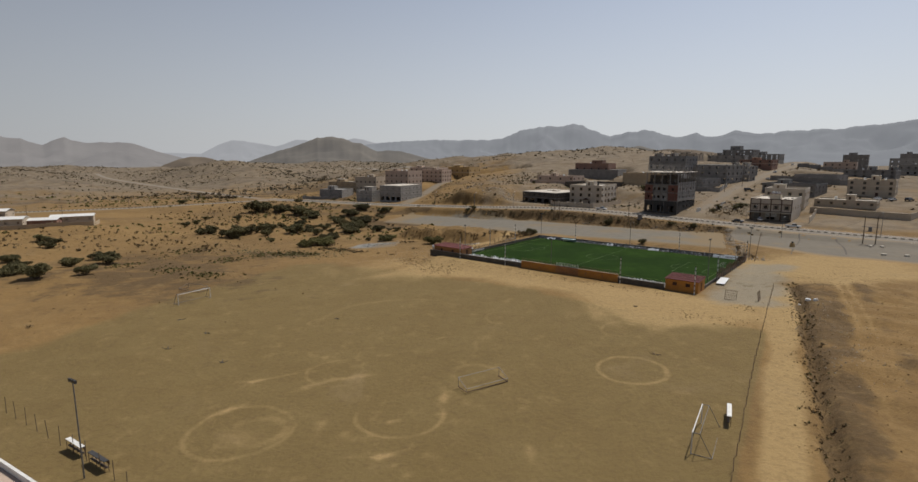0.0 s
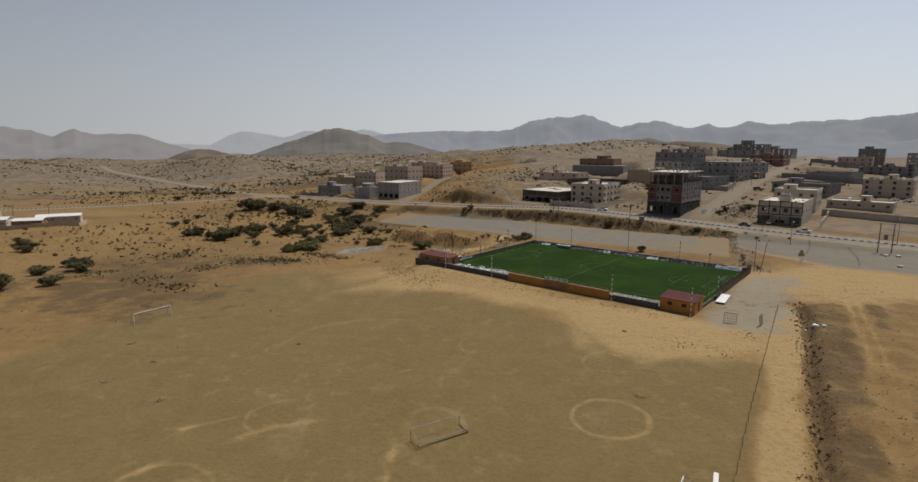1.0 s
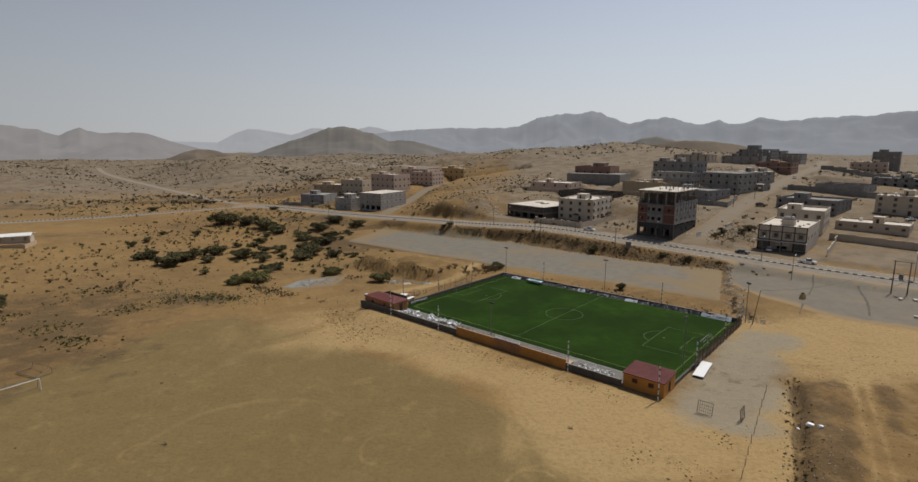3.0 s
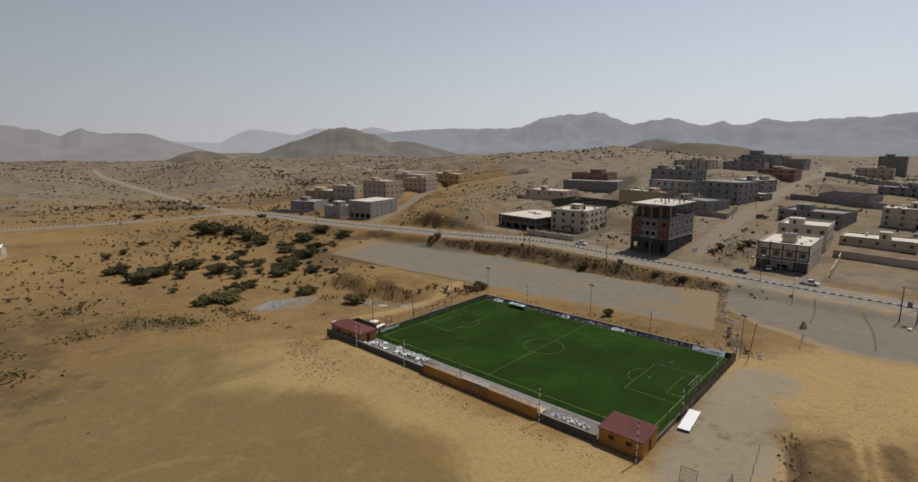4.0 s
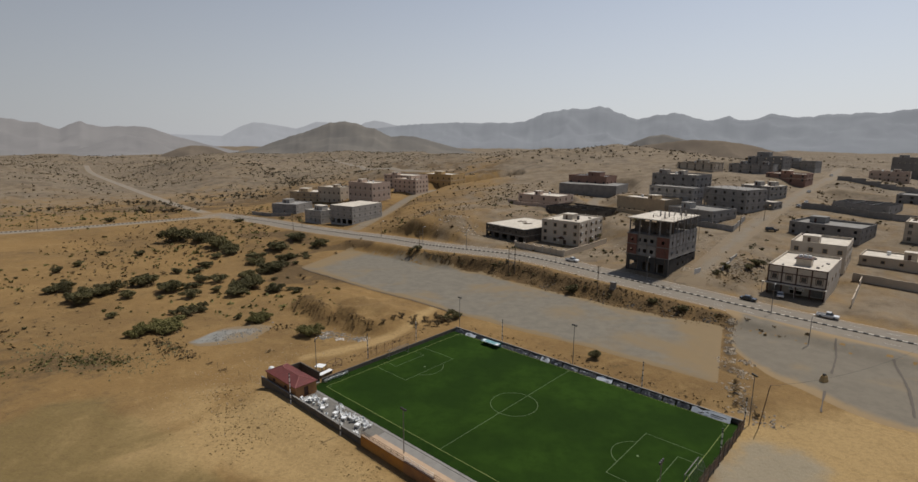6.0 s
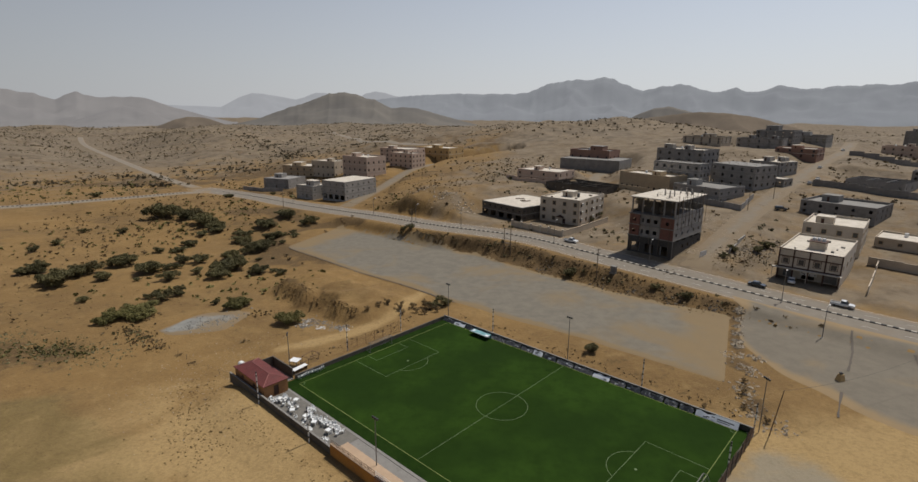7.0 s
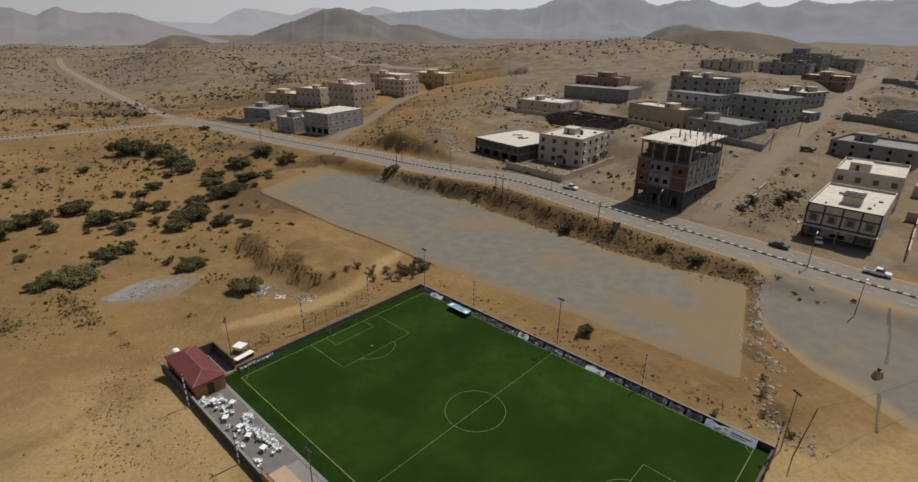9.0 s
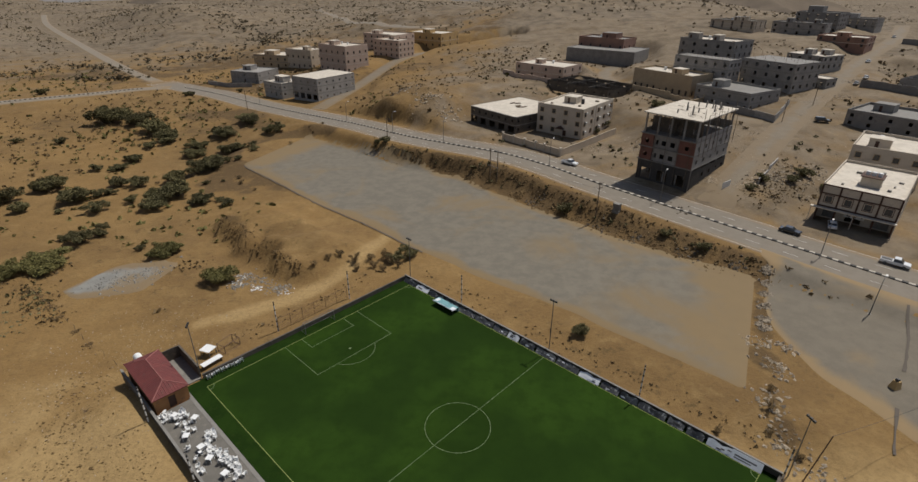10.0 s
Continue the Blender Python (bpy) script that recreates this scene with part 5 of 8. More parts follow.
for x, y, h, a in ((-4.9, 0.9, 8.5, -35), (30.2, -5.3, 8.2, 180), (-1.9, 43.4, 9.0, 0), (32.9, 43.3, 10.0, 0), (69.1, 43.7, 9.6, -35)):
    flood_pole(PITCH @ pose(x, y, 0, 0, 0, a), h, "tall thin floodlight pole beside the pitch")
p = empty("utility_pole", PITCH @ pose(70.6, 43.7, 0), "leaning rusty pole with a cable tied to its top", "pole")
bm = bmesh.new()
rod(bm, (0, 0, -0.5), (1.0, 0.35, 8.4), 0.09, 0.07, n=8)
part("pole", bm, M["rustmetal"], p)

# mesh fence behind the left goal, posts and tubes
f = empty("mesh_fence", PITCH @ pose(-5.1, 15.0, 0), "sagging rusty mesh fence behind the goal", "fence")
for k in range(7):
    bm = bmesh.new()
    y = 14.7 * k / 6
    rod(bm, (0, y, -0.2), (0.05 * math.sin(k * 2), y, 2.5), 0.04, mi=0)
    part("post", bm, M["rustmetal"], f)
bm = bmesh.new()
for z in (0.4, 1.45, 2.45):
    for k in range(6):
        rod(bm, (0, 14.7 * k / 6, z + 0.06 * math.sin(k * 3 + z)), (0, 14.7 * (k + 1) / 6, z + 0.06 * math.sin(k * 3 + 3 + z)), 0.025)
part("rail", bm, M["rustmetal"], f)
bm = bmesh.new()
for k in range(60):
    y = 0.2 + 14.3 * k / 60
    rod(bm, (0, y, 0.3), (0, y, 2.4), 0.007, n=3)
for k in range(9):
    rod(bm, (0, 0, 0.3 + 0.25 * k), (0, 14.7, 0.3 + 0.25 * k), 0.007, n=3)
part("mesh", bm, M["rustmetal"], f)

# tall net fence at the goal end by the path
f = empty("mesh_fence", PITCH @ pose(68.85, 7.6, 0), "tall rusty sheet-and-mesh fence at the goal end", "fence")
random.seed(11)
for k in range(14):
    y0, y1 = 2.4 * k + 0.05, 2.4 * k + 2.35
    h = 2.5 + 0.4 * math.sin(k * 1.7)
    if y0 > 33:
        break
    panel = part("panel", boxes((-0.012, 0.012, y0, y1, 0.25, 0.9 + 0.4 * (k % 2))), M["rustmetal"] if k % 3 else M["black"], f, "rusty sheet panel")
    bm = bmesh.new()
    for z in np.arange(0.9, h, 0.25):
        rod(bm, (0, y0, z), (0.02, y1, z + random.uniform(-0.08, 0.08)), 0.022, n=4)
    for y in np.arange(y0, y1, 0.25):
        rod(bm, (0, y, 0.6), (0.03, y + random.uniform(-0.1, 0.1), h), 0.022, n=4)
    part("mesh", bm, M["rustmetal"], panel)["kind"] = "stuff"
    bm = bmesh.new()
    rod(bm, (0.05, y0, -0.2), (0.05 + random.uniform(-0.1, 0.15), y0, h + 0.4), 0.05)
    part("post", bm, M["black"], f)

# white panel leaning beside the hut, iron gates
sg = empty("white_board", PITCH @ pose(70.2, 8.4, 0.06, 0, 0, 5), "large white board lying beside the path", "board")
part("board", boxes((-0.95, 0.95, -3.9, 3.9, 0.22, 0.28)), M["plastic"], sg)
for y in (-3.5, 0, 3.5):
    part("leg", boxes((-0.6, -0.5, y - 0.05, y + 0.05, -0.3, 0.22), (0.5, 0.6, y - 0.05, y + 0.05, -0.3, 0.22)), M["steel"], sg)


def iron_gate(x, y, turn, lean, label):
    g = empty("iron_gate", pose(x, y, land_at(x, y), 0, 0, turn) @ pose(0, 0, 0, lean), label, "gate")
    bm = bmesh.new()
    for a, b in (((-1.1, 0), (1.1, 0)), ((1.1, 0), (1.1, 2.0)), ((1.1, 2.0), (-1.1, 2.0)), ((-1.1, 2.0), (-1.1, 0))):
        rod(bm, (a[0], 0, a[1] + 0.05), (b[0], 0, b[1] + 0.05), 0.045)
    part("gate_frame", bm, M["rustmetal"], g)
    for k in range(1, 7):
        bm = bmesh.new()
        rod(bm, (-1.1 + 2.2 * k / 7, 0, 0.05), (-1.1 + 2.2 * k / 7, 0, 2.05), 0.02, n=4)
        part("bar", bm, M["rustmetal"], g)
    for k in range(1, 4):
        bm = bmesh.new()
        rod(bm, (-1.1, 0, 2 * k / 4), (1.1, 0, 2 * k / 4), 0.02, n=4)
        part("rail", bm, M["rustmetal"], g)


iron_gate(57.8, 108.4, -38, -14, "leaning rusty iron gate beside the hut")
iron_gate(62.6, 106.0, 50, -8, "rusty iron gate leaf standing open")

# ---- the town ----
def window_set(h, side_m, holes, style):
    """Frames and panes set into a wall's openings; side_m turns the wall's own plane (x along, y inwards, z up)."""
    for u0, u1, z0, z1 in holes:
        w, t = u1 - u0, z1 - z0
        win = part("window", boxes((0, 0.07, 0.10, 0.17, 0, t), (w - 0.07, w, 0.10, 0.17, 0, t), (0.07, w - 0.07, 0.10, 0.17, 0, 0.07), (0.07, w - 0.07, 0.10, 0.17, t - 0.07, t), (w / 2 - 0.03, w / 2 + 0.03, 0.10, 0.17, 0.07, t - 0.07)),
                   M["brown"] if style != "white" else M["white"], h, "", side_m @ pose(u0, 0, z0))
        part("pane", boxes((0.07, w - 0.07, 0.14, 0.15, 0.07, t - 0.07)), M["glass"], win)
        if style == "surround":
            part("surround", boxes((-0.16, 0, -0.06, 0.02, -0.16, t + 0.16), (w, w + 0.16, -0.06, 0.02, -0.16, t + 0.16), (0, w, -0.06, 0.02, -0.16, 0), (0, w, -0.06, 0.02, t, t + 0.16)), M["tan"], win)
        else:
            part("sill", boxes((-0.08, w + 0.08, -0.08, 0.1, -0.08, 0)), M["concrete"], win)


def ring(x0, x1, y0, y1, t, z0, z1):
    """A closed rectangular band."""
    bm = bmesh.new()
    loops = []
    for z in (z0, z1):
        for o in (0, t):
            loops.append([bm.verts.new(c) for c in ((x0 + o, y0 + o, z), (x1 - o, y0 + o, z), (x1 - o, y1 - o, z), (x0 + o, y1 - o, z))])
    lo_out, lo_in, hi_out, hi_in = loops
    for k in range(4):
        j = (k + 1) % 4
        bm.faces.new((lo_out[k], lo_out[j], hi_out[j], hi_out[k]))
        bm.faces.new((hi_out[k], hi_out[j], hi_in[j], hi_in[k]))
        bm.faces.new((hi_in[k], hi_in[j], lo_in[j], lo_in[k]))
        bm.faces.new((lo_in[k], lo_in[j], lo_out[j], lo_out[k]))
    return bm


def columns(length, n, size, margin=1.2):
    """n openings of that width, spread over a wall."""
    if n <= 0:
        return []
    gap = (length - 2 * margin - n * size) / max(1, n - 1) if n > 1 else 0
    start = margin if n > 1 else (length - size) / 2
    return [(start + k * (size + gap), start + k * (size + gap) + size) for k in range(n)]


def house(x, y, turn, w, d, top, label, walls, storeys=2, cols=(4, 4), finished=True, roof="roofslab", parapet=0.8, tower=None, base=None, group="town houses", open_roof=False, shop=False,
          style="plain", starter=False, win=(1.3, 1.45), door=True, category="house", tanks=0, parapet_mat=None):
    """A flat-roofed house. (x, y): its front left corner; turn: the bearing of its front, along x; d: depth to the back."""
    m0 = pose(x, y, 0, 0, 0, turn)
    corners = [m0 @ Vector(c) for c in ((0, 0, 0), (w, 0, 0), (w, d, 0), (0, d, 0))]
    ground = [land_at(c.x, c.y) for c in corners]
    lo = (sum(ground[:2]) / 2) if base is None else base
    sink = lo - min(ground) + 0.6
    high = top - lo
    h = empty("house", pose(x, y, lo, 0, 0, turn), label, category, group)
    step = high / storeys
    M_w = M[walls]
    sides = (((0, 0), (1, 0), (0, -1), w, cols[0], 0), ((w, 0), (0, 1), (1, 0), d, cols[1], 90), ((w, d), (-1, 0), (0, 1), w, cols[0], 180), ((0, d), (0, -1), (-1, 0), d, cols[1], 270))
    bm = bmesh.new()
    sets = []
    for i, (p, dx, n, length, nc, rot) in enumerate(sides):
        holes = []
        for s in range(storeys):
            z = s * step
            ww, wh = win
            if shop and s == 0 and i == 0:
                holes += [(a, b, sink + 0.02, sink + step * 0.78) for a, b in columns(length, max(2, int(length / 4.5)), 3.2, 0.7)]
                continue
            cl = columns(length, nc, ww)
            for k, (a, b) in enumerate(cl):
                if door and s == 0 and i == 0 and k == len(cl) // 2:
                    holes.append((a, b, sink + 0.02, sink + 2.1))
                else:
                    holes.append((a, b, sink + z + 1.0, sink + z + 1.0 + wh))
        facade(bm, (*p, -sink), (*dx, 0), (*n, 0), length, high + sink, holes, 0.25)
        sets.append((pose(*p, 0, 0, 0, rot), [(a, b, c - sink, e - sink) for a, b, c, e in holes]))
    part("wall", bm, M_w, h)
    if finished:
        for sm, holes in sets:
            glazed = [o for o in holes if o[2] > 0.3]
            window_set(h, sm, glazed, style)
            for a, b, c, e in (o for o in holes if o[2] <= 0.3):
                part("door", boxes((a + 0.02, b - 0.02, 0.12, 0.17, c, e - 0.02)), M["brown"], h, "", sm)
    # floors inside, and the roof
    for s in range(1, storeys):
        part("floor_slab", boxes((0.26, w - 0.26, 0.26, d - 0.26, s * step - 0.2, s * step)), M["block_dark"], h)
    if not finished:
        for s in range(1, storeys + (0 if open_roof else 1)):
            z = s * step - 0.28
            part("ring_beam", ring(-0.03, w + 0.03, -0.03, d + 0.03, 0.13, z, z + 0.28), M["concrete"], h)
    if open_roof:
        bm = bmesh.new()
        for k in range(1, 3):
            box(bm, w * k / 3 - 0.1, w * k / 3 + 0.1, 0.26, d - 0.26, -0.3, high - 0.1 * k)
        for k in range(1, 3):
            box(bm, 0.26, w - 0.26, d * k / 3 - 0.1, d * k / 3 + 0.1, -0.3, high - 0.35)
        part("partition", bm, M_w, h)
    else:
        part("roof", boxes((0.24, w - 0.24, 0.24, d - 0.24, high - 0.25, high + 0.02)), M[roof], h)
    if parapet and not open_roof:
        pm = M[parapet_mat] if parapet_mat else M_w
        part("parapet", ring(0, w, 0, d, 0.22, high, high + parapet), pm, h)
    if tower:
        tx, ty, tw, td, th = tower
        t = part("stair_tower", boxes((tx, tx + tw, ty, ty + td, high + 0.02, high + th)), M_w, h)
        part("tower_roof", boxes((tx - 0.12, tx + tw + 0.12, ty - 0.12, ty + td + 0.12, high + th, high + th + 0.14)), M[roof], t)
        part("tower_door", boxes((tx + tw * 0.3, tx + tw * 0.3 + 0.9, ty - 0.03, ty, high + 0.05, high + 2.0)), M["brown"], t)
    if not tower and not starter and not open_roof and not shop and w > 14 and storeys > 1:
        rg = random.Random(int(x * 3 + y * 5))
        for k in range(rg.randint(1, 2)):
            rw, rd, rh = rg.uniform(3.2, 5.5), rg.uniform(3.0, 5.0), rg.uniform(2.2, 2.9)
            rx, ry = rg.uniform(1, w - rw - 1), rg.uniform(1, d - rd - 1)
            t = part("roof_room", boxes((rx, rx + rw, ry, ry + rd, high + 0.02, high + rh)), M_w, h)
            part("room_roof", boxes((rx - 0.15, rx + rw + 0.15, ry - 0.15, ry + rd + 0.15, high + rh, high + rh + 0.14)), M[roof], t)
            part("room_door", boxes((rx + 0.8, rx + 1.7, ry - 0.04, ry, high + 0.05, high + 2.0)), M["brown"], t)
        for k in range(4):
            bm = bmesh.new()
            a, b = rg.uniform(1, w - 2), rg.uniform(1, d - 2)
            box(bm, a, a + rg.uniform(0.5, 1.6), b, b + rg.uniform(0.4, 1.2), high + 0.02, high + rg.uniform(0.25, 0.8))
            part("roof_box", bm, M["wood"], h)
        tanks = max(tanks, rg.randint(0, 2))
    if storeys > 1 and finished and style == "plain":
        for s in range(1, storeys):
            part("string_course", ring(-0.06, w + 0.06, -0.06, d + 0.06, 0.16, s * step - 0.1, s * step + 0.1), M["roofslab"], h)
    for k in range(tanks):
        bm = bmesh.new()
        cx, cy = w * (0.3 + 0.22 * k), d * 0.7
        rod(bm, (cx, cy, high + 0.02), (cx, cy, high + 1.4), 0.62, 0.56, n=12)
        part("roof_tank", bm, M["plastic"], h, "white roof tank")
    if starter:
        random.seed(int(x * 7 + y))
        bm = bmesh.new()
        for ix in np.linspace(0.4, w - 0.4, 6):
            for iy in np.linspace(0.4, d - 0.4, 4):
                hh = high + random.uniform(0.9, 2.2)
                for o in (-0.1, 0.1):
                    rod(bm, (ix + o, iy, high), (ix + o + random.uniform(-0.1, 0.1), iy, hh), 0.03, n=4)
        part("starter_bar", bm, M["rustmetal"], h)
    return h


def yard_wall(pts, high, material, label, cap=None):
    """A boundary wall along a line on the ground, in straight lengths."""
    x, y = pts[0]
    w = empty("boundary_wall", pose(x, y, 0), label, "wall", kind="structure")
    for (ax, ay), (bx, by) in zip(pts[:-1], pts[1:]):
        n = max(1, int(math.hypot(bx - ax, by - ay) / 8))
        for k in range(n):
            px, py, qx, qy = (ax + (bx - ax) * k / n, ay + (by - ay) * k / n, ax + (bx - ax) * (k + 1) / n, ay + (by - ay) * (k + 1) / n)
            length = math.hypot(qx - px, qy - py)
            z = (land_at(px, py) + land_at(qx, qy)) / 2
            part("wall_length", boxes((0, length - 0.003, -0.1, 0.1, -0.9, high), (0, length - 0.003, -0.14, 0.14, high, high + 0.08)), M[material], w, "",
                 pose(px - x, py - y, z, 0, 0, math.degrees(math.atan2(qy - py, qx - px))))
    return w


# the raw concrete frame on the corner plot
def frame_building(x, y, turn, base):
    w, d = 15.6, 22.5
    h = empty("unfinished_building", pose(x, y, base, 0, 0, turn), "unfinished five-storey concrete frame with red block infill and scaffolding", "building")
    z = (0.0, 5.5, 9.3, 13.0, 18.7)
    for k, zz in enumerate(z[1:]):
        top = k == 3
        bm = boxes((-0.5 if top or k < 3 else 0, w + (0.5 if top else 0.1), -0.5 if top or k < 3 else 0, d + 0.3, zz - 0.28, zz))
        part("roof_slab" if top else "floor_slab", bm, M["roofslab"] if top else M["concrete"], h)
    for ix in np.linspace(0.35, w - 0.35, 5):
        for iy in np.linspace(0.35, d - 0.35, 5):
            if 0.5 < ix < w - 0.5 and 0.5 < iy < d - 0.5 and (int(ix) + int(iy)) % 2:
                continue
            part("column", boxes((ix - 0.2, ix + 0.2, iy - 0.2, iy + 0.2, -1.5, z[4] - 0.28)), M["block_dark"], h)
    # infill walls of the two middle storeys
    for k in (1, 2):
        z0, z1 = z[k], z[k + 1] - 0.28
        for a, b, mm, holes in ((0.0, 3.7, "redblock", [(1.3, 2.3, 1.0, 2.1)]), (3.7, 11.1, "block", [(0.5, 1.3, 0.9, 2.2), (2.3, 3.6, 0.9, 2.2), (4.8, 6.1, 0.9, 2.2)]), (11.1, 15.6, "redblock", [(1.7, 2.7, 1.0, 2.1)] if k == 2 else [])):
            bm = bmesh.new()
            facade(bm, (a, -0.42 if mm == "redblock" else -0.12, z0), (1, 0, 0), (0, -1, 0), b - a, z1 - z0, holes, 0.22)
            # grey front bay takes the darker block: the front's shade put into colour
            part("infill_wall", bm, M["block_dark" if mm == "block" else mm], h)
        bm = bmesh.new()
        facade(bm, (w, -0.4, z0), (0, 1, 0), (1, 0, 0), d + 0.4, z1 - z0, [(a, b, 1.0, 2.1) for a, b in columns(d, 5, 1.1, 1.8)], 0.22)
        part("infill_wall", bm, M["block"], h)
        bm = bmesh.new()
        facade(bm, (0, d, z0), (0, -1, 0), (-1, 0, 0), d + 0.4, z1 - z0, [(a, b, 1.0, 2.1) for a, b in columns(d, 4, 1.1, 1.8)], 0.22)
        part("infill_wall", bm, M["redblock"], h)
        bm = bmesh.new()
        facade(bm, (w, d, z0), (-1, 0, 0), (0, 1, 0), w, z1 - z0, [(a, b, 1.0, 2.1) for a, b in columns(w, 4, 1.1, 1.8)], 0.22)
        part("infill_wall", bm, M["block"], h)
    bm = bmesh.new()
    facade(bm, (w, 5.5, -1.5), (0, 1, 0), (1, 0, 0), d - 5.5, 6.2, [(a, b, 3.4, 4.6) for a, b in columns(d - 5.5, 4, 1.1, 1.5)], 0.22)
    facade(bm, (w, d, -1.5), (-1, 0, 0), (0, 1, 0), w, 6.2, [], 0.22)
    facade(bm, (0, d, -1.5), (0, -1, 0), (-1, 0, 0), d - 5.5, 6.2, [], 0.22)
    facade(bm, (0.0, -0.46, -1.5), (1, 0, 0), (0, -1, 0), w, 6.7, [(a, b, 1.6, 4.6) for a, b in columns(w, 3, 3.0, 1.4)], 0.22)
    facade(bm, (w, 0.6, -1.5), (0, 1, 0), (1, 0, 0), 4.9, 6.2, [], 0.22)
    part("ground_floor_wall", bm, M["block_black"], h, "very dark ground-floor walls")
    bm = bmesh.new()
    facade(bm, (0.6, 3.4, z[3]), (1, 0, 0), (0, -1, 0), w - 1.2, 4.2, [(a, b, 1.0, 2.4) for a, b in columns(w - 1.2, 4, 1.1, 1.5)], 0.22)
    facade(bm, (w - 7, 1.0, z[3]), (0, 1, 0), (1, 0, 0), d - 2, 4.2, [(a, b, 1.0, 2.4) for a, b in columns(d - 2, 4, 1.1, 1.5)], 0.22)
    # dark cement here paints in the shade deep inside the open storey
    part("partition", bm, M["darkwall"], h)
    part("parapet", boxes((w - 0.2, w, 0.2, d, z[3], z[3] + 1.0), (0.0, 0.2, 0.2, d, z[3], z[3] + 0.9), (0.2, w - 0.2, d - 0.2, d, z[3], z[3] + 2.2)), M["block"], h)
    random.seed(3)
    for k in range(13):
        ix, iy = random.choice((7, 9, 11, 13)) + random.uniform(-0.5, 0.5), random.choice((5, 9, 13, 17)) + random.uniform(-0.5, 0.5)
        part("column_stub", boxes((ix - 0.15, ix + 0.15, iy - 0.15, iy + 0.15, z[4], z[4] + random.uniform(0.9, 2.3))), M["block_dark"], h)
    for k in range(9):
        iy = 0.4 + (d - 0.8) * k / 8
        bm = bmesh.new()
        rod(bm, (w + 0.9, iy, z[2] + random.uniform(-1, 1)), (w + 0.6 + random.uniform(-0.2, 0.3), iy + random.uniform(-0.4, 0.4), z[4] + random.uniform(0.8, 3.4)), 0.07, n=5)
        part("scaffold_pole", bm, M["wood"], h)
    for k in range(5):
        bm = bmesh.new()
        rod(bm, (0.8 + 3.4 * k, -0.6, 0), (0.8 + 3.4 * k + random.uniform(-0.2, 0.2), -0.75, z[4] - 0.3), 0.06, n=5)
        part("scaffold_pole", bm, M["wood"], h)
    bm = bmesh.new()
    for k in range(22):
        ix, iy = random.uniform(3, w - 1), random.uniform(2, d - 2)
        a = random.uniform(0, 3.1)
        rod(bm, (ix, iy, z[4] + 0.05), (ix + 1.6 * math.cos(a), iy + 1.6 * math.sin(a), z[4] + 0.07), 0.05, n=4)
    part("timber", bm, M["wood"], h)
    return h


frame_building(90.2, 254.4, -43, 4.7)
yard_wall([(121, 246), (133.5, 262.5)], 1.1, "block", "low grey block wall beside the unfinished frame")
box_w = empty("white_board", pose(112.0, 244.5, land_at(112, 244.5), 0, 0, 40), "white board standing by the unfinished frame", "board")
part("board", boxes((-2.0, 2.0, -0.05, 0.05, 0.1, 1.9)), M["white"], box_w)
part("leg", boxes((-1.7, -1.6, 0.055, 0.12, -0.3, 1.6), (1.6, 1.7, 0.055, 0.12, -0.3, 1.6)), M["steel"], box_w)

# the white three-storey block, its wall and gate
apartments = house(64.4, 305.6, -35.5, 18.8, 25.0, 14.0, "cream three-storey apartment block with framed windows", "ivory", 3, (4, 5), True, "roofslab", 0.7, (6.0, 9.0, 5.0, 5.0, 2.4), 3.9, style="surround", tanks=0, win=(1.45, 1.6), category="apartment block")
# its porch, cooling units, corner bands and roof clutter
bm = bmesh.new()
for y0 in (-1.5, 0.0):
    bm.faces.new([bm.verts.new(v) for v in ((8.4, y0, 2.6), (12.0, y0, 2.6), (10.2, y0, 3.6))])
for a, b in (((8.4, 2.6), (10.2, 3.6)), ((10.2, 3.6), (12.0, 2.6)), ((12.0, 2.6), (8.4, 2.6))):
    bm.faces.new([bm.verts.new((x, y, z)) for (x, z), y in ((a, -1.5), (b, -1.5), (b, 0.0), (a, 0.0))])
porch = part("porch", bm, M["brown"], apartments, "dark gabled porch over the door")
for x0 in (8.6, 11.6):
    part("porch_post", boxes((x0, x0 + 0.2, -1.4, -1.2, -0.3, 2.6)), M["ivory"], porch)
for z0 in (1.9, 5.2, 8.6):
    for y0 in (2.2, 13.5, 20.5):
        unit = part("air_conditioner", boxes((18.8, 19.35, y0, y0 + 0.9, z0, z0 + 0.6)), M["plastic"], apartments, "white boxed cooling unit on brackets")
        part("grille", boxes((19.352, 19.37, y0 + 0.12, y0 + 0.78, z0 + 0.08, z0 + 0.52)), M["steel"], unit)
for y0 in (0.0, 8.2, 10.2, 24.6):
    part("pilaster", boxes((18.79, 18.9, y0, y0 + 0.4, -0.5, 10.6)), M["cream"], apartments)
part("pilaster", boxes((18.4, 18.79, -0.11, 0.01, -0.5, 10.6)), M["cream"], apartments)
for x0, y0, a in ((4.0, 17.0, 1.2), (13.5, 6.0, 0.9), (14.5, 18.0, 1.4), (3.0, 4.0, 0.7)):
    part("roof_box", boxes((x0, x0 + a, y0, y0 + 0.7, 10.13, 10.6)), M["wood"], apartments)
bm = bmesh.new()
rod(bm, (12.6, 11.5, 10.12), (12.6, 11.5, 11.9), 0.6, n=12)
part("roof_tank", bm, M["black"], apartments, "black roof tank")
yard_wall([(51.5, 292.0), (70.0, 273.0), (94.0, 303.5)], 2.3, "cream", "cream plaster boundary wall with a gate")
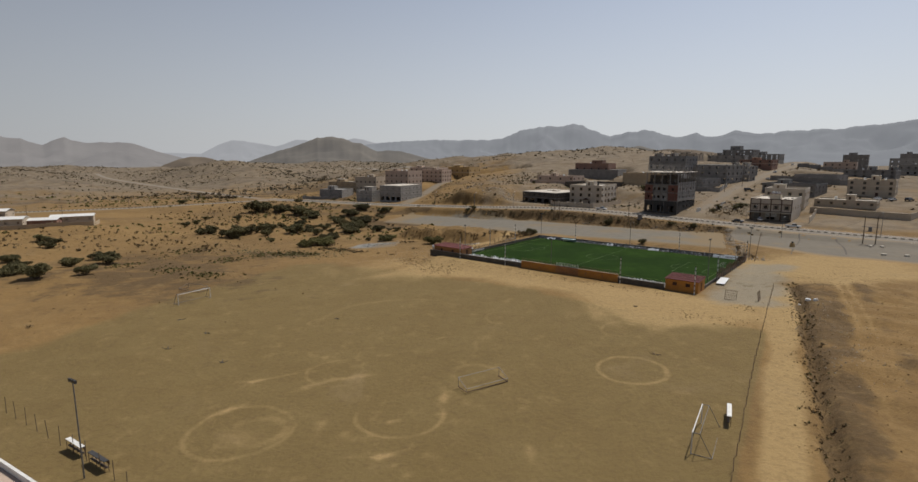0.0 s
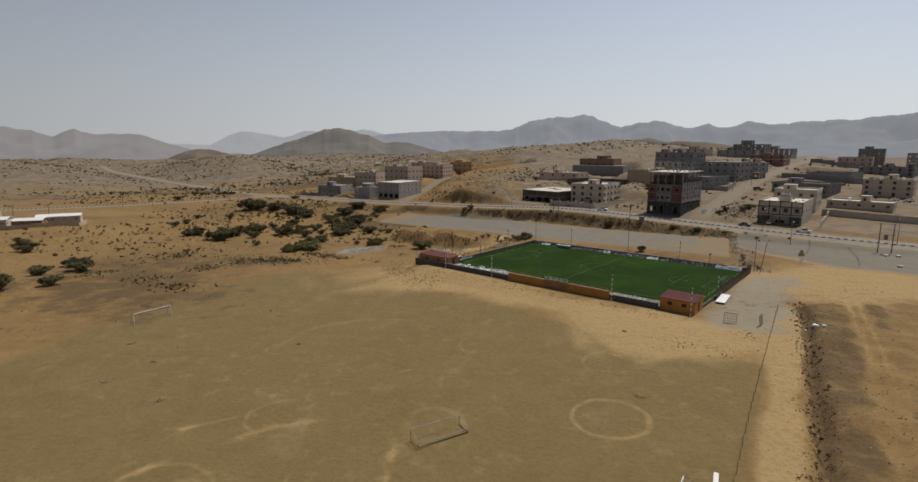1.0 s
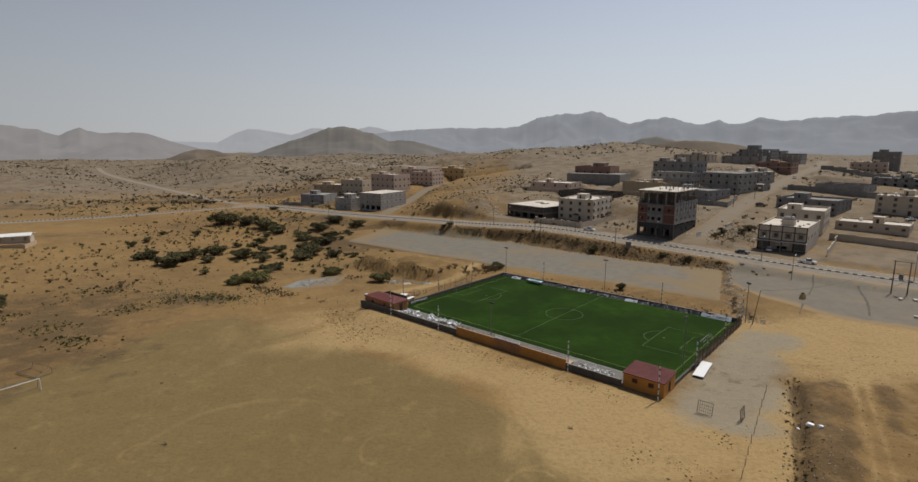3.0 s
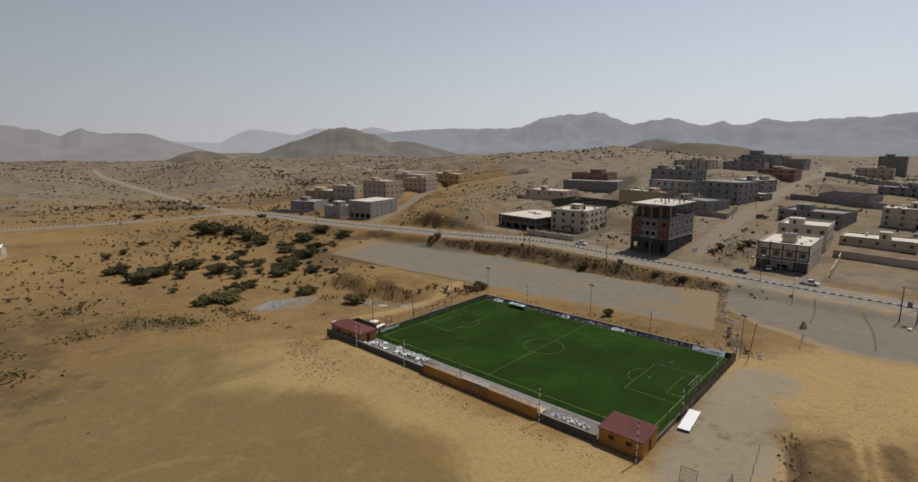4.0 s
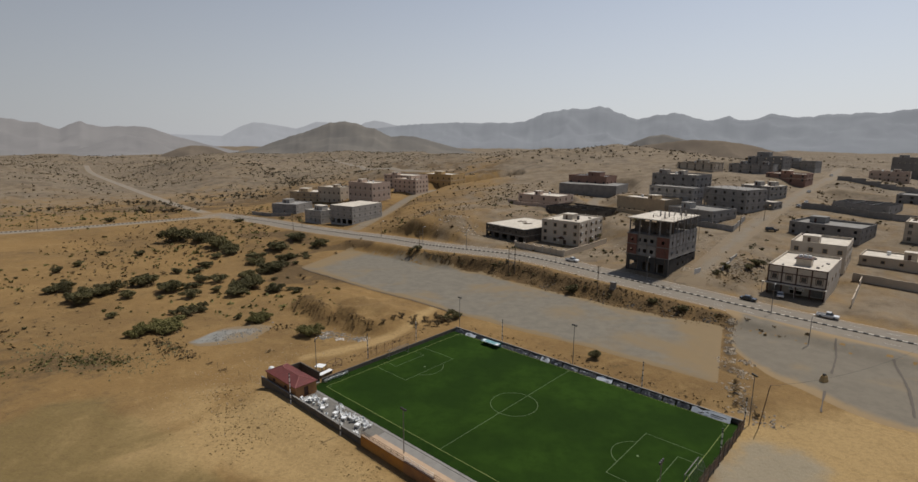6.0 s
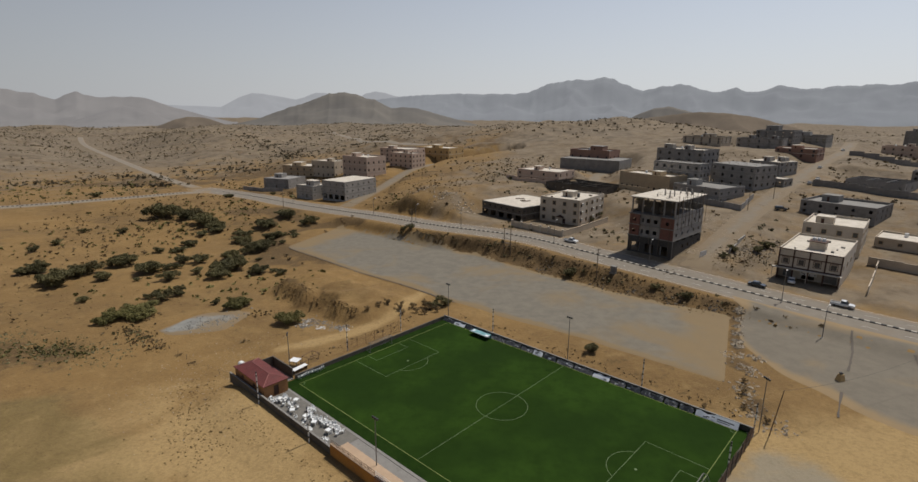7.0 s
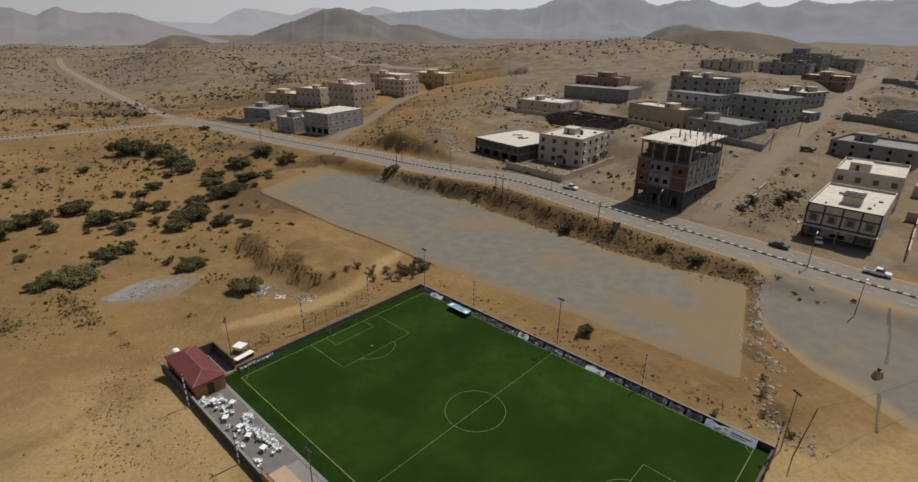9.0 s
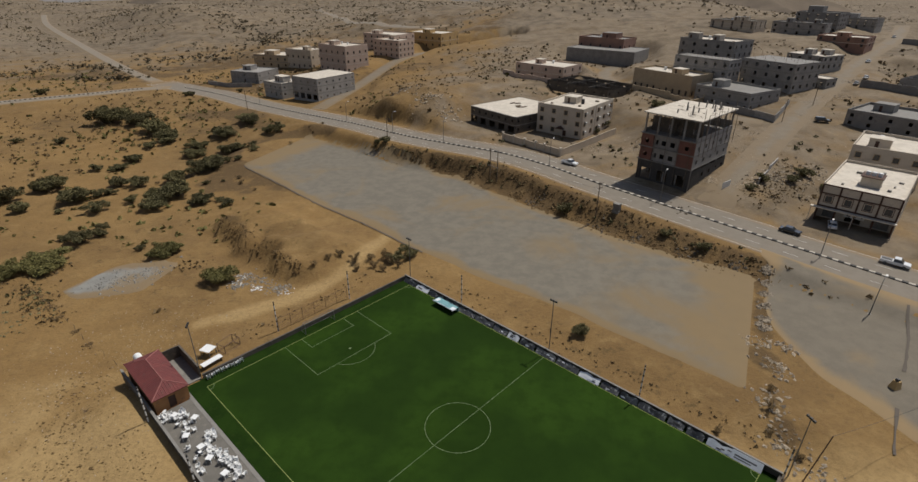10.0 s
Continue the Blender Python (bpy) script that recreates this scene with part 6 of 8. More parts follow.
for gx, gy in ((51.5, 292.0), (55.2, 288.2), (58.9, 284.4), (62.4, 280.8), (65.2, 277.9), (70.0, 273.0)):
    gp = empty("gate_pillar", pose(gx, gy, land_at(gx, gy), 0, 0, -46), "cream plaster pillar of the boundary wall", "pillar", "wall pillars")
    part("shaft", boxes((-0.3, 0.3, -0.3, 0.3, -0.8, 2.7)), M["ivory"], gp)
    part("cap", boxes((-0.4, 0.4, -0.4, 0.4, 2.7, 2.9)), M["ivory"], gp)
house(38.6, 318.5, -47, 25.6, 28.0, 10.2, "unfinished dark block shop building with a pale roof", "darkwall", 2, (7, 5), False, "roofslab", 0.0, None, 4.0, shop=True, win=(0.9, 0.9), category="building")
shop_roof = bpy.data.objects["house.001"]
for x0, y0, a in ((7.0, 15.0, 0.0), (8.2, 16.4, 0.5), (12.0, 13.0, 0.2), (13.4, 12.2, 0.9), (14.6, 13.6, 0.3)):
    bm = bmesh.new()
    for k in range(5):
        rod(bm, (x0 + 0.22 * k, y0, 6.3 + 0.12 * (k % 2)), (x0 + 0.22 * k + 1.6 * math.sin(a), y0 + 2.4 * math.cos(a), 6.34 + 0.12 * (k % 2)), 0.11, n=5)
    part("timber_stack", bm, M["wood"], shop_roof)
house(-57.1, 379.2, -30, 18.7, 26.5, 10.6, "unfinished grey block house with a pale flat roof", "block", 3, (4, 6), False, "roofslab", 0.0, None, 0.0, shop=True, win=(0.9, 0.9))
house(-75.5, 386.5, -32, 15.0, 14.0, 6.3, "small unfinished grey block building", "block", 2, (4, 3), False, "roofslab", 0.4, None, -0.4, win=(0.9, 0.9))
house(-113.5, 428.0, -15, 20.0, 20.0, 4.4, "low dark block house with a walled yard", "block_dark", 2, (3, 3), False, "block", 0.5, (3, 8, 6, 6, 2.6), -1.6, win=(0.9, 0.9))
yard_wall([(-126, 423), (-108, 412.5), (-95, 414)], 2.3, "block_dark", "dark block yard wall")

# the two-storey house with brown window frames
def framed_house(x, y, turn, base):
    w, d, g, t = 15.7, 25.5, 3.6, 8.6
    h = empty("house", pose(x, y, base, 0, 0, turn), "cream two-storey house with dark brown framing over a shaded shopfront", "house", "town houses")
    bm = bmesh.new()
    up = [(1.28 + 3.925 * k, 2.65 + 3.925 * k, 1.3, 2.7) for k in range(4)]
    facade(bm, (0, 0, g), (1, 0, 0), (0, -1, 0), w, t - g, up, 0.25)
    part("upper_wall", bm, M["ivory"], h)
    bm = bmesh.new()
    side = [(a, b, 2.0 + 1.0 + g, 2.0 + 2.2 + g) for a, b in columns(d, 4, 1.1, 1.8)]
    facade(bm, (w, 0, -2), (0, 1, 0), (1, 0, 0), d, t + 2, side, 0.25)
    facade(bm, (w, d, -2), (-1, 0, 0), (0, 1, 0), w, t + 2, [], 0.25)
    facade(bm, (0, d, -2), (0, -1, 0), (-1, 0, 0), d, t + 2, [(a, b, c, e) for a, b, c, e in side], 0.25)
    facade(bm, (0, 3.2, -2), (1, 0, 0), (0, -1, 0), w, g + 2 - 0.3, [(1.2, 3.6, 2.05, 4.6), (6.0, 9.2, 2.05, 4.6), (11.2, 14.6, 2.05, 4.6)], 0.25)
    part("wall", bm, M["ivory"], h)
    window_set(h, pose(0, 0, g), up, "plain")
    window_set(h, pose(w, 0, 0, 0, 0, 90), [(a, b, c - 2, e - 2) for a, b, c, e in side], "surround")
    window_set(h, pose(0, d, 0, 0, 0, 270), [(a, b, c - 2, e - 2) for a, b, c, e in side], "surround")
    part("shutter", boxes((1.2, 3.6, 3.3, 3.36, 0.06, 2.6)), M["steel"], h)
    part("shutter", boxes((11.2, 14.6, 3.3, 3.36, 0.06, 2.6)), M["steel"], h)
    sign = part("shop_sign", boxes((5.6, 9.8, 3.06, 3.18, 1.2, 3.0)), M["white"], h, "white shop sign with dark marks")
    random.seed(9)
    bm = bmesh.new()
    for k in range(9):
        a, c = 5.8 + 0.42 * k, random.uniform(1.4, 2.4)
        box(bm, a, a + 0.26, 3.045, 3.055, c, c + random.uniform(0.15, 0.45))
    part("sign_mark", bm, M["black"], sign)
    # brown frames between and round the windows
    for k in range(5):
        x0 = min(w - 0.36, max(0.0, 3.925 * k - 0.18))
        part("brown_band", boxes((x0, x0 + 0.36, -0.16, 0.0, g, t + 0.52)), M["brown"], h)
    for z0 in (g, g + 3.15, t + 0.25):
        part("brown_band", boxes((0.2, w - 0.2, -0.11, 0.0, z0, z0 + 0.3)), M["brown"], h)
    for a, b, c, e in up:
        part("brown_surround", boxes((a - 0.32, a - 0.18, -0.08, 0, g + c - 0.32, g + e + 0.32), (b + 0.18, b + 0.32, -0.08, 0, g + c - 0.32, g + e + 0.32), (a - 0.18, b + 0.18, -0.08, 0, g + c - 0.32, g + c - 0.18), (a - 0.18, b + 0.18, -0.08, 0, g + e + 0.18, g + e + 0.32)), M["brown"], h)
    part("canopy", boxes((0.0, w, 0.02, 3.2, g - 0.3, g - 0.02)), M["concrete"], h)
    ledge = part("ledge", boxes((-1.1, w + 0.3, -1.3, -0.17, g - 0.3, g - 0.06)), M["roofslab"], h, "pale concrete ledge over the shopfront")
    for x0 in (-0.9, w * 0.5, w + 0.05):
        part("prop", boxes((x0 - 0.07, x0 + 0.07, -1.2, -1.06, -1.0, g - 0.3)), M["ivory"], ledge)
    for x0, y0, a, b, c in ((3.0, 3.4, 0.5, 0.4, 0.4), (11.8, 5.2, 0.8, 0.5, 0.5), (13.0, 14.0, 1.0, 0.7, 0.35), (4.0, 16.0, 1.2, 0.5, 0.5), (9.0, 19.0, 0.7, 0.7, 0.6), (12.5, 9.5, 0.4, 0.9, 0.3)):
        part("roof_box", boxes((x0, x0 + a, y0, y0 + b, t + 0.02, t + c)), M["concrete"], h)
    for k in range(5):
        x0 = 0.25 + (w - 0.5) * k / 4
        part("column", boxes((x0 - 0.2, x0 + 0.2, 0.05, 0.45, -1.2, g - 0.3)), M["brown"], h)
    part("roof", boxes((0.24, w - 0.24, 0.24, d - 0.24, t - 0.2, t + 0.02)), M["roofslab"], h)
    part("parapet", boxes((0, w, 0, 0.22, t, t + 0.5), (0, w, d - 0.22, d, t, t + 0.7), (0, 0.22, 0.22, d - 0.22, t, t + 0.7), (w - 0.22, w, 0.22, d - 0.22, t, t + 0.7)), M["ivory"], h)
    tw = part("stair_tower", boxes((6.2, 10.2, 6.0, 10.0, t + 0.02, t + 2.3)), M["ivory"], h)
    part("tower_roof", boxes((5.9, 10.5, 5.7, 10.3, t + 2.3, t + 2.5)), M["brown"], tw)
    for k in range(3):
        bm = bmesh.new()
        rod(bm, (7.0 + 1.2 * k, 8, t + 2.5), (7.0 + 1.2 * k, 8, t + 3.3), 0.5, n=10)
        part("roof_tank", bm, M["plastic"], h, "white roof tank")
    part("floor_slab", boxes((0.26, w - 0.26, 0.26, d - 0.26, g - 0.01, g + 0.2)), M["block_dark"], h)
    return h


framed_house(127.2, 228.6, -40, 3.6)
house(147.2, 253.0, -38.5, 16.4, 20.5, 14.9, "tall ivory house with a white parapet and stair tower", "ivory", 3, (4, 4), True, "roofslab", 0.9, (3.0, 3.0, 5.0, 4.5, 2.6), 4.6, style="surround", tanks=1)
yard_wall([(143.5, 213.5), (161.5, 236.0)], 2.6, "cream", "tall cream plaster wall beside the framed house")
yard_wall([(159, 237), (184, 212.5), (215, 236)], 2.6, "cream", "cream plaster boundary wall round an empty plot")
house(172.5, 254.5, -43, 24.0, 14.0, 10.0, "cream single-storey villa with a roof tower and boundary wall", "cream", 2, (5, 3), True, "roofslab", 0.6, (12, 3, 3.6, 3.6, 2.8), 4.6, style="surround", tanks=2, win=(1.1, 1.0))
house(208.0, 282.0, -43, 20, 18, 18.0, "cream three-storey house with white roof tanks", "cream", 3, (4, 4), True, "roofslab", 0.7, None, None, tanks=3)
house(171.0, 297.0, -50, 26.0, 20.0, 15.4, "unfinished dark block house with two stair towers", "block_dark", 2, (5, 4), False, "concrete", 0.9, (4.5, 9, 6, 5, 2.6), None, win=(1.1, 1.2))
house(228.0, 300.0, -45, 16.0, 14.0, 13.5, "low unfinished block walls without a roof", "block_dark", 1, (3, 3), False, open_roof=True, parapet=0)
house(219.0, 345.0, -52, 24.0, 20.0, 19.5, "roofless dark block shell of a house", "block_dark", 1, (4, 3), False, open_roof=True, parapet=0)
house(262.5, 361.0, -48, 28.0, 18.0, 21.5, "unfinished dark grey block house", "block_dark", 2, (6, 4), False, "concrete", 0.6, None, None, starter=False)
yard_wall([(292, 457), (318, 436), (352, 416)], 3.2, "block_dark", "long dark wall below the ochre house")
yard_wall([(204, 346), (223, 324), (252, 303)], 3.0, "block_dark", "long dark block boundary wall")
house(352.0, 424.0, -46, 30.0, 20.0, 24.5, "long unfinished grey block house", "block", 2, (7, 4), False, "concrete", 0.6, None, None)
house(392.0, 440.0, -40, 34.0, 20.0, 26.0, "long grey block building on the slope", "block", 2, (8, 4), False, "concrete", 0.7, None, None)

# up the slope behind the frame
house(58.9, 394.0, -37.4, 28.6, 18.2, 16.6, "pale pinkish two-storey house behind a low wall", "pinkish", 2, (4, 3), True, "roofslab", 0.6, (8, 6, 4, 4, 2.2), None, tanks=2)
yard_wall([(52.0, 386.0), (74.0, 361.5)], 2.4, "pinkish", "pinkish plaster boundary wall")
house(72.5, 360.0, -47, 34.0, 22.0, 14.0, "dark roofless walls of a house under construction", "darkwall", 1, (7, 4), False, open_roof=True, parapet=0, win=(1.0, 0.9))
house(112.0, 361.0, -52, 30.0, 15.0, 19.2, "tan single-storey villa with a stepped parapet", "tan", 1, (9, 5), True, "roofslab", 0.9, (17, 4, 5, 5, 2.2), None, tanks=2, win=(1.1, 2.0), style="surround")
yard_wall([(102.5, 353.5), (126.0, 322.0), (141, 336)], 2.5, "tan", "tan plaster boundary wall with coping")
house(131.0, 333.0, -55, 24.0, 20.0, 17.0, "unfinished grey block house with stepped roofs", "block", 2, (4, 4), False, "concrete", 0.8, (3, 6, 5, 5, 2.6), None, win=(1.0, 1.1))
yard_wall([(137.5, 322), (147.5, 297.5), (163, 320)], 2.4, "block_dark", "dark block boundary wall beside the crossing")
house(137.5, 383.5, -48, 27.0, 18.0, 30.5, "tall unfinished grey house with a pale roof edge", "block_dark", 4, (5, 4), False, "roofslab", 0.8, None, None)
house(130.0, 363.0, -50, 26.0, 10.0, 25.5, "unfinished grey block house", "block_dark", 3, (6, 3), False, "concrete", 0.3, None, None, starter=True)
house(157.5, 356.0, -58, 24.0, 18.0, 25.6, "unfinished grey block house with steel bars standing on its roof", "block", 3, (5, 4), False, "concrete", 0.0, None, None, starter=True)
house(192.0, 388.0, -60, 18.0, 16.0, 24.5, "unfinished block house with a pale flat roof", "block", 2, (4, 4), False, "roofslab", 0.0, None, None)
house(89.3, 431.0, -32, 40.0, 25.0, 20.6, "long dark walls round a rust-red house", "block_dark", 1, (0, 0), False, "concrete", 0.3, None, None, door=False)
house(98.0, 446.3, -38, 29.0, 16.0, 25.0, "rust-red two-storey house with a roof tower", "rust", 2, (5, 3), True, "concrete", 0.7, (13, 4, 9, 8, 3.0), None, tanks=1)
house(-92.0, 466.0, -24, 22.0, 16.0, 13.0, "cream two-storey house with small windows beside others", "cream", 2, (5, 3), True, "roofslab", 0.8, None, None, tanks=1)
house(-34.0, 474.0, -30, 22.0, 16.0, 19.0, "pale rose three-storey house on the slope", "pinkish", 3, (5, 4), True, "roofslab", 0.8, None, None, tanks=1)
house(184.0, 350.0, -57, 8.0, 8.0, 18.6, "small grey block outbuilding with a pale roof", "block", 1, (3, 2), False, "roofslab", 0.3, None, None)
house(-18.0, 512.0, -30, 32.0, 22.0, 20.8, "ochre two-storey house on the rise", "ochre", 2, (6, 3), True, "roofslab", 0.7, (12, 5, 7, 6, 2.4), None)
house(-62.0, 444.0, -35, 25.0, 18.0, 18.8, "pinkish three-storey house with small windows", "pinkish", 3, (5, 4), True, "roofslab", 0.8, (4, 5, 5, 5, 2.4), None, tanks=2)
house(-46.0, 498.0, -26, 30.0, 20.0, 20.6, "grey-white three-storey house with stepped roof", "pinkish", 3, (6, 3), True, "roofslab", 0.7, (4, 5, 6, 5, 2.2), None)
house(-117.0, 472.0, -14, 38.0, 20.0, 8.6, "long tan unfinished house with stepped roofs", "tan", 2, (7, 3), False, "roofslab", 0.7, (6, 4, 8, 7, 2.6), None)
house(251.0, 506.0, -45, 26.0, 20.0, 37.0, "large dark unfinished building in the upper town", "block_dark", 4, (5, 4), False, "concrete", 0.7, (5, 5, 9, 8, 4.0), None)
house(229.0, 489.0, -42, 31.0, 12.0, 32.0, "long dark block wall of an unfinished building", "block_dark", 2, (5, 2), False, "concrete", 0.5, None, None)
house(284.0, 520.0, -45, 26.0, 18.0, 33.0, "grey apartment block in the upper town", "block", 3, (6, 4), False, "concrete", 0.7, (5, 5, 8, 6, 3), None)
house(231.0, 437.0, -44, 24.0, 18.0, 28.0, "red-brown two-storey house beside the town road", "rust", 2, (4, 3), True, "roofslab", 0.7, (8, 5, 6, 5, 2.3), None)
house(188.0, 486.0, -45, 28.0, 18.0, 32.8, "whitish three-storey house in the upper town", "cream", 3, (5, 3), True, "concrete", 0.7, None, None)
house(410.0, 505.0, -40, 40.0, 20.0, 29.0, "long grey unfinished row of houses", "block", 3, (8, 4), False, "concrete", 0.7, None, None)
house(352.0, 512.0, -40, 26.0, 16.0, 25.5, "pinkish house above a long dark wall", "pinkish", 2, (5, 4), True, "roofslab", 0.7, None, None)
house(452.0, 625.0, -40, 24.0, 20.0, 33.0, "grey unfinished house in the upper town", "block_dark", 3, (6, 4), False, "concrete", 0.7, (5, 5, 8, 8, 3), None)
house(490.0, 590.0, -40, 34.0, 22.0, 34.0, "grey unfinished house in the upper town", "block_dark", 3, (6, 4), False, "concrete", 0.7, None, None)

# long low sheds across the plain
def shed(x, y, turn, w, d, high, walls, label):
    b = land_at(x, y)
    s = empty("shed", pose(x, y, b, 0, 0, turn), label, "shed", "long sheds")
    bm = bmesh.new()
    for p, dx, n, length in (((0, 0), (1, 0), (0, -1), w), ((w, 0), (0, 1), (1, 0), d), ((w, d), (-1, 0), (0, 1), w), ((0, d), (0, -1), (-1, 0), d)):
        facade(bm, (*p, -1.2), (*dx, 0), (*n, 0), length, high + 1.2, [(a, c, 2.6, 3.4) for a, c in columns(length, int(length / 4), 0.9, 1.2)], 0.2)
    part("wall", bm, M[walls], s)
    bm = bmesh.new()
    v = [bm.verts.new(c) for c in ((-0.5, -0.5, high), (w + 0.5, -0.5, high), (w + 0.5, d / 2, high + 0.9), (-0.5, d / 2, high + 0.9), (w + 0.5, d + 0.5, high), (-0.5, d + 0.5, high))]
    u = [bm.verts.new(c.co - Vector((0, 0, 0.12))) for c in v]
    for f in ((0, 1, 2, 3), (3, 2, 4, 5)):
        bm.faces.new([v[i] for i in f])
        bm.faces.new([u[i] for i in f[::-1]])
    for a, c in ((0, 1), (1, 2), (2, 4), (4, 5), (5, 3), (3, 0)):
        bm.faces.new((u[a], u[c], v[c], v[a]))
    part("roof", bm, M["white"], s, "white sheet roof")


shed(-196, 250, 30, 17, 8, 3.2, "cream", "long cream shed with a white sheet roof")
shed(-203.5, 240, 20, 15, 7, 3.0, "rust", "pinkish shed with a white sheet roof")
shed(-213, 228.5, 25, 17, 9, 3.6, "cream", "white-roofed shed behind a low wall")
shed(-246, 246, 20, 26, 10, 3.8, "cream", "long cream shed with a white roof")
yard_wall([(-236, 214), (-204, 229), (-172, 245), (-178, 258)], 1.6, "tan", "low tan wall in front of the sheds")

# ---- the painted kerb along the road's middle ----
def painted_kerb(line, length, label, parts_from, parts_to):
    k = empty("kerb", pose(0, 0, 0), label, "kerb", kind="structure")
    block = boxes((0, 1.08, -0.34, 0.34, -0.15, 0.24))
    meshes = []
    for mm in ("kerb_black", "kerb_white"):
        meshes.append(part("kerb_block", block.copy(), M[mm], k).data)
    for ob in list(k.children):
        bpy.data.objects.remove(ob)
    block.free()
    pts = even(line, int(length / 1.1) + 1)
    rest = [bmesh.new(), bmesh.new()]
    zs = land(pts[:, 0], pts[:, 1]) + 0.07
    for i in range(len(pts) - 1):
        a, b = pts[i], pts[i + 1]
        m = pose(a[0], a[1], zs[i], 0, 0, math.degrees(math.atan2(b[1] - a[1], b[0] - a[0])))
        if parts_from <= i < parts_to:
            shared("kerb_block", meshes[i % 2], k, m)
        else:
            box(rest[i % 2], 0, 1.08, -0.34, 0.34, -0.15, 0.24, m)
    for bm, mm in zip(rest, ("kerb_black", "kerb_white")):
        if len(bm.verts):
            part("kerb_blocks", bm, M[mm], k)["kind"] = "stuff"
        else:
            bm.free()
    return k


def line_length(line):
    return float(np.sum(np.linalg.norm(np.diff(np.array(line)[:, :2], axis=0), axis=1)))


kerb_line = smooth_line(ROAD[2:16] + [(-135, 412, -2.6)], 4)
painted_kerb(kerb_line, line_length(kerb_line), "black and white painted kerb blocks along the road", 30, 325)
left_kerb = offset(smooth_line(ROAD_LEFT[1:], 4), 1.5)
painted_kerb(left_kerb, line_length(left_kerb), "black and white painted kerb blocks of the branching road", 0, 0)


def road_line_mark(line, d, dash, gap, label):
    pts = even(offset(line, d), int(line_length(line)) + 1)
    zs = land(pts[:, 0], pts[:, 1]) + 0.078
    off = offset(pts, 0.08)
    bm = bmesh.new()
    for i in range(len(pts) - 1):
        if (i % (dash + gap)) >= dash:
            continue
        q = [(*pts[i][:2], zs[i]), (*off[i][:2], zs[i]), (*off[i + 1][:2], zs[i + 1]), (*pts[i + 1][:2], zs[i + 1])]
        bm.faces.new([bm.verts.new(v) for v in q])
    bmesh.ops.recalc_face_normals(bm, faces=bm.faces)
    tagged(place("road_marking", bm, M["white"]), label, "road marking", kind="structure")


mark_line = smooth_line(ROAD[2:17], 4)
for sgn in (1, -1):
    road_line_mark(mark_line, sgn * 4.4, 3, 5, "worn white dashed lane line on asphalt")
    road_line_mark(mark_line, sgn * 7.9, 400, 0, "worn white edge line on asphalt")


# ---- poles, lamps and wires ----
def street_lamp(x, y, turn, high=8.5):
    p = empty("street_lamp", pose(x, y, land_at(x, y), 0, 0, turn), "grey steel street lamp with a curved arm", "street lamp", "street lamps")
    bm = bmesh.new()
    rod(bm, (0, 0, -0.3), (0, 0, high - 0.6), 0.10, 0.07, n=8)
    part("pole", bm, M["steel"], p)
    bm = bmesh.new()
    rod(bm, (0, 0, high - 0.6), (0.5, 0, high - 0.1), 0.06, 0.05)
    rod(bm, (0.5, 0, high - 0.1), (1.5, 0, high), 0.05, 0.045)
    part("arm", bm, M["steel"], p)
    part("lamp_head", boxes((1.3, 2.1, -0.16, 0.16, high - 0.06, high + 0.1)), M["white"], p, "pale lamp head")
    part("base_plate", boxes((-0.25, 0.25, -0.25, 0.25, -0.1, 0.12)), M["concrete"], p)


street_lamp(92.3, 236.4, 60)
street_lamp(118.6, 208.6, 55)
street_lamp(30.0, 289.5, 60)
street_lamp(9.0, 303.5, 60)
street_lamp(-15.0, 326.0, 60)
street_lamp(-70.5, 366.5, 60)
street_lamp(65.5, 262.5, 60)
street_lamp(118.0, 189.8, 45, 7.6)
street_lamp(150.0, 184.5, 55)


def wood_pole(x, y, turn, high, label="wooden power pole with crossarms and insulators", lean=0.0, arms=2):
    p = empty("power_pole", pose(x, y, land_at(x, y), 0, 0, turn) @ pose(0, 0, 0, lean), label, "power pole", "power poles")
    bm = bmesh.new()
    rod(bm, (0, 0, -0.8), (0, 0, high), 0.15, 0.10, n=8)
    part("pole", bm, M["wood"], p)
    for k in range(arms):
        z = high - 0.4 - 1.1 * k
        arm = part("crossarm", boxes((-1.0, 1.0, -0.17, -0.09, z, z + 0.12)), M["wood"], p)
        for x0 in (-0.9, 0.0, 0.9):
            bm = bmesh.new()
            rod(bm, (x0, -0.13, z + 0.12), (x0, -0.13, z + 0.36), 0.05, n=6)
            part("insulator", bm, M["steel"], arm)


wood_pole(74.7, 229.8, 40, 9.5)
wood_pole(8.5, 298.4 - 3.5, 30, 8.0)
wood_pole(-70.5, 352.0, 30, 9.0)
wood_pole(150.5, 298, 30, 8.0, arms=1)
wood_pole(171.0, 318, 30, 8.0, arms=1)
wood_pole(-222, 352, 20, 9.0)
wood_pole(-196, 258, 20, 8.5)
wood_pole(-212, 256, 20, 8.5)
wood_pole(-176, 386, 20, 9.0)


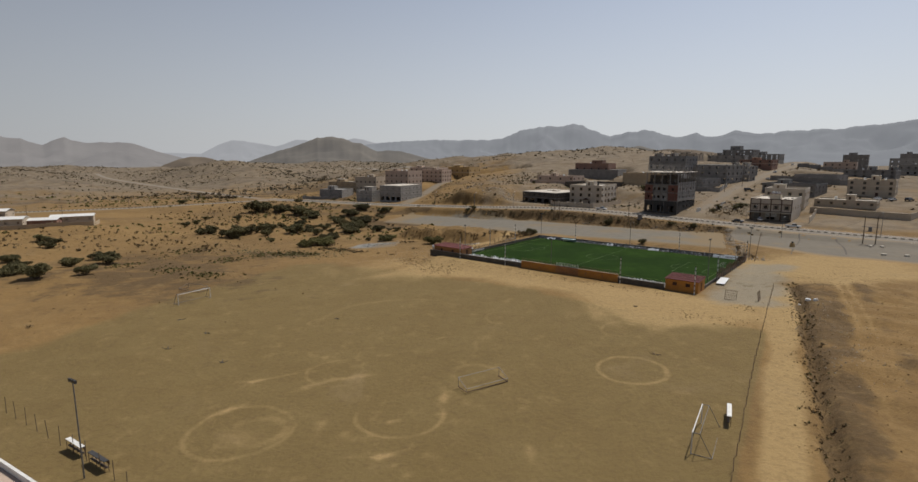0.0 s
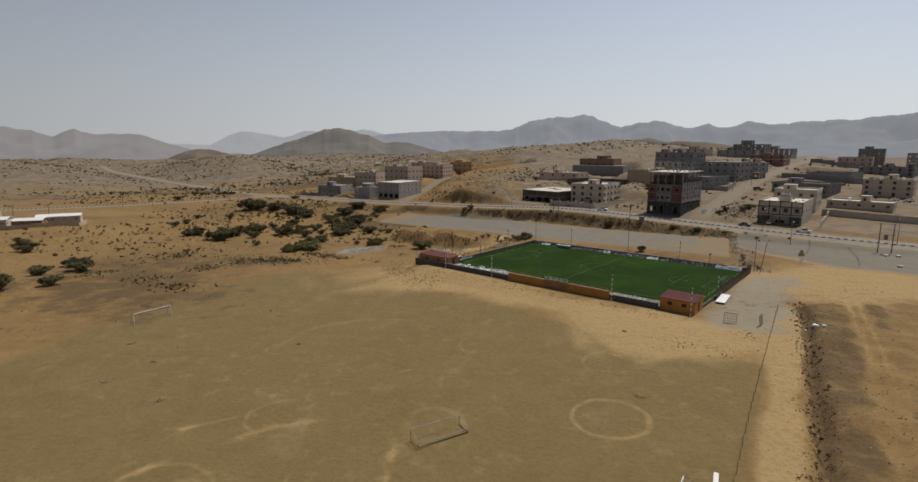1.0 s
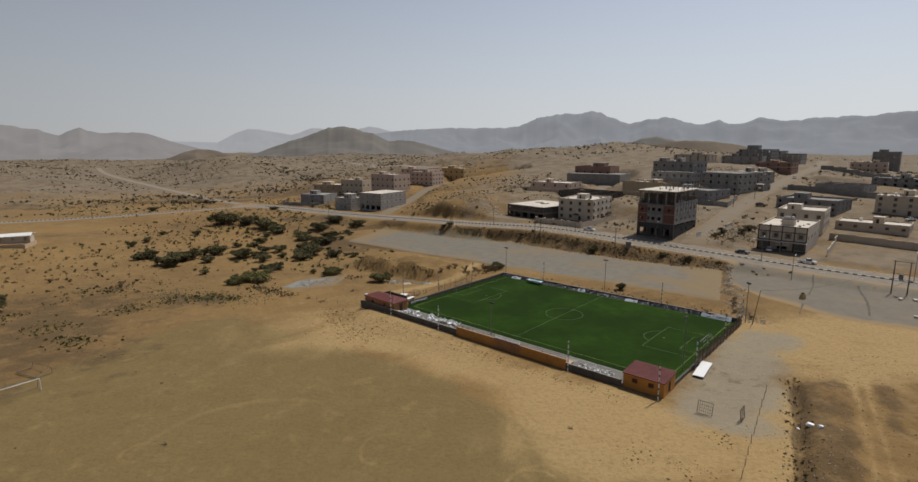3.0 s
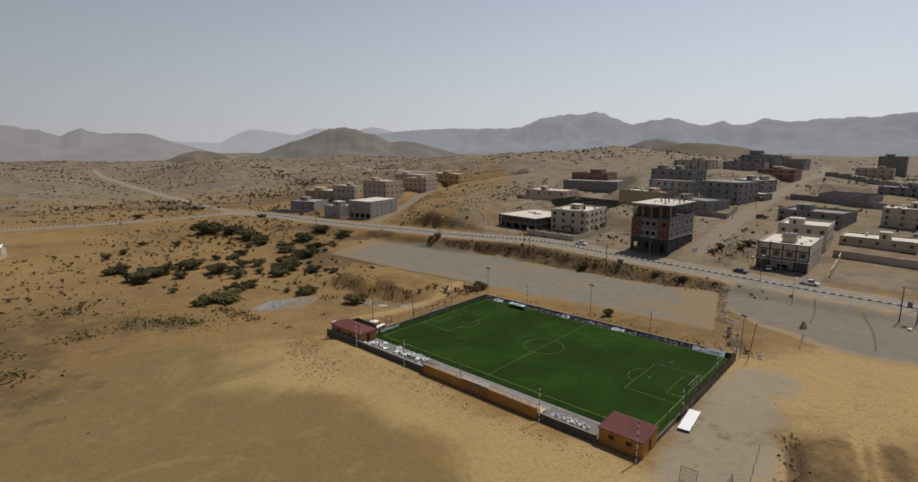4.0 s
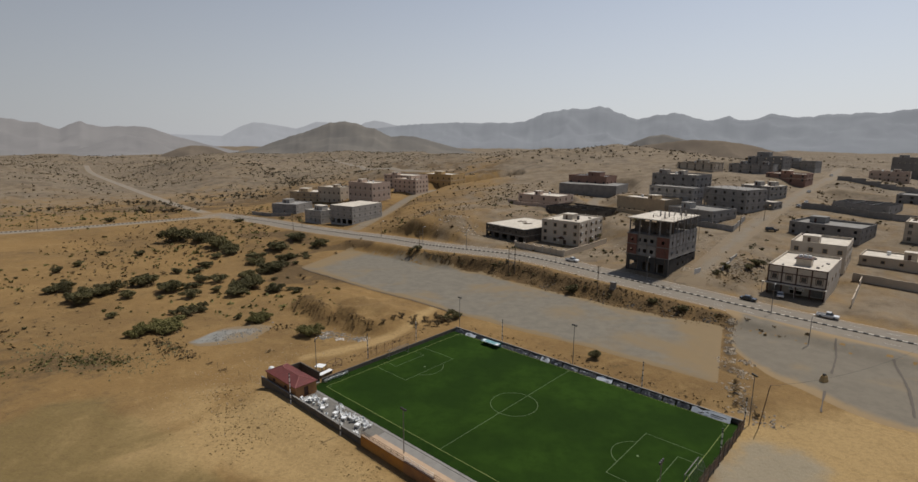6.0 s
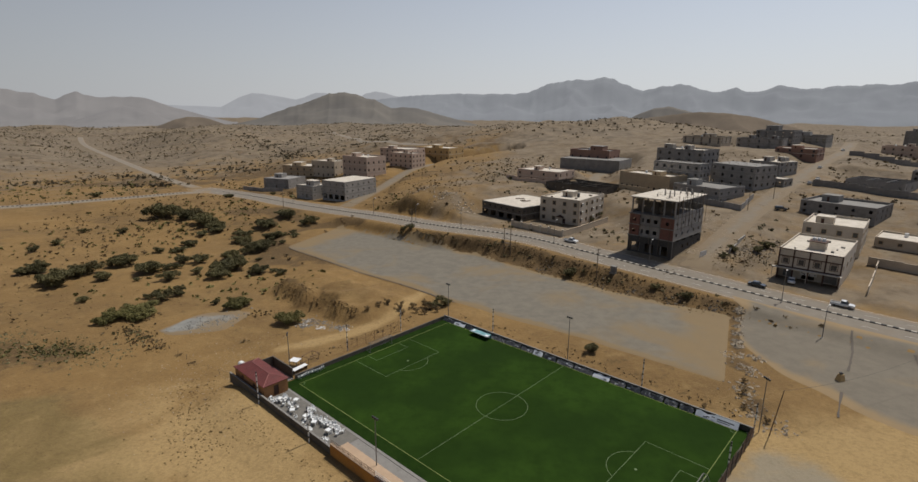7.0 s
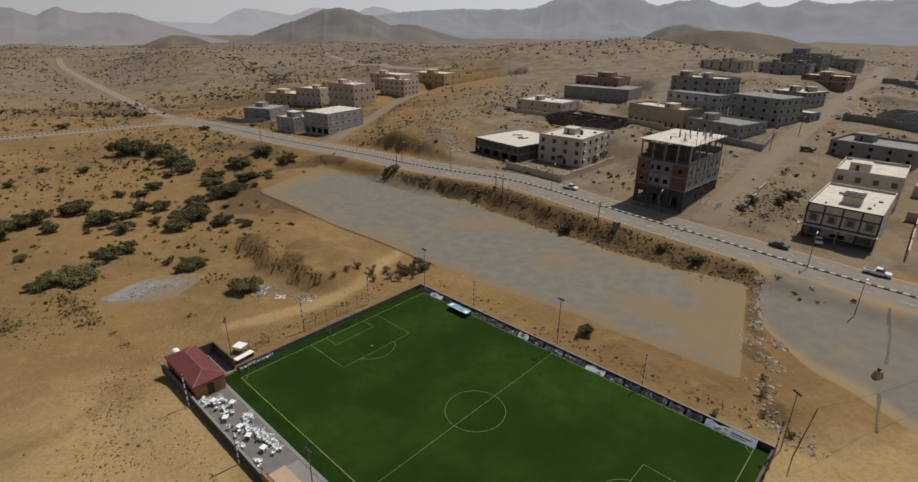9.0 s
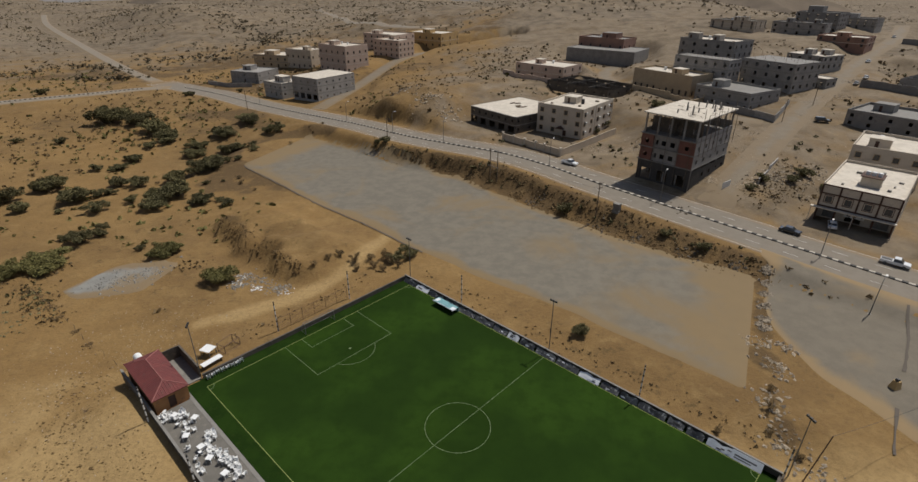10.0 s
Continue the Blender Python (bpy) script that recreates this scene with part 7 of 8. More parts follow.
def twin_pole(ax, ay, bx, by, high, label, box_on=True):
    p = empty("transformer_pole", pose(ax, ay, land_at(ax, ay), 0, 0, math.degrees(math.atan2(by - ay, bx - ax))), label, "power pole", "power poles")
    w = math.hypot(bx - ax, by - ay)
    for x in (0, w):
        bm = bmesh.new()
        rod(bm, (x, 0, -0.8), (x, 0, high), 0.16, 0.12, n=8)
        part("pole", bm, M["wood"], p)
    for z in (high - 0.3, high * 0.62, high * 0.45):
        part("crossarm", boxes((-0.7, w + 0.7, -0.22, -0.12, z, z + 0.14)), M["steel"], p)
    if box_on:
        part("transformer", boxes((w / 2 - 0.5, w / 2 + 0.5, -0.9, -0.22, high * 0.47, high * 0.62)), M["steel"], p, "grey transformer box")
    bm = bmesh.new()
    rod(bm, (0, 0, high * 0.2), (w, 0, high * 0.43), 0.04)
    part("brace", bm, M["steel"], p)


twin_pole(47.2, 259.0, 49.4, 256.8, 10.0, "pair of tall wooden poles with steel braces on the bank", False)
twin_pole(136.6, 175.2, 139.0, 172.8, 9.5, "twin-pole transformer beside the asphalt apron")
# cable from the leaning pole
bm = bmesh.new()
_a, _b = PITCH @ Vector((71.6, 44.05, 8.4)), Vector((136.6, 175.0, 9.6))
for k in range(24):
    t0, t1 = k / 24, (k + 1) / 24
    q0, q1 = _a.lerp(_b, t0), _a.lerp(_b, t1)
    q0.z -= 4 * 2.2 * t0 * (1 - t0)
    q1.z -= 4 * 2.2 * t1 * (1 - t1)
    rod(bm, q0, q1, 0.022, n=4)
tagged(place("power_cable", bm, M["black"]), "thin black cable sagging between two poles", "cable")
for x, y, tx, ty in ((74.7, 229.8, 47.2, 259.0), (8.5, 294.9, 47.2, 259.0), (-70.5, 352.0, 8.5, 294.9)):
    bm = bmesh.new()
    for off in (-0.6, 0.6):
        za, zb = land_at(x, y) + 8.0, land_at(tx, ty) + 8.6
        for k in range(16):
            t0, t1 = k / 16, (k + 1) / 16
            sag = lambda t: -4 * 1.2 * t * (1 - t)
            rod(bm, (x + (tx - x) * t0 + off, y + (ty - y) * t0, za + (zb - za) * t0 + sag(t0)), (x + (tx - x) * t1 + off, y + (ty - y) * t1, za + (zb - za) * t1 + sag(t1)), 0.014, n=3)
    tagged(place("power_cable", bm, M["black"]), "pair of thin black cables between power poles", "cable")

# switch cabinet on the bank
cb = empty("switch_cabinet", pose(79.6, 229.4, land_at(79.6, 229.4), 0, 0, -45), "grey-green metal switch cabinet on a concrete foot", "cabinet")
part("foot", boxes((-0.9, 0.9, -0.7, 0.7, -0.5, 0.3)), M["concrete"], cb)
part("body", boxes((-0.8, 0.8, -0.6, 0.6, 0.3, 2.1)), M["steel"], cb)
part("lid", boxes((-0.9, 0.9, -0.7, 0.7, 2.1, 2.2)), M["concrete"], cb)
part("door", boxes((-0.72, -0.02, -0.63, -0.602, 0.4, 2.0), (0.02, 0.72, -0.63, -0.602, 0.4, 2.0)), M["steel"], cb)

# yellow weighted sign foot on the apron
yb = empty("sign_foot", pose(109.3, 169.6, land_at(109.3, 169.6), 0, 0, 20), "yellow-brown block with a dark broken stump on top", "bollard")
bm = bmesh.new()
box(bm, -0.7, 0.7, -0.6, 0.6, -0.1, 1.4, None, 0, 0.6)
part("block", bm, M["ochre"], yb)
part("stump", boxes((-0.3, 0.08, -0.2, 0.2, 1.4, 1.85), (0.08, 0.4, -0.15, 0.15, 1.4, 1.65)), M["black"], yb)


def tar_strip(pts, wide, label):
    line = smooth_line(pts, 1.5)
    rg = np.random.RandomState(len(pts) + int(pts[0][0]))
    a, b = offset(line, -wide / 2), offset(line, wide / 2)
    a[:, :2] += rg.uniform(-0.12, 0.12, (len(a), 2))
    b[:, :2] += rg.uniform(-0.12, 0.12, (len(b), 2))
    strip("tar_seam", a, b, 1, M["tar"], label, "tar seam", 0.15, 0.1, sunk=False)


tar_strip([(125.4, 191.4, 0), (120.0, 182.5, 0), (113.2, 173.4, 0)], 0.4, "dark tar seam across the asphalt")
tar_strip([(106.8, 165.1, 0), (103.5, 160.5, 0), (100.7, 156.4, 0)], 0.4, "dark tar seam across the asphalt")
tar_strip([(131.3, 180.4, 0), (125, 168, 0), (116.5, 155.0, 0)], 0.5, "dark tar seam across the asphalt")


# ---- vehicles ----
def car(x, y, turn, paint, label, kind="sedan", z=None):
    z = land_at(x, y) + 0.07 if z is None else z
    v = empty("car" if kind != "pickup" else "pickup_truck", pose(x, y, z, 0, 0, turn), label, "car" if kind != "pickup" else "pickup truck", "parked cars")
    L, W = {"sedan": (4.6, 1.8), "pickup": (5.3, 1.85), "suv": (4.8, 1.95), "van": (4.7, 1.8)}[kind]
    prof = {"sedan": ((-2.3, 0.45), (-2.3, 0.85), (-1.5, 0.95), (1.0, 0.95), (2.15, 0.82), (2.3, 0.6), (2.3, 0.35), (-2.2, 0.32)),
            "pickup": ((-2.65, 0.5), (-2.65, 1.05), (-0.35, 1.05), (1.2, 1.06), (2.5, 0.95), (2.65, 0.7), (2.65, 0.42), (-2.6, 0.42)),
            "suv": ((-2.4, 0.5), (-2.4, 1.05), (-1.5, 1.1), (1.1, 1.1), (2.2, 0.98), (2.4, 0.75), (2.4, 0.42), (-2.35, 0.42)),
            "van": ((-2.35, 0.5), (-2.35, 1.1), (-1.5, 1.1), (1.3, 1.1), (2.2, 0.95), (2.35, 0.7), (2.35, 0.4), (-2.3, 0.4))}[kind]
    cab = {"sedan": ((-1.6, 0.93), (-1.05, 1.42), (0.35, 1.45), (1.05, 0.93)), "pickup": ((-0.45, 1.04), (-0.35, 1.68), (0.75, 1.72), (1.35, 1.04)),
           "suv": ((-2.35, 1.08), (-2.15, 1.75), (0.5, 1.78), (1.15, 1.08)), "van": ((-2.3, 1.08), (-2.2, 1.8), (0.8, 1.82), (1.5, 1.08))}[kind]

    def extrude(bm, pts, half, inset=0.0):
        a = [bm.verts.new((px, -half + (inset if i in (1, 2) and inset else 0), pz)) for i, (px, pz) in enumerate(pts)]
        b = [bm.verts.new((px, half - (inset if i in (1, 2) and inset else 0), pz)) for i, (px, pz) in enumerate(pts)]
        bm.faces.new(a)
        bm.faces.new(b[::-1])
        for i in range(len(pts)):
            j = (i + 1) % len(pts)
            bm.faces.new((a[j], a[i], b[i], b[j]))
        bmesh.ops.recalc_face_normals(bm, faces=bm.faces)

    bm = bmesh.new()
    extrude(bm, prof, W / 2)
    bmesh.ops.bevel(bm, geom=bm.edges, offset=0.05, segments=1, affect="EDGES")
    body = part("body", bm, M[paint], v)
    bm = bmesh.new()
    extrude(bm, cab, W / 2 - 0.06, 0.16)
    part("cabin", bm, M["glass"], v, "dark glass cabin")
    bm = bmesh.new()
    (rx0, rz), (rx1, rz1) = cab[1], cab[2]
    box(bm, rx0 - 0.02, rx1 + 0.02, -W / 2 + 0.2, W / 2 - 0.2, rz - 0.01, rz1 + 0.04)
    part("roof", bm, M[paint], v)
    if kind == "pickup":
        part("load_bed", boxes((-2.5, -0.6, -0.72, 0.72, 1.055, 1.062)), M["black"], v, "dark load bed")
    wheel_bm = bmesh.new()
    rod(wheel_bm, (0, -0.11, 0), (0, 0.11, 0), 0.34, n=14)
    rim_bm = bmesh.new()
    rod(rim_bm, (0, -0.118, 0), (0, 0.118, 0), 0.19, n=10)
    tyre_me = rim_me = None
    for sx in (-L * 0.31, L * 0.30):
        for sy in (-W / 2 + 0.08, W / 2 - 0.08):
            m = pose(sx, sy, 0.34)
            if tyre_me is None:
                w0 = part("wheel", wheel_bm, M["tyre"], v, "", m)
                r0 = part("rim", rim_bm, M["steel"], w0)
                tyre_me, rim_me = w0.data, r0.data
            else:
                w1 = shared("wheel", tyre_me, v, m)
                shared("rim", rim_me, w1, pose(0, 0, 0))
    for sy in (-W / 2 + 0.3, W / 2 - 0.3):
        part("headlight", boxes((L / 2 - 0.06, L / 2 + 0.015, sy - 0.17, sy + 0.17, 0.6, 0.74)), M["glass"], v)
        part("tail_light", boxes((-L / 2 - 0.015, -L / 2 + 0.05, sy - 0.12, sy + 0.12, 0.68, 0.84)), M["rust"], v)
    return v


car(133.0, 206.9, -40, "car_white", "white pickup truck with a dark load bed by the kerb", "pickup")
car(118.2, 220.8, -42, "car_black", "black saloon car parked beside the road")
car(129.2, 223.8, 62, "car_white", "small white car parked before the shopfront")
car(72.0, 264.4, -38, "car_white", "white pickup truck parked outside the gate", "pickup")
car(-52.0 + 6, 482.0, 60, "car_white", "white van parked beside the houses", "van")
car(216.0, 362.0, 50, "car_white", "white car parked on the town road")
car(163.5, 296.8, -15, "car_black", "dark car parked by the block wall", "suv")
car(211.4, 264.8, 20, "car_white", "white car parked behind the villa")
car(216.5, 261.9, 20, "car_white", "white car parked behind the villa")
car(222.5, 258.9, 20, "car_black", "dark car parked behind the villa", "suv")
car(306.0, 486.0, 50, "car_white", "white car parked on the town road")
car(205.0, 350.0, 50, "car_grey", "grey car parked on the town road")
car(238.0, 398.0, 50, "car_white", "white car parked on the town road")
car(118.0, 418.0, 10, "car_white", "white car beside the rust-red house")

# ---- chairs and tables on the terrace ----
def plastic_chair(m):
    c = empty("plastic_chair", m, "white plastic garden chair on the terrace", "chair", "terrace chairs")
    part("seat", boxes((-0.23, 0.23, -0.22, 0.22, 0.41, 0.45)), M["plastic"], c)
    bm = bmesh.new()
    vs = [bm.verts.new(v) for v in ((-0.22, 0.20, 0.45), (0.22, 0.20, 0.45), (0.20, 0.30, 0.84), (0.0, 0.32, 0.88), (-0.20, 0.30, 0.84), (-0.22, 0.235, 0.45), (0.22, 0.235, 0.45), (0.20, 0.335, 0.84), (0.0, 0.355, 0.88), (-0.20, 0.335, 0.84))]
    bm.faces.new(vs[:5])
    bm.faces.new(vs[:4:-1])
    for k in range(5):
        bm.faces.new((vs[(k + 1) % 5], vs[k], vs[k + 5], vs[(k + 1) % 5 + 5]))
    bmesh.ops.recalc_face_normals(bm, faces=bm.faces)
    part("backrest", bm, M["plastic"], c)
    leg = bmesh.new()
    rod(leg, (0, 0, 0), (0, 0, 0.42), 0.022, 0.03, n=5)
    me = None
    for sx in (-0.21, 0.21):
        for sy in (-0.2, 0.22):
            if me is None:
                me = part("leg", leg, M["plastic"], c, "", pose(sx, sy, 0)).data
            else:
                shared("leg", me, c, pose(sx, sy, 0))
        part("armrest", boxes((sx - 0.03, sx + 0.03, -0.2, 0.24, 0.63, 0.66), (sx - 0.025, sx + 0.025, -0.2, -0.15, 0.45, 0.63)), M["plastic"], c)
    return c


random.seed(21)
SEAT_Z = 0.125
proto = plastic_chair(PITCH @ pose(3.0, -4.9, SEAT_Z, 0, 0, 40))


def chair_at(x, y, turn, z=SEAT_Z, tip=0.0):
    copy_thing(proto, PITCH @ pose(x, y, z + (0.24 if tip else 0), tip, 0, turn))


for cx, cy, sx, sy, n in ((2.6, -8.2, 0.9, 0.7, 9), (4.2, -6.4, 0.7, 0.8, 7), (7.0, -6.6, 1.2, 0.9, 5), (10.4, -5.2, 0.9, 0.5, 8), (12.5, -6.3, 1.2, 0.6, 9), (15.0, -5.6, 1.0, 0.6, 9), (17.2, -5.1, 1.0, 0.6, 12), (18.8, -5.5, 0.7, 0.6, 10),
                          (11.5, -8.4, 1.5, 0.5, 3), (15.5, -8.6, 1.4, 0.4, 3), (19.8, -8.4, 1.0, 0.5, 3)):
    got = []
    tries = 0
    while len(got) < n and tries < 200:
        tries += 1
        x, y = cx + random.uniform(-1, 1) * sx, min(-3.3, max(-7.5, cy + 1.25 + random.uniform(-1, 1) * sy))
        if all(math.hypot(x - a, y - b) > 0.50 for a, b in got):
            got.append((x, y))
            chair_at(x, y, random.uniform(0, 360), SEAT_Z, 90 if random.random() < 0.12 else 0.0)
for k in range(8):
    chair_at(-1.75 + random.uniform(-0.12, 0.12), 1.0 + 0.78 * k, -90 + random.uniform(-15, 15), 0.006)
for k in range(14):
    chair_at(52.4 + 0.5 * k + random.uniform(-0.1, 0.1), -6.2 + 0.5 * (k % 3), random.uniform(0, 360))


def plastic_table(m, label="white square plastic table"):
    t = empty("plastic_table", m, label, "table", "terrace tables")
    part("tabletop", boxes((-0.42, 0.42, -0.42, 0.42, 0.70, 0.74)), M["plastic"], t)
    for sx in (-0.36, 0.36):
        for sy in (-0.36, 0.36):
            part("leg", boxes((sx - 0.03, sx + 0.03, sy - 0.03, sy + 0.03, 0, 0.70)), M["plastic"], t)


for x, y, a in ((3.3, -5.9, 20), (8.3, -6.3, 50), (11.6, -5.7, 10), (14.2, -5.7, 35), (17.9, -5.4, 15), (5.8, -4.1, 30)):
    plastic_table(PITCH @ pose(x, y, SEAT_Z, 0, 0, a))
# canopy tables and an iron frame behind the chairs
st = empty("stall_table", PITCH @ pose(-4.7, 2.9, -0.05, 0, 0, 8), "white board table beside the row of chairs", "table")
part("tabletop", boxes((-0.55, 0.55, -1.7, 1.7, 0.72, 0.78)), M["plastic"], st)
for sy in (-1.5, 1.5):
    part("trestle", boxes((-0.45, 0.45, sy - 0.05, sy + 0.05, -0.2, 0.72)), M["wood"], st)
st = empty("stall_table", PITCH @ pose(-7.8, 3.7, -0.1, 0, 0, 25), "small white canopy table", "table")
part("tabletop", boxes((-1.0, 1.0, -0.9, 0.9, 1.05, 1.11)), M["plastic"], st)
for sx in (-0.85, 0.85):
    part("leg", boxes((sx - 0.05, sx + 0.05, -0.8, -0.7, -0.3, 1.05), (sx - 0.05, sx + 0.05, 0.7, 0.8, -0.3, 1.05)), M["steel"], st)
fr = empty("tube_rack", PITCH @ pose(-7.0, 6.8, -0.15, 0, 0, 15), "rusty open rack of steel tubes", "rack")
bm = bmesh.new()
cs = [(x, y, z) for x in (-0.9, 0.9) for y in (-1.5, 1.5) for z in (0, 1.5)]
for a in cs:
    for b in cs:
        if a < b and sum(u != w for u, w in zip(a, b)) == 1:
            rod(bm, a, b, 0.05)
part("tube", bm, M["rustmetal"], fr)

# ---- the dirt field ----
goal(pose(26.1, 53.6, land_at(26, 53.6), 0, 0, 238), 7.4, 2.4, 2.0, "worn white football goal on the packed dirt field", "dirt field goals", False)
goal(pose(-59.0, 113.6, land_at(-59, 113.6), 0, 0, 57), 7.4, 2.3, 1.8, "worn pale football goal on the packed dirt field", "dirt field goals", False)
goal(pose(2.8, 69.8, land_at(2.8, 69.8) + 0.1, 0, 0, 31) @ pose(0, 0, 0.05, 90, 0, 0), 6.8, 2.2, 1.3, "rusty football goal lying on its face in the dirt", "dirt field goals", False, bright="rustmetal")
goal(pose(-64.0, 125.4, land_at(-64, 125.4) + 0.1, 0, 0, -22) @ pose(0, 0, 0.05, 90, 0, 0), 6.4, 2.8, 1.0, "rusty football goal frame lying on the ground", "dirt field goals", False, bright="rustmetal")


def covered_bench(x, y, turn, label, roofed="white"):
    b = empty("team_bench", pose(x, y, land_at(x, y), 0, 0, turn), label, "bench", "team benches")
    part("canopy", boxes((-1.75, 1.75, -0.18, 0.3, 1.2, 1.25)), M[roofed], b)
    part("back_panel", boxes((-1.75, 1.75, 0.3, 0.34, 0.75, 1.2)), M["wood"], b)
    part("seat", boxes((-1.7, 1.7, -0.05, 0.28, 0.42, 0.47)), M["wood"], b)
    for sx in (-1.65, 0.0, 1.65):
        bm = bmesh.new()
        rod(bm, (sx, -0.13, -0.2), (sx, -0.13, 1.2), 0.035)
        rod(bm, (sx, 0.25, -0.2), (sx, 0.25, 1.2), 0.035)
        part("post", bm, M["rustmetal"], b)


covered_bench(31.6, 57.3, 63, "white-roofed team bench at the edge of the dirt field")
covered_bench(-41.6, 52.6, -32, "team bench with a pale roof by the post fence")
covered_bench(-37.2, 49.8, -32, "dark open-framed team bench by the post fence", "black")
flood_pole(pose(-37.4, 48.0, land_at(-37.4, 48), 0, 0, -30), 10.2, "tall thin floodlight pole beside the dirt field", heads=3)


def post_row(pts, gap, high, material, label, wire=True, seed=1, tilt=0.06):
    x0, y0 = pts[0]
    f = empty("post_fence", pose(x0, y0, 0), label, "fence")
    line = even(smooth_line([(x, y, 0) for x, y in pts], 3), max(2, int(sum(math.dist(a, b) for a, b in zip(pts[:-1], pts[1:])) / gap) + 1))
    zs = land(line[:, 0], line[:, 1])
    rg = random.Random(seed)
    tops = []
    for (x, y, _), z in zip(line, zs):
        bm = bmesh.new()
        t = Vector((x - x0 + rg.uniform(-1, 1) * tilt * high, y - y0 + rg.uniform(-1, 1) * tilt * high, z + high * rg.uniform(0.85, 1.05)))
        rod(bm, (x - x0, y - y0, z - 0.3), t, 0.04, 0.035, n=6)
        part("post", bm, M[material], f)
        tops.append((Vector((x - x0, y - y0, z)), t))
    if wire:
        bm = bmesh.new()
        for (a, at), (b, bt) in zip(tops[:-1], tops[1:]):
            for k in (0.5, 0.92):
                rod(bm, a.lerp(at, k), b.lerp(bt, k), 0.006, n=3)
        part("wire", bm, M[material], f)
    return f


post_row([(-68, 69), (-55.6, 61.2), (-45.7, 55.0), (-33, 46.8), (-22, 38)], 3.0, 2.3, "wood", "row of thin wooden posts along the field's edge", False, 3)
post_row([(70.9, 115.2), (51.3, 85.4), (36.1, 61.8), (27.4, 48.0), (15, 29)], 3.1, 1.4, "rustmetal", "rusty low wire fence along the dirt track", True, 5)
post_row([(-50, 194), (-42, 188.5), (-34, 183.5), (-24, 176), (-10, 167.5)], 4.2, 1.3, "wood", "leaning posts of an old wire fence across the sand", True, 9, 0.2)
# the near building's corner with a white parapet
nb = empty("house", pose(-36.2, 41.6, land_at(-36, 41), 0, 0, 150), "pale flat-roofed building with a white parapet beside the field", "building")
part("wall", boxes((0, 16, 0, 14, -0.8, 3.0)), M["cream"], nb)
part("roof", boxes((0.25, 15.75, 0.25, 13.75, 3.0, 3.06)), M["pinkish"], nb)
part("parapet", boxes((0, 16, 0, 0.25, 3.0, 3.7), (0, 0.25, 0.25, 14, 3.0, 3.7), (15.75, 16, 0.25, 14, 3.0, 3.7), (0.25, 15.75, 13.75, 14, 3.0, 3.7)), M["white"], nb)
for k in range(3):
    part("window", boxes((2.5 + 4.5 * k, 3.7 + 4.5 * k, -0.03, 0.02, 1.0, 2.2)), M["glass"], nb)


# ---- scrub and trees ----
def leaf_blob(bm, centre, r, n, size, rg, flat=0.7):
    """n small leaf sprays scattered through a rounded clump."""
    for _ in range(n):
        d = Vector((rg.gauss(0, 1), rg.gauss(0, 1), rg.gauss(0, 1)))
        d.normalize()
        q = rg.random() ** 0.45
        c = Vector(centre) + Vector((d.x * r * q, d.y * r * q, d.z * r * q * flat))
        if c.z < 0.02:
            c.z = 0.02 + rg.random() * 0.1
        s = size * rg.uniform(0.6, 1.5)
        a = Vector((rg.gauss(0, 1), rg.gauss(0, 1), rg.gauss(0, 0.7))).normalized() * s
        b = Vector((rg.gauss(0, 1), rg.gauss(0, 1), rg.gauss(0, 0.7))).normalized() * s
        bm.faces.new([bm.verts.new(v) for v in (c - a * 0.5, c + b * 0.5, c + a * 0.5, c - b * 0.45)])


def shrub_kit(seed, high, wide, dry=False, dense=1.0, leaf="leaf"):
    """Stem and crown meshes of one shrub, about 1 unit across."""
    rg = random.Random(seed)
    stem, crown = bmesh.new(), bmesh.new()
    limbs = rg.randint(4, 6)
    for k in range(limbs):
        a = math.tau * k / limbs + rg.uniform(-0.4, 0.4)
        reach = wide * rg.uniform(0.25, 0.62)
        tip = Vector((math.cos(a) * reach, math.sin(a) * reach, high * rg.uniform(0.42, 0.85)))
        mid = tip * 0.5 + Vector((0, 0, 0.06))
        rod(stem, (0.02 * math.cos(a), 0.02 * math.sin(a), -0.1), mid, 0.028, 0.018, n=5)
        rod(stem, mid, tip, 0.018, 0.008, n=4)
        leaf_blob(crown, tip, wide * rg.uniform(0.26, 0.42), int(300 * dense), 0.046, rg)
        for _ in range(3):
            t2 = tip + Vector((rg.uniform(-1, 1), rg.uniform(-1, 1), rg.uniform(-0.5, 0.6))) * wide * 0.3
            t2.z = max(0.06, t2.z)
            leaf_blob(crown, t2, wide * rg.uniform(0.12, 0.22), int(110 * dense), 0.042, rg)
    leaf_blob(crown, (0, 0, high * 0.4), wide * 0.42, int(420 * dense), 0.05, rg)
    ms = bpy.data.meshes.new("stem")
    stem.to_mesh(ms)
    ms.materials.append(M["trunk"])
    mc = bpy.data.meshes.new("crown")
    crown.to_mesh(mc)
    mc.materials.append(M["leaf_dry"] if dry else M[leaf])
    stem.free()
    crown.free()
    return ms, mc


KITS = [shrub_kit(100 + k, 0.62, 0.72, dense=1.7) for k in range(5)]
GREEN_KITS = [shrub_kit(300 + k, 0.5, 0.74, dense=1.7, leaf="leaf_green") for k in range(2)]
DRY_KITS = [shrub_kit(200 + k, 0.7, 0.6, True, 0.45) for k in range(3)]


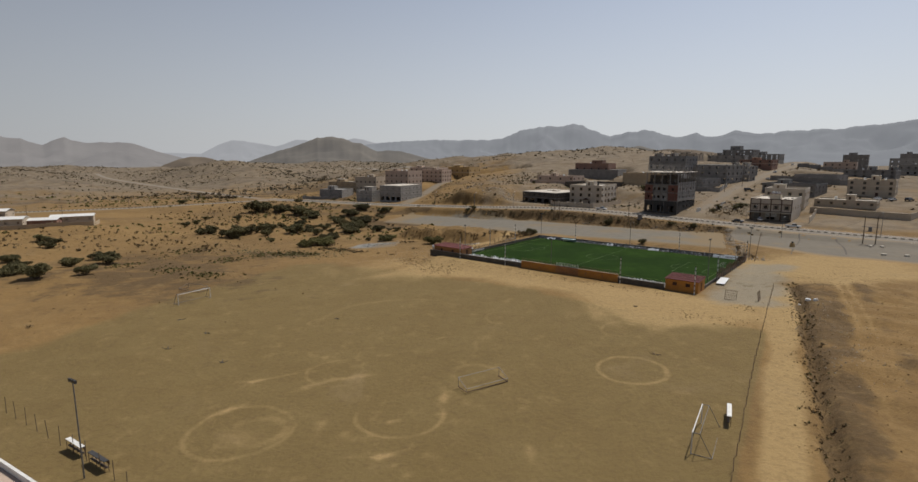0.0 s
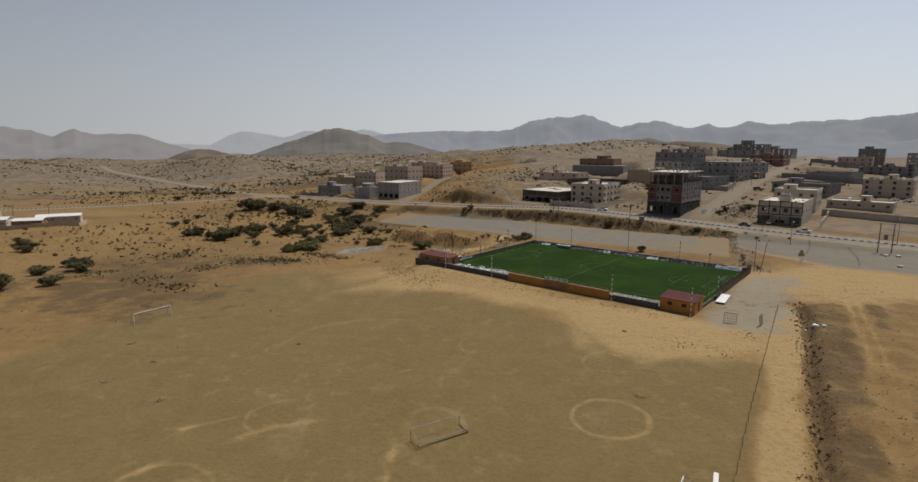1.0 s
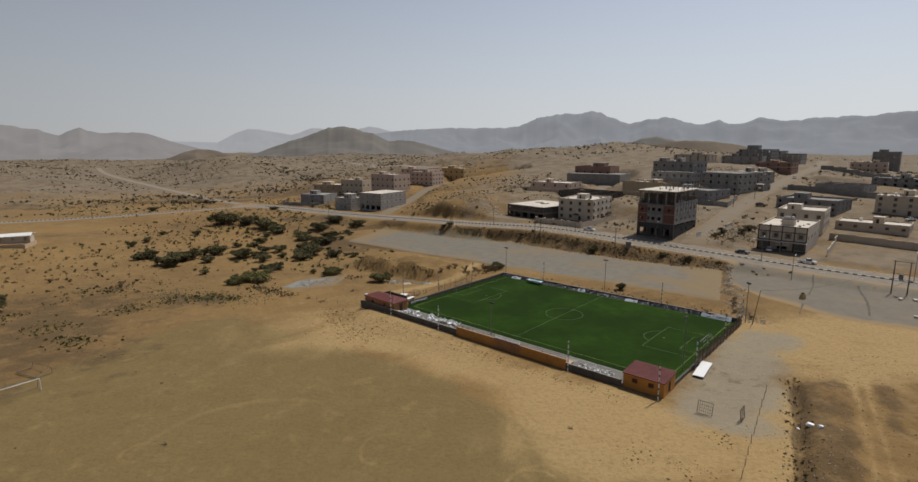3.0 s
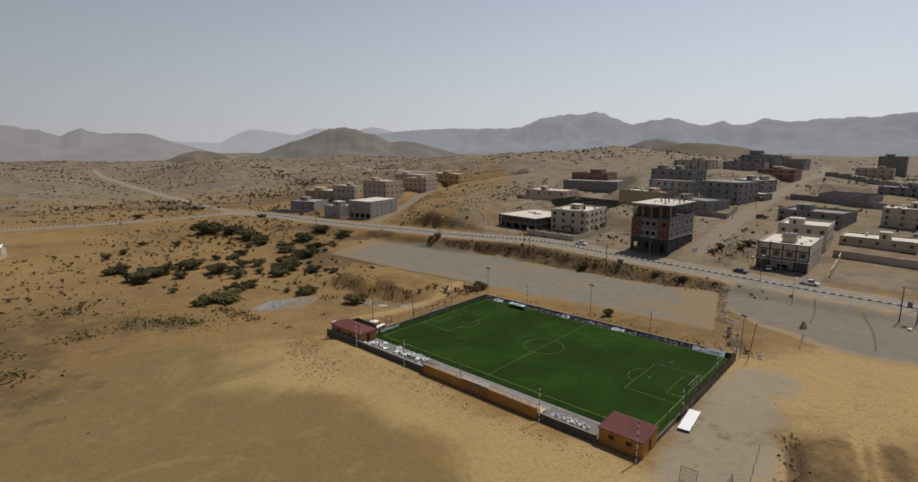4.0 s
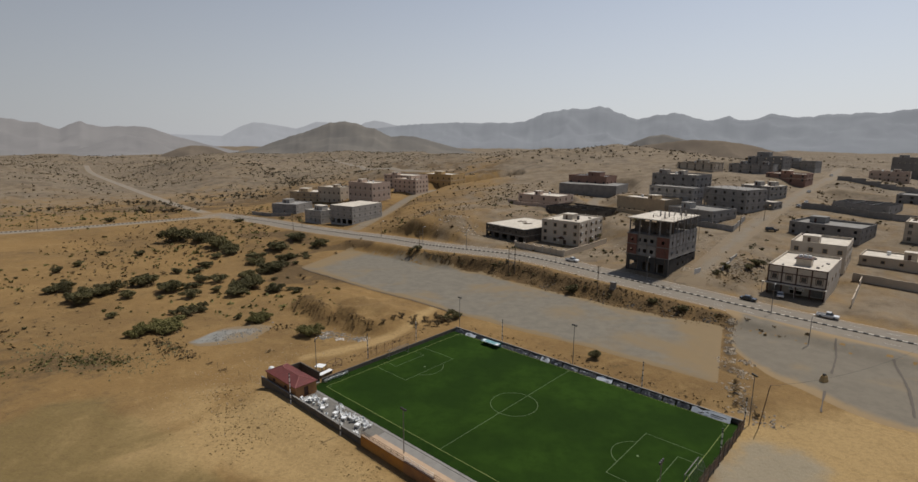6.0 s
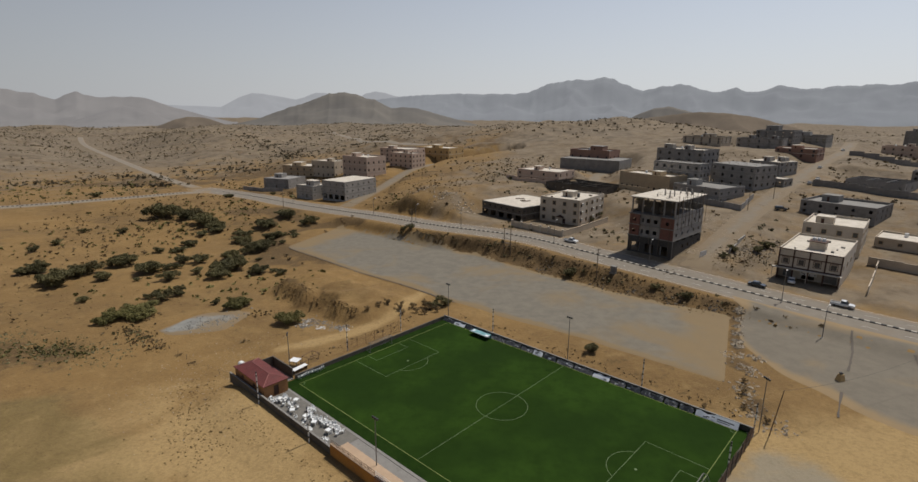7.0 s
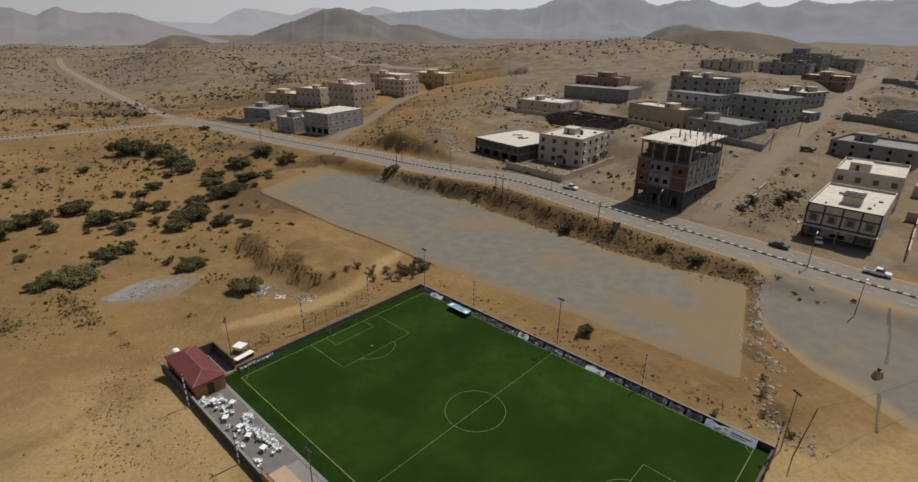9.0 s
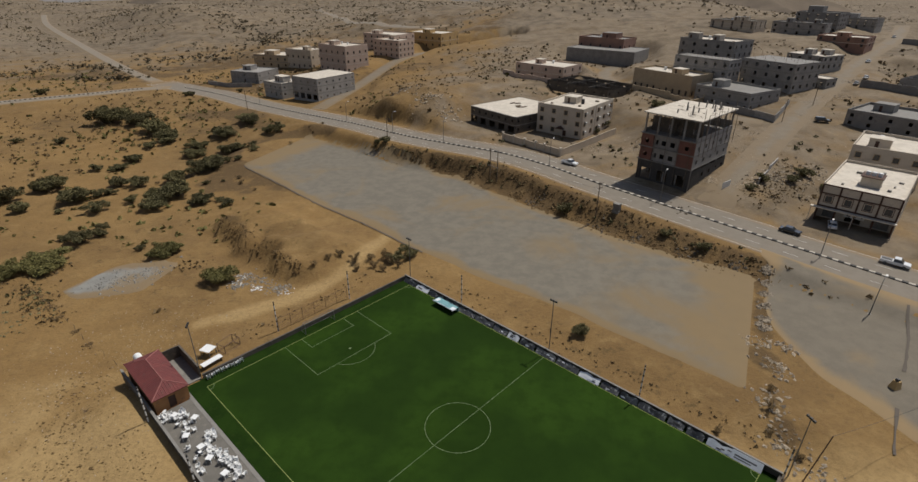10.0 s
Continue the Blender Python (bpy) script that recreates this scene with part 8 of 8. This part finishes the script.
def shrub(x, y, size, turn, kits, label, group, name="shrub", tall=1.0):
    kit = kits[int(abs(x * 7 + y * 3)) % len(kits)]
    s = empty(name, pose(x, y, land_at(x, y) - 0.03, 0, 0, turn) @ Matrix.Diagonal((size, size, size * tall, 1)), label, "shrub", group)
    shared("stem", kit[0], s, pose(0, 0, 0))
    shared("crown", kit[1], s, pose(0, 0, 0))
    return s


random.seed(77)
# dark shrubs of the wash and the plain: x, y, width of the clump
WASH = [(-99, 231, 13), (-101, 242, 10.5), (-127, 337, 16), (-115, 332, 14), (-98, 321, 14), (-85, 311, 11.9), (-66, 314, 11.4), (-57, 302, 9.9), (-53, 275, 10.9), (-54, 288, 9.4), (-57, 266, 8.6), (-49, 247, 10.9), (-50, 241, 8.5), (-37, 245, 7.0), (-62, 332, 10.0), (-71, 304, 7.4), (-67, 294, 8.2), (-129, 149, 6.5),
        (-112, 136, 5.4), (-117, 157, 6.5), (-120, 174, 6), (-113, 166, 5.4), (-104, 143, 5), (-122, 140, 6), (-140, 160, 6), (-117, 240, 9)]
PLAIN = [(-96, 256, 10), (-80, 244, 10.5), (-87, 287, 7), (-94, 276, 4.9), (-87, 277, 6), (-73, 250, 5.6), (-65, 236, 4.8), (-55, 216, 4.8), (-53, 221, 5.1), (-48, 319, 4.6), (-44, 320, 5.2), (-208, 390, 8), (-67, 259, 5.5), (-74, 259, 5.5), (-87, 235, 4.6), (-90, 302, 5), (-129, 304, 4.5), (-147, 303, 4),
         (-141, 280, 3.7), (-60, 244, 4), (-47, 302, 3.2), (-29, 242, 3.2), (-33, 245, 2.9), (-44, 296, 3.7), (-118, 386, 6), (-140, 267, 4.7), (-55, 203, 8.5), (-58, 199, 6.6), (-28, 210, 6.4), (-10, 198, 4.8), (-165, 205, 5), (-150, 190, 5)]
for x, y, w in WASH + PLAIN:
    n = 1 if w < 5.6 else 2 if w < 8.6 else 3
    for k in range(n):
        a = random.uniform(0, 6.28)
        off = 0.0 if n == 1 else 0.27 * w
        green = (x, y) in ((-55, 203), (-58, 199), (-28, 210), (-10, 198))
        shrub(x + off * math.cos(a + k * math.tau / n), y + off * math.sin(a + k * math.tau / n), w * (1.15, 0.82, 0.66)[n - 1] * random.uniform(0.85, 1.15), random.uniform(0, 360), GREEN_KITS if green else KITS,
              "olive green bush on dry sand" if green else "dark green thorny shrub on dry sand", "dark shrubs", tall=random.uniform(0.65, 0.95))
for x, y, w in ((67.3, 234.9, 4.6), (88.8, 218.3, 2.8), (95.4, 212.4, 3.2), (8.2, 292.4, 4.2), (5.0, 294.0, 3.0), (64.1, 181.0, 3.0), (29.6, 208.4, 4.2), (27.0, 206.5, 3.2), (123, 248, 3.8), (118, 243, 2.6), (136, 252, 4.0), (131, 248, 3.5), (140, 246, 3.2), (-95, 398, 3.5), (86.5, 305, 4.5), (90, 312, 5), (112, 318, 5)):
    shrub(x, y, w, random.uniform(0, 360), KITS, "dark green shrub beside the road", "roadside shrubs", tall=random.uniform(0.8, 1.05))
for k in range(46):
    x, y = random.uniform(-150, -20), random.uniform(190, 330)
    if x > -45 and y < 205:
        continue
    shrub(x, y, random.uniform(1.4, 3.0), random.uniform(0, 360), DRY_KITS if random.random() < 0.55 else KITS, "small dry shrub on sandy ground", "small shrubs", tall=random.uniform(0.7, 1.1))
for x, y, w in ((18, 205.5, 3.0), (21, 207, 2.6), (24.5, 207.5, 3.0), (14.5, 206, 2.2), (26, 205, 2.8), (22.5, 203.5, 2.6), (19, 202.5, 2.0), (28, 203, 2.2), (25, 201.5, 2.0), (12.5, 204, 2.0), (10, 201.5, 1.8), (88.5, 164, 2.0), (87.0, 160, 1.5), (90.5, 168, 1.6), (80, 160, 1.4), (89, 156, 1.5)):
    shrub(x, y, w, random.uniform(0, 360), DRY_KITS, "dry yellowish scrub by the pitch corner", "dry scrub", tall=1.1)


ROAD_EDGE = [p for p in offset(smooth_line(ROAD, 4), -13.5) if 0 < p[0] < 104]


def clear_of_roads(x, y):
    """False where paving, the pitch, the dirt field or houses lie."""
    ok = np.ones(x.shape, bool)
    for (line, half, _) in CORRIDORS:
        d, _h = nearest_on(line, x, y)
        ok &= d > half + 1.0
    s, q = on_pitch(x, y)
    ok &= ~((s > -13) & (s < 76) & (q > -16) & (q < 49))
    ok &= ~((x < 75 - (115 - y) * 0.6) & (x > -75) & (y < 165 - np.maximum(x, -40) * 0.9 + 5))
    return ok


PLOTS = []
for ob in list(scene.collection.objects):
    if ob.parent is None and ob.name.split(".")[0] in ("house", "unfinished_building", "shed"):
        PLOTS.append((ob.matrix_basis.translation.x, ob.matrix_basis.translation.y, ob.matrix_basis.to_euler().z))


def off_plots(x, y):
    ok = np.ones(x.shape, bool)
    for px, py, a in PLOTS:
        u, v = (x - px) * math.cos(a) + (y - py) * math.sin(a), -(x - px) * math.sin(a) + (y - py) * math.cos(a)
        ok &= ~((u > -2) & (u < 36) & (v > -2) & (v < 28))
    return ok


def scatter_scrub(name, n, region, size, density_seed, label, material, leaves, seed, patch=55, bias=0.05, line=None):
    """Uncountable low scrub as one mesh of small sprays."""
    rg = np.random.RandomState(seed)
    x, y = rg.uniform(region[0], region[1], n), rg.uniform(region[2], region[3], n)
    dens = fractal(x, y, patch, density_seed, 4) + 0.5 * fractal(x, y, patch * 4, density_seed + 3, 2)
    keep = (3.2 * dens + rg.uniform(-0.4, 0.4, n) > bias + 0.15) & clear_of_roads(x, y) & off_plots(x, y)
    x, y = x[keep], y[keep]
    if line is not None:
        pick = np.array(line)[rg.randint(len(line), size=n)]
        x, y = pick[:, 0] + rg.normal(0, 0.5, n) * pick[:, 2], pick[:, 1] + rg.normal(0, 0.5, n) * pick[:, 2]
    z = land(x, y)
    w = size * rg.uniform(0.35, 1.0, len(x)) ** 1.4 * (1 + 0.6 * (rg.rand(len(x)) < 0.08))
    k = leaves
    c = np.stack([x, y, z], -1)[:, None, :] + rg.normal(0, 1, (len(x), k, 3)) * (w[:, None, None] * np.array([0.30, 0.30, 0.0]))
    c[:, :, 2] += w[:, None] * rg.uniform(0.08, 0.6, (len(x), k))
    a = rg.normal(0, 1, (len(x), k, 3)) * w[:, None, None] * 0.24
    b = rg.normal(0, 1, (len(x), k, 3)) * w[:, None, None] * 0.24
    v = np.stack([c - a, c + b, c + a, c - b], 2).reshape(-1, 3)
    q = len(v) // 4
    me = bpy.data.meshes.new(name)
    me.vertices.add(len(v))
    me.vertices.foreach_set("co", v.ravel())
    me.loops.add(4 * q)
    me.loops.foreach_set("vertex_index", np.arange(4 * q))
    me.polygons.add(q)
    me.polygons.foreach_set("loop_start", np.arange(0, 4 * q, 4))
    me.update(calc_edges=True)
    me.materials.append(material)
    return tagged(new(name, me), label, "scrub", kind="stuff")


scatter_scrub("scrub", 3600, (-420, 0, 215, 460), 1.35, 5, "low dark scrub dotted over the dry plain", M["leaf_green"], 12, 1)
scatter_scrub("scrub", 9000, (-420, 120, 185, 460), 1.0, 8, "low dry yellowish scrub on sandy ground", M["leaf_dry"], 10, 2)
scatter_scrub("scrub", 20000, (-900, 700, 430, 1250), 2.0, 5, "scattered dark scrub on the far slopes", M["leaf_far"], 8, 3, 90, 0.0)
scatter_scrub("scrub", 12000, (-900, 700, 430, 1250), 1.7, 15, "scattered dry scrub on the far slopes", M["leaf_dry"], 8, 4, 90, 0.0)
scatter_scrub("scrub", 7000, (-1600, 1400, 1200, 2300), 3.6, 25, "dark scrub on distant hills", M["leaf_far"], 6, 5, 160, 0.0)
scatter_scrub("scrub", 2600, (40, 330, 235, 440), 1.3, 35, "sparse dry scrub between the houses", M["leaf_dry"], 10, 6, 40, 0.0)
scatter_scrub("scrub", 1500, (40, 250, 235, 420), 1.4, 37, "sparse dark scrub between the houses", M["leaf"], 10, 7, 30, 0.1)

FAR_WASH = [(x, y, r) for line, r in (([(-301, 436), (-284, 447), (-271, 458), (-259, 472), (-242, 487), (-222, 470), (-201, 453)], 14), ([(-233, 519), (-209, 523), (-188, 532), (-146, 500)], 14), ([(-217, 433), (-194, 436), (-187, 445)], 10), ([(-284, 762), (-231, 692), (-181, 650), (-128, 560)], 22)) for x, y, _ in smooth_line([(a, b, 0) for a, b in line], 5)]
scatter_scrub("scrub", 620, (0, 1, 0, 1), 2.0, 5, "bands of dark scrub along dry washes on the plain", M["leaf_far"], 12, 41, line=FAR_WASH)
scatter_scrub("scrub", 700, (0, 1, 0, 1), 0.6, 5, "patches of olive weeds beside the dirt field", M["leaf_green"], 10, 42, line=[(-98, 186, 9), (-75, 168, 7), (-69, 140, 6), (-68, 178, 6), (-60, 181, 5), (-52, 180, 5), (-103, 159, 8), (-84, 150, 7)])
scatter_scrub("scrub", 900, (-130, -40, 95, 215), 0.45, 44, "low dry weeds between the field and the wash", M["leaf_dry"], 9, 43, 22, 0.15)
BANK_LINE = [(ROAD_EDGE[k][0], ROAD_EDGE[k][1], 3.2) for k in range(len(ROAD_EDGE))]
scatter_scrub("scrub", 800, (0, 1, 0, 1), 0.5, 5, "dry scrub and grass on the stony road bank", M["leaf_dry"], 10, 11, line=BANK_LINE)
scatter_scrub("scrub", 70, (0, 1, 0, 1), 0.9, 5, "dark low scrub on the stony road bank", M["leaf"], 12, 12, line=BANK_LINE)
DITCH_LINE = [(p[0] + 0.6, p[1], 1.6) for p in smooth_line([(77, 119, 0), (60.5, 88.6, 0), (48.5, 68.5, 0), (41.2, 55.5, 0), (34, 42, 0)], 3)]
scatter_scrub("scrub", 420, (0, 1, 0, 1), 0.32, 5, "dry weeds in the dug ditch", M["leaf_dry"], 9, 13, line=DITCH_LINE)
scatter_scrub("scrub", 160, (0, 1, 0, 1), 0.35, 5, "low green weeds along the ditch", M["leaf_green"], 9, 14, line=DITCH_LINE)
scatter_scrub("scrub", 420, (0, 1, 0, 1), 0.5, 5, "dry weeds on a trodden plot beside the road", M["leaf_dry"], 9, 15, line=[(126, 246, 9), (134, 254, 9), (120, 240, 7)])
scatter_scrub("scrub", 300, (0, 1, 0, 1), 0.36, 5, "weeds along the foot of the pitch wall", M["leaf_dry"], 9, 16, line=[(v.x, v.y, 2.2) for v in (PITCH @ Vector((s, q, 0)) for s, q in [(k, 47) for k in range(0, 70, 3)] + [(-9, k) for k in range(0, 44, 3)])])

scatter_scrub("scrub", 260, (0, 1, 0, 1), 0.5, 5, "dry weeds round the gravel patch", M["leaf_dry"], 10, 17, line=[(-48, 192, 5), (-42, 187, 4), (-20, 205, 4), (-36, 183, 4), (-52, 198, 5)])
scatter_scrub("scrub", 120, (0, 1, 0, 1), 0.55, 5, "low green weeds beside the gravel patch", M["leaf"], 10, 18, line=[(-48, 191, 4), (-43, 188, 3), (-58, 182, 6)])


# ---- stones and rubble ----
def stones(name, spots, n, size, material, label, seed, category="rubble"):
    """Broken stones strewn about spots (x, y, reach) as one mesh."""
    rg = np.random.RandomState(seed)
    base = np.array([(1, 0, 0), (-1, 0, 0), (0, 1, 0), (0, -1, 0), (0, 0, 1), (0, 0, -1)], float)
    tri = np.array([(0, 2, 4), (2, 1, 4), (1, 3, 4), (3, 0, 4), (2, 0, 5), (1, 2, 5), (3, 1, 5), (0, 3, 5)])
    pick = np.array(spots)[rg.randint(len(spots), size=n)]
    x, y = pick[:, 0] + rg.normal(0, 0.5, n) * pick[:, 2], pick[:, 1] + rg.normal(0, 0.5, n) * pick[:, 2]
    size_k = size * rg.uniform(0.3, 1.0, n) ** 1.6 * 1.2
    p = base[None] * rg.uniform(0.55, 1.3, (n, 6, 3)) + rg.uniform(-0.2, 0.2, (n, 6, 3))
    p *= np.stack([np.ones(n), rg.uniform(0.6, 1.0, n), rg.uniform(0.45, 0.8, n)], -1)[:, None, :] * size_k[:, None, None]
    a = rg.uniform(0, 6.28, n)[:, None]
    px, py = p[:, :, 0] * np.cos(a) - p[:, :, 1] * np.sin(a), p[:, :, 0] * np.sin(a) + p[:, :, 1] * np.cos(a)
    vs = np.stack([px + x[:, None], py + y[:, None], p[:, :, 2] + (land(x, y) + 0.12 * size_k)[:, None]], -1).reshape(-1, 3)
    fs = (tri[None] + 6 * np.arange(n)[:, None, None]).reshape(-1, 3)
    me = bpy.data.meshes.new(name)
    me.from_pydata(vs.tolist(), [], fs.tolist())
    me.materials.append(material)
    return tagged(new(name, me), label, category, kind="stuff")


RUBBLE_LINE = [(106, 203.5, 1.2), (104, 200, 1.2), (102, 196, 1.2), (100, 191.5, 1.2), (98, 187, 1.3), (96.8, 184.5, 1.2)]
stones("rubble", RUBBLE_LINE, 420, 0.5, M["rock"], "pale broken stones and concrete lumps across the lot", 1)
stones("rubble", [(92.5, 180, 2.0), (95, 179.5, 1.8), (98, 178.4, 1.4), (94.3, 172.7, 2.4), (93.5, 175, 2.0), (89.5, 166.5, 2.8)], 220, 0.45, M["rock"], "pale rubble and planks near the pitch corner", 2)
stones("rubble", [(88, 158, 3), (90, 154, 3), (89, 163, 3)], 160, 0.4, M["rock"], "small stones beside the pitch corner", 3)
stones("rubble", [(-5.5, 196.5, 2.0), (-6, 201, 2.5), (-1, 199, 3.0), (4, 196, 2.6)], 520, 0.30, M["greyrock"], "heap of grey broken stones below the cut bank", 4)
stones("rubble", [(-6.5, 198, 1.6), (-6, 201, 1.4), (6, 193.6, 1.5), (-1, 195.5, 1.2)], 90, 0.30, M["white"], "white rubbish and broken tiles on the stone heap", 24, "rubbish")
stones("rubble", [(-22 + 2.6 * k, 224.5 - 2.3 * k, 2.6) for k in range(12)], 700, 0.30, M["clod"], "crumbling earth clods on the cut bank", 25)
stones("gravel", [(-31, 198, 5.5), (-28, 201, 4.5), (-34, 196, 4)], 420, 0.34, M["greyrock"], "spread of grey gravel on sand", 5)
stones("rubble", [(-45, 190.5, 1.0), (-40, 187, 1.0), (-34.7, 183.4, 1.0), (-28, 179, 1.0), (-22.6, 175.1, 1.0), (-49, 193, 1.0)], 220, 0.30, M["clod"], "line of loose stones along an old boundary", 6)
stones("pebbles", [(x, y, 22) for x in (-50, -28, -6, 14) for y in (172, 190, 208, 226)], 2600, 0.13, M["clod"], "brown pebbles and clods strewn over the sand", 31, "pebbles")
stones("pebbles", [(x, y, 20) for x in (-45, -25, -5) for y in (135, 150, 165)], 800, 0.10, M["clod"], "brown pebbles strewn over the trodden sand", 32, "pebbles")
stones("pebbles", [(x, y, 12) for x, y in ((78, 100), (86, 112), (94, 124), (70, 88), (62, 76), (55, 62))], 1600, 0.13, M["clod"], "brown clods on the dug-over strip", 33, "pebbles")
stones("pebbles", [(x, y, 14) for x, y in ((-10, 172), (-14, 180), (-20, 168), (-6, 160))], 900, 0.14, M["rock"], "pale pebbles beside the hut", 34, "pebbles")
stones("pebbles", [(x, y, 45) for x in (-170, -130, -90) for y in (130, 170, 210, 250)], 2200, 0.24, M["clod"], "brown stones scattered on the plain", 35, "pebbles")
_bank = [(55 + 5.2 * k, 246.5 - 5.0 * k, 3.0) for k in range(9)]
stones("rubble", _bank, 620, 0.42, M["clod"], "broken brown rock on the road bank", 7)
stones("rubble", [(66 - 2.6 * k, 99 - 4.4 * k, 2.2) for k in range(12)], 360, 0.15, M["clod"], "brown stones along the dug ditch", 8)
stones("rubble", [(70 - 1.8 * k, 100 - 3.6 * k, 6.0) for k in range(10)], 420, 0.17, M["rock"], "loose stones on the dug-over strip", 9)
_w = [PITCH @ Vector((s, -12.5, 0)) for s in range(2, 66, 4)]
stones("rubble", [(v.x, v.y, 2.6) for v in _w], 700, 0.16, M["clod"], "small clods strewn along the boundary wall", 10)
stones("rubble", [(44, 97, 4.0), (50, 93, 3.0), (57, 101, 3.0)], 150, 0.2, M["clod"], "dark clods on pale sand", 11)
stones("rubble", [(-13, 156, 5), (-8, 150, 5), (-16, 164, 5), (-4, 145, 6)], 700, 0.22, M["clod"], "loose clods of earth on the sand", 12)
stones("rubble", [(-60, 180, 8), (-45, 178, 8), (-75, 186, 8)], 420, 0.40, M["scrubsoil"], "dry weeds and clods beside the field", 13)
stones("rubble", [(132, 248, 7), (140, 256, 6), (126, 252, 5)], 200, 0.6, M["rock"], "spoil and stones on an empty plot", 14)
stones("rubble", [(20, 330, 7), (10, 345, 8), (30, 318, 6)], 260, 0.7, M["rock"], "loose stones on the bare knoll", 15)
stones("rubble", [(128, 262, 9), (122, 272, 8), (100, 284, 9), (134, 285, 8), (84, 282, 8), (165, 268, 8), (150, 330, 10), (118, 330, 8), (178, 330, 10)], 900, 0.34, M["rock"], "loose stones and building waste between the plots", 16)
stones("rubble", [(96, 232 - 0.0, 3), (60, 243, 3), (75, 226, 3), (82, 219, 3), (92, 211, 3), (100, 206, 3)], 300, 0.45, M["darkrock"], "dark broken rock along the lot's upper edge", 17)
stones("rubble", [(114, 246, 2.6), (119, 247, 2.4), (110, 250, 2.0)], 260, 0.4, M["rock"], "heap of pale building rubble beside the unfinished frame", 18)
stones("rubble", [(80, 288, 4), (88, 282, 5), (95, 276, 4), (100, 268, 4)], 300, 0.3, M["rock"], "pale spoil and rubble behind the frame building", 19)
stones("rubble", [(188, 330, 5), (160, 306, 4), (205, 356, 5), (172, 322, 4)], 320, 0.4, M["rock"], "rubble and spoil beside the town road", 20)
for x, y in ((-10.7, 158.6), (-24, 100), (-46, 92), (-37, 78), (30.6, 78), (36, 104), (-55, 100), (-49, 84)):
    bm = bmesh.new()
    rgp = random.Random(int(x * 10))
    for k in range(7):
        a = rgp.uniform(0, 6.28)
        rod(bm, (0.1 * k - 0.3, 0, 0.02), (0.1 * k - 0.3 + 0.7 * math.cos(a), 0.7 * math.sin(a), rgp.uniform(0.1, 0.4)), 0.04, 0.02, n=4)
    b = empty("dry_branch", pose(x, y, land_at(x, y)), "dead dry branch lying on the dirt", "branch", "dry branches")
    part("twig", bm, M["black"] if x < -11 else M["wood"], b)
# white litter by the ditch
for x, y, s in ((70.9, 103.2, 0.55), (71.8, 102.3, 0.4), (70.0, 104.4, 0.3)):
    t = empty("litter_sheet", pose(x, y, land_at(x, y) + 0.3, 8, 5, x * 30), "crumpled white sheet lying on the dug strip", "litter", "white litter")
    bm = bmesh.new()
    box(bm, -s, s, -s * 0.6, s * 0.6, -0.35, 0.05, None, 0, 0.7)
    part("sheet", bm, M["plastic"], t)
for x, y in ((126.7, 153.8), (132.1, 151.9), (134.5, 169.0), (137.5, 168.0)):
    t = empty("concrete_block", pose(x, y, land_at(x, y) + 0.05, 0, 0, x * 11), "pale concrete block lying on the asphalt", "block", "concrete blocks")
    part("block", boxes((-0.7, 0.7, -0.4, 0.4, -0.1, 0.55)), M["roofslab"], t)
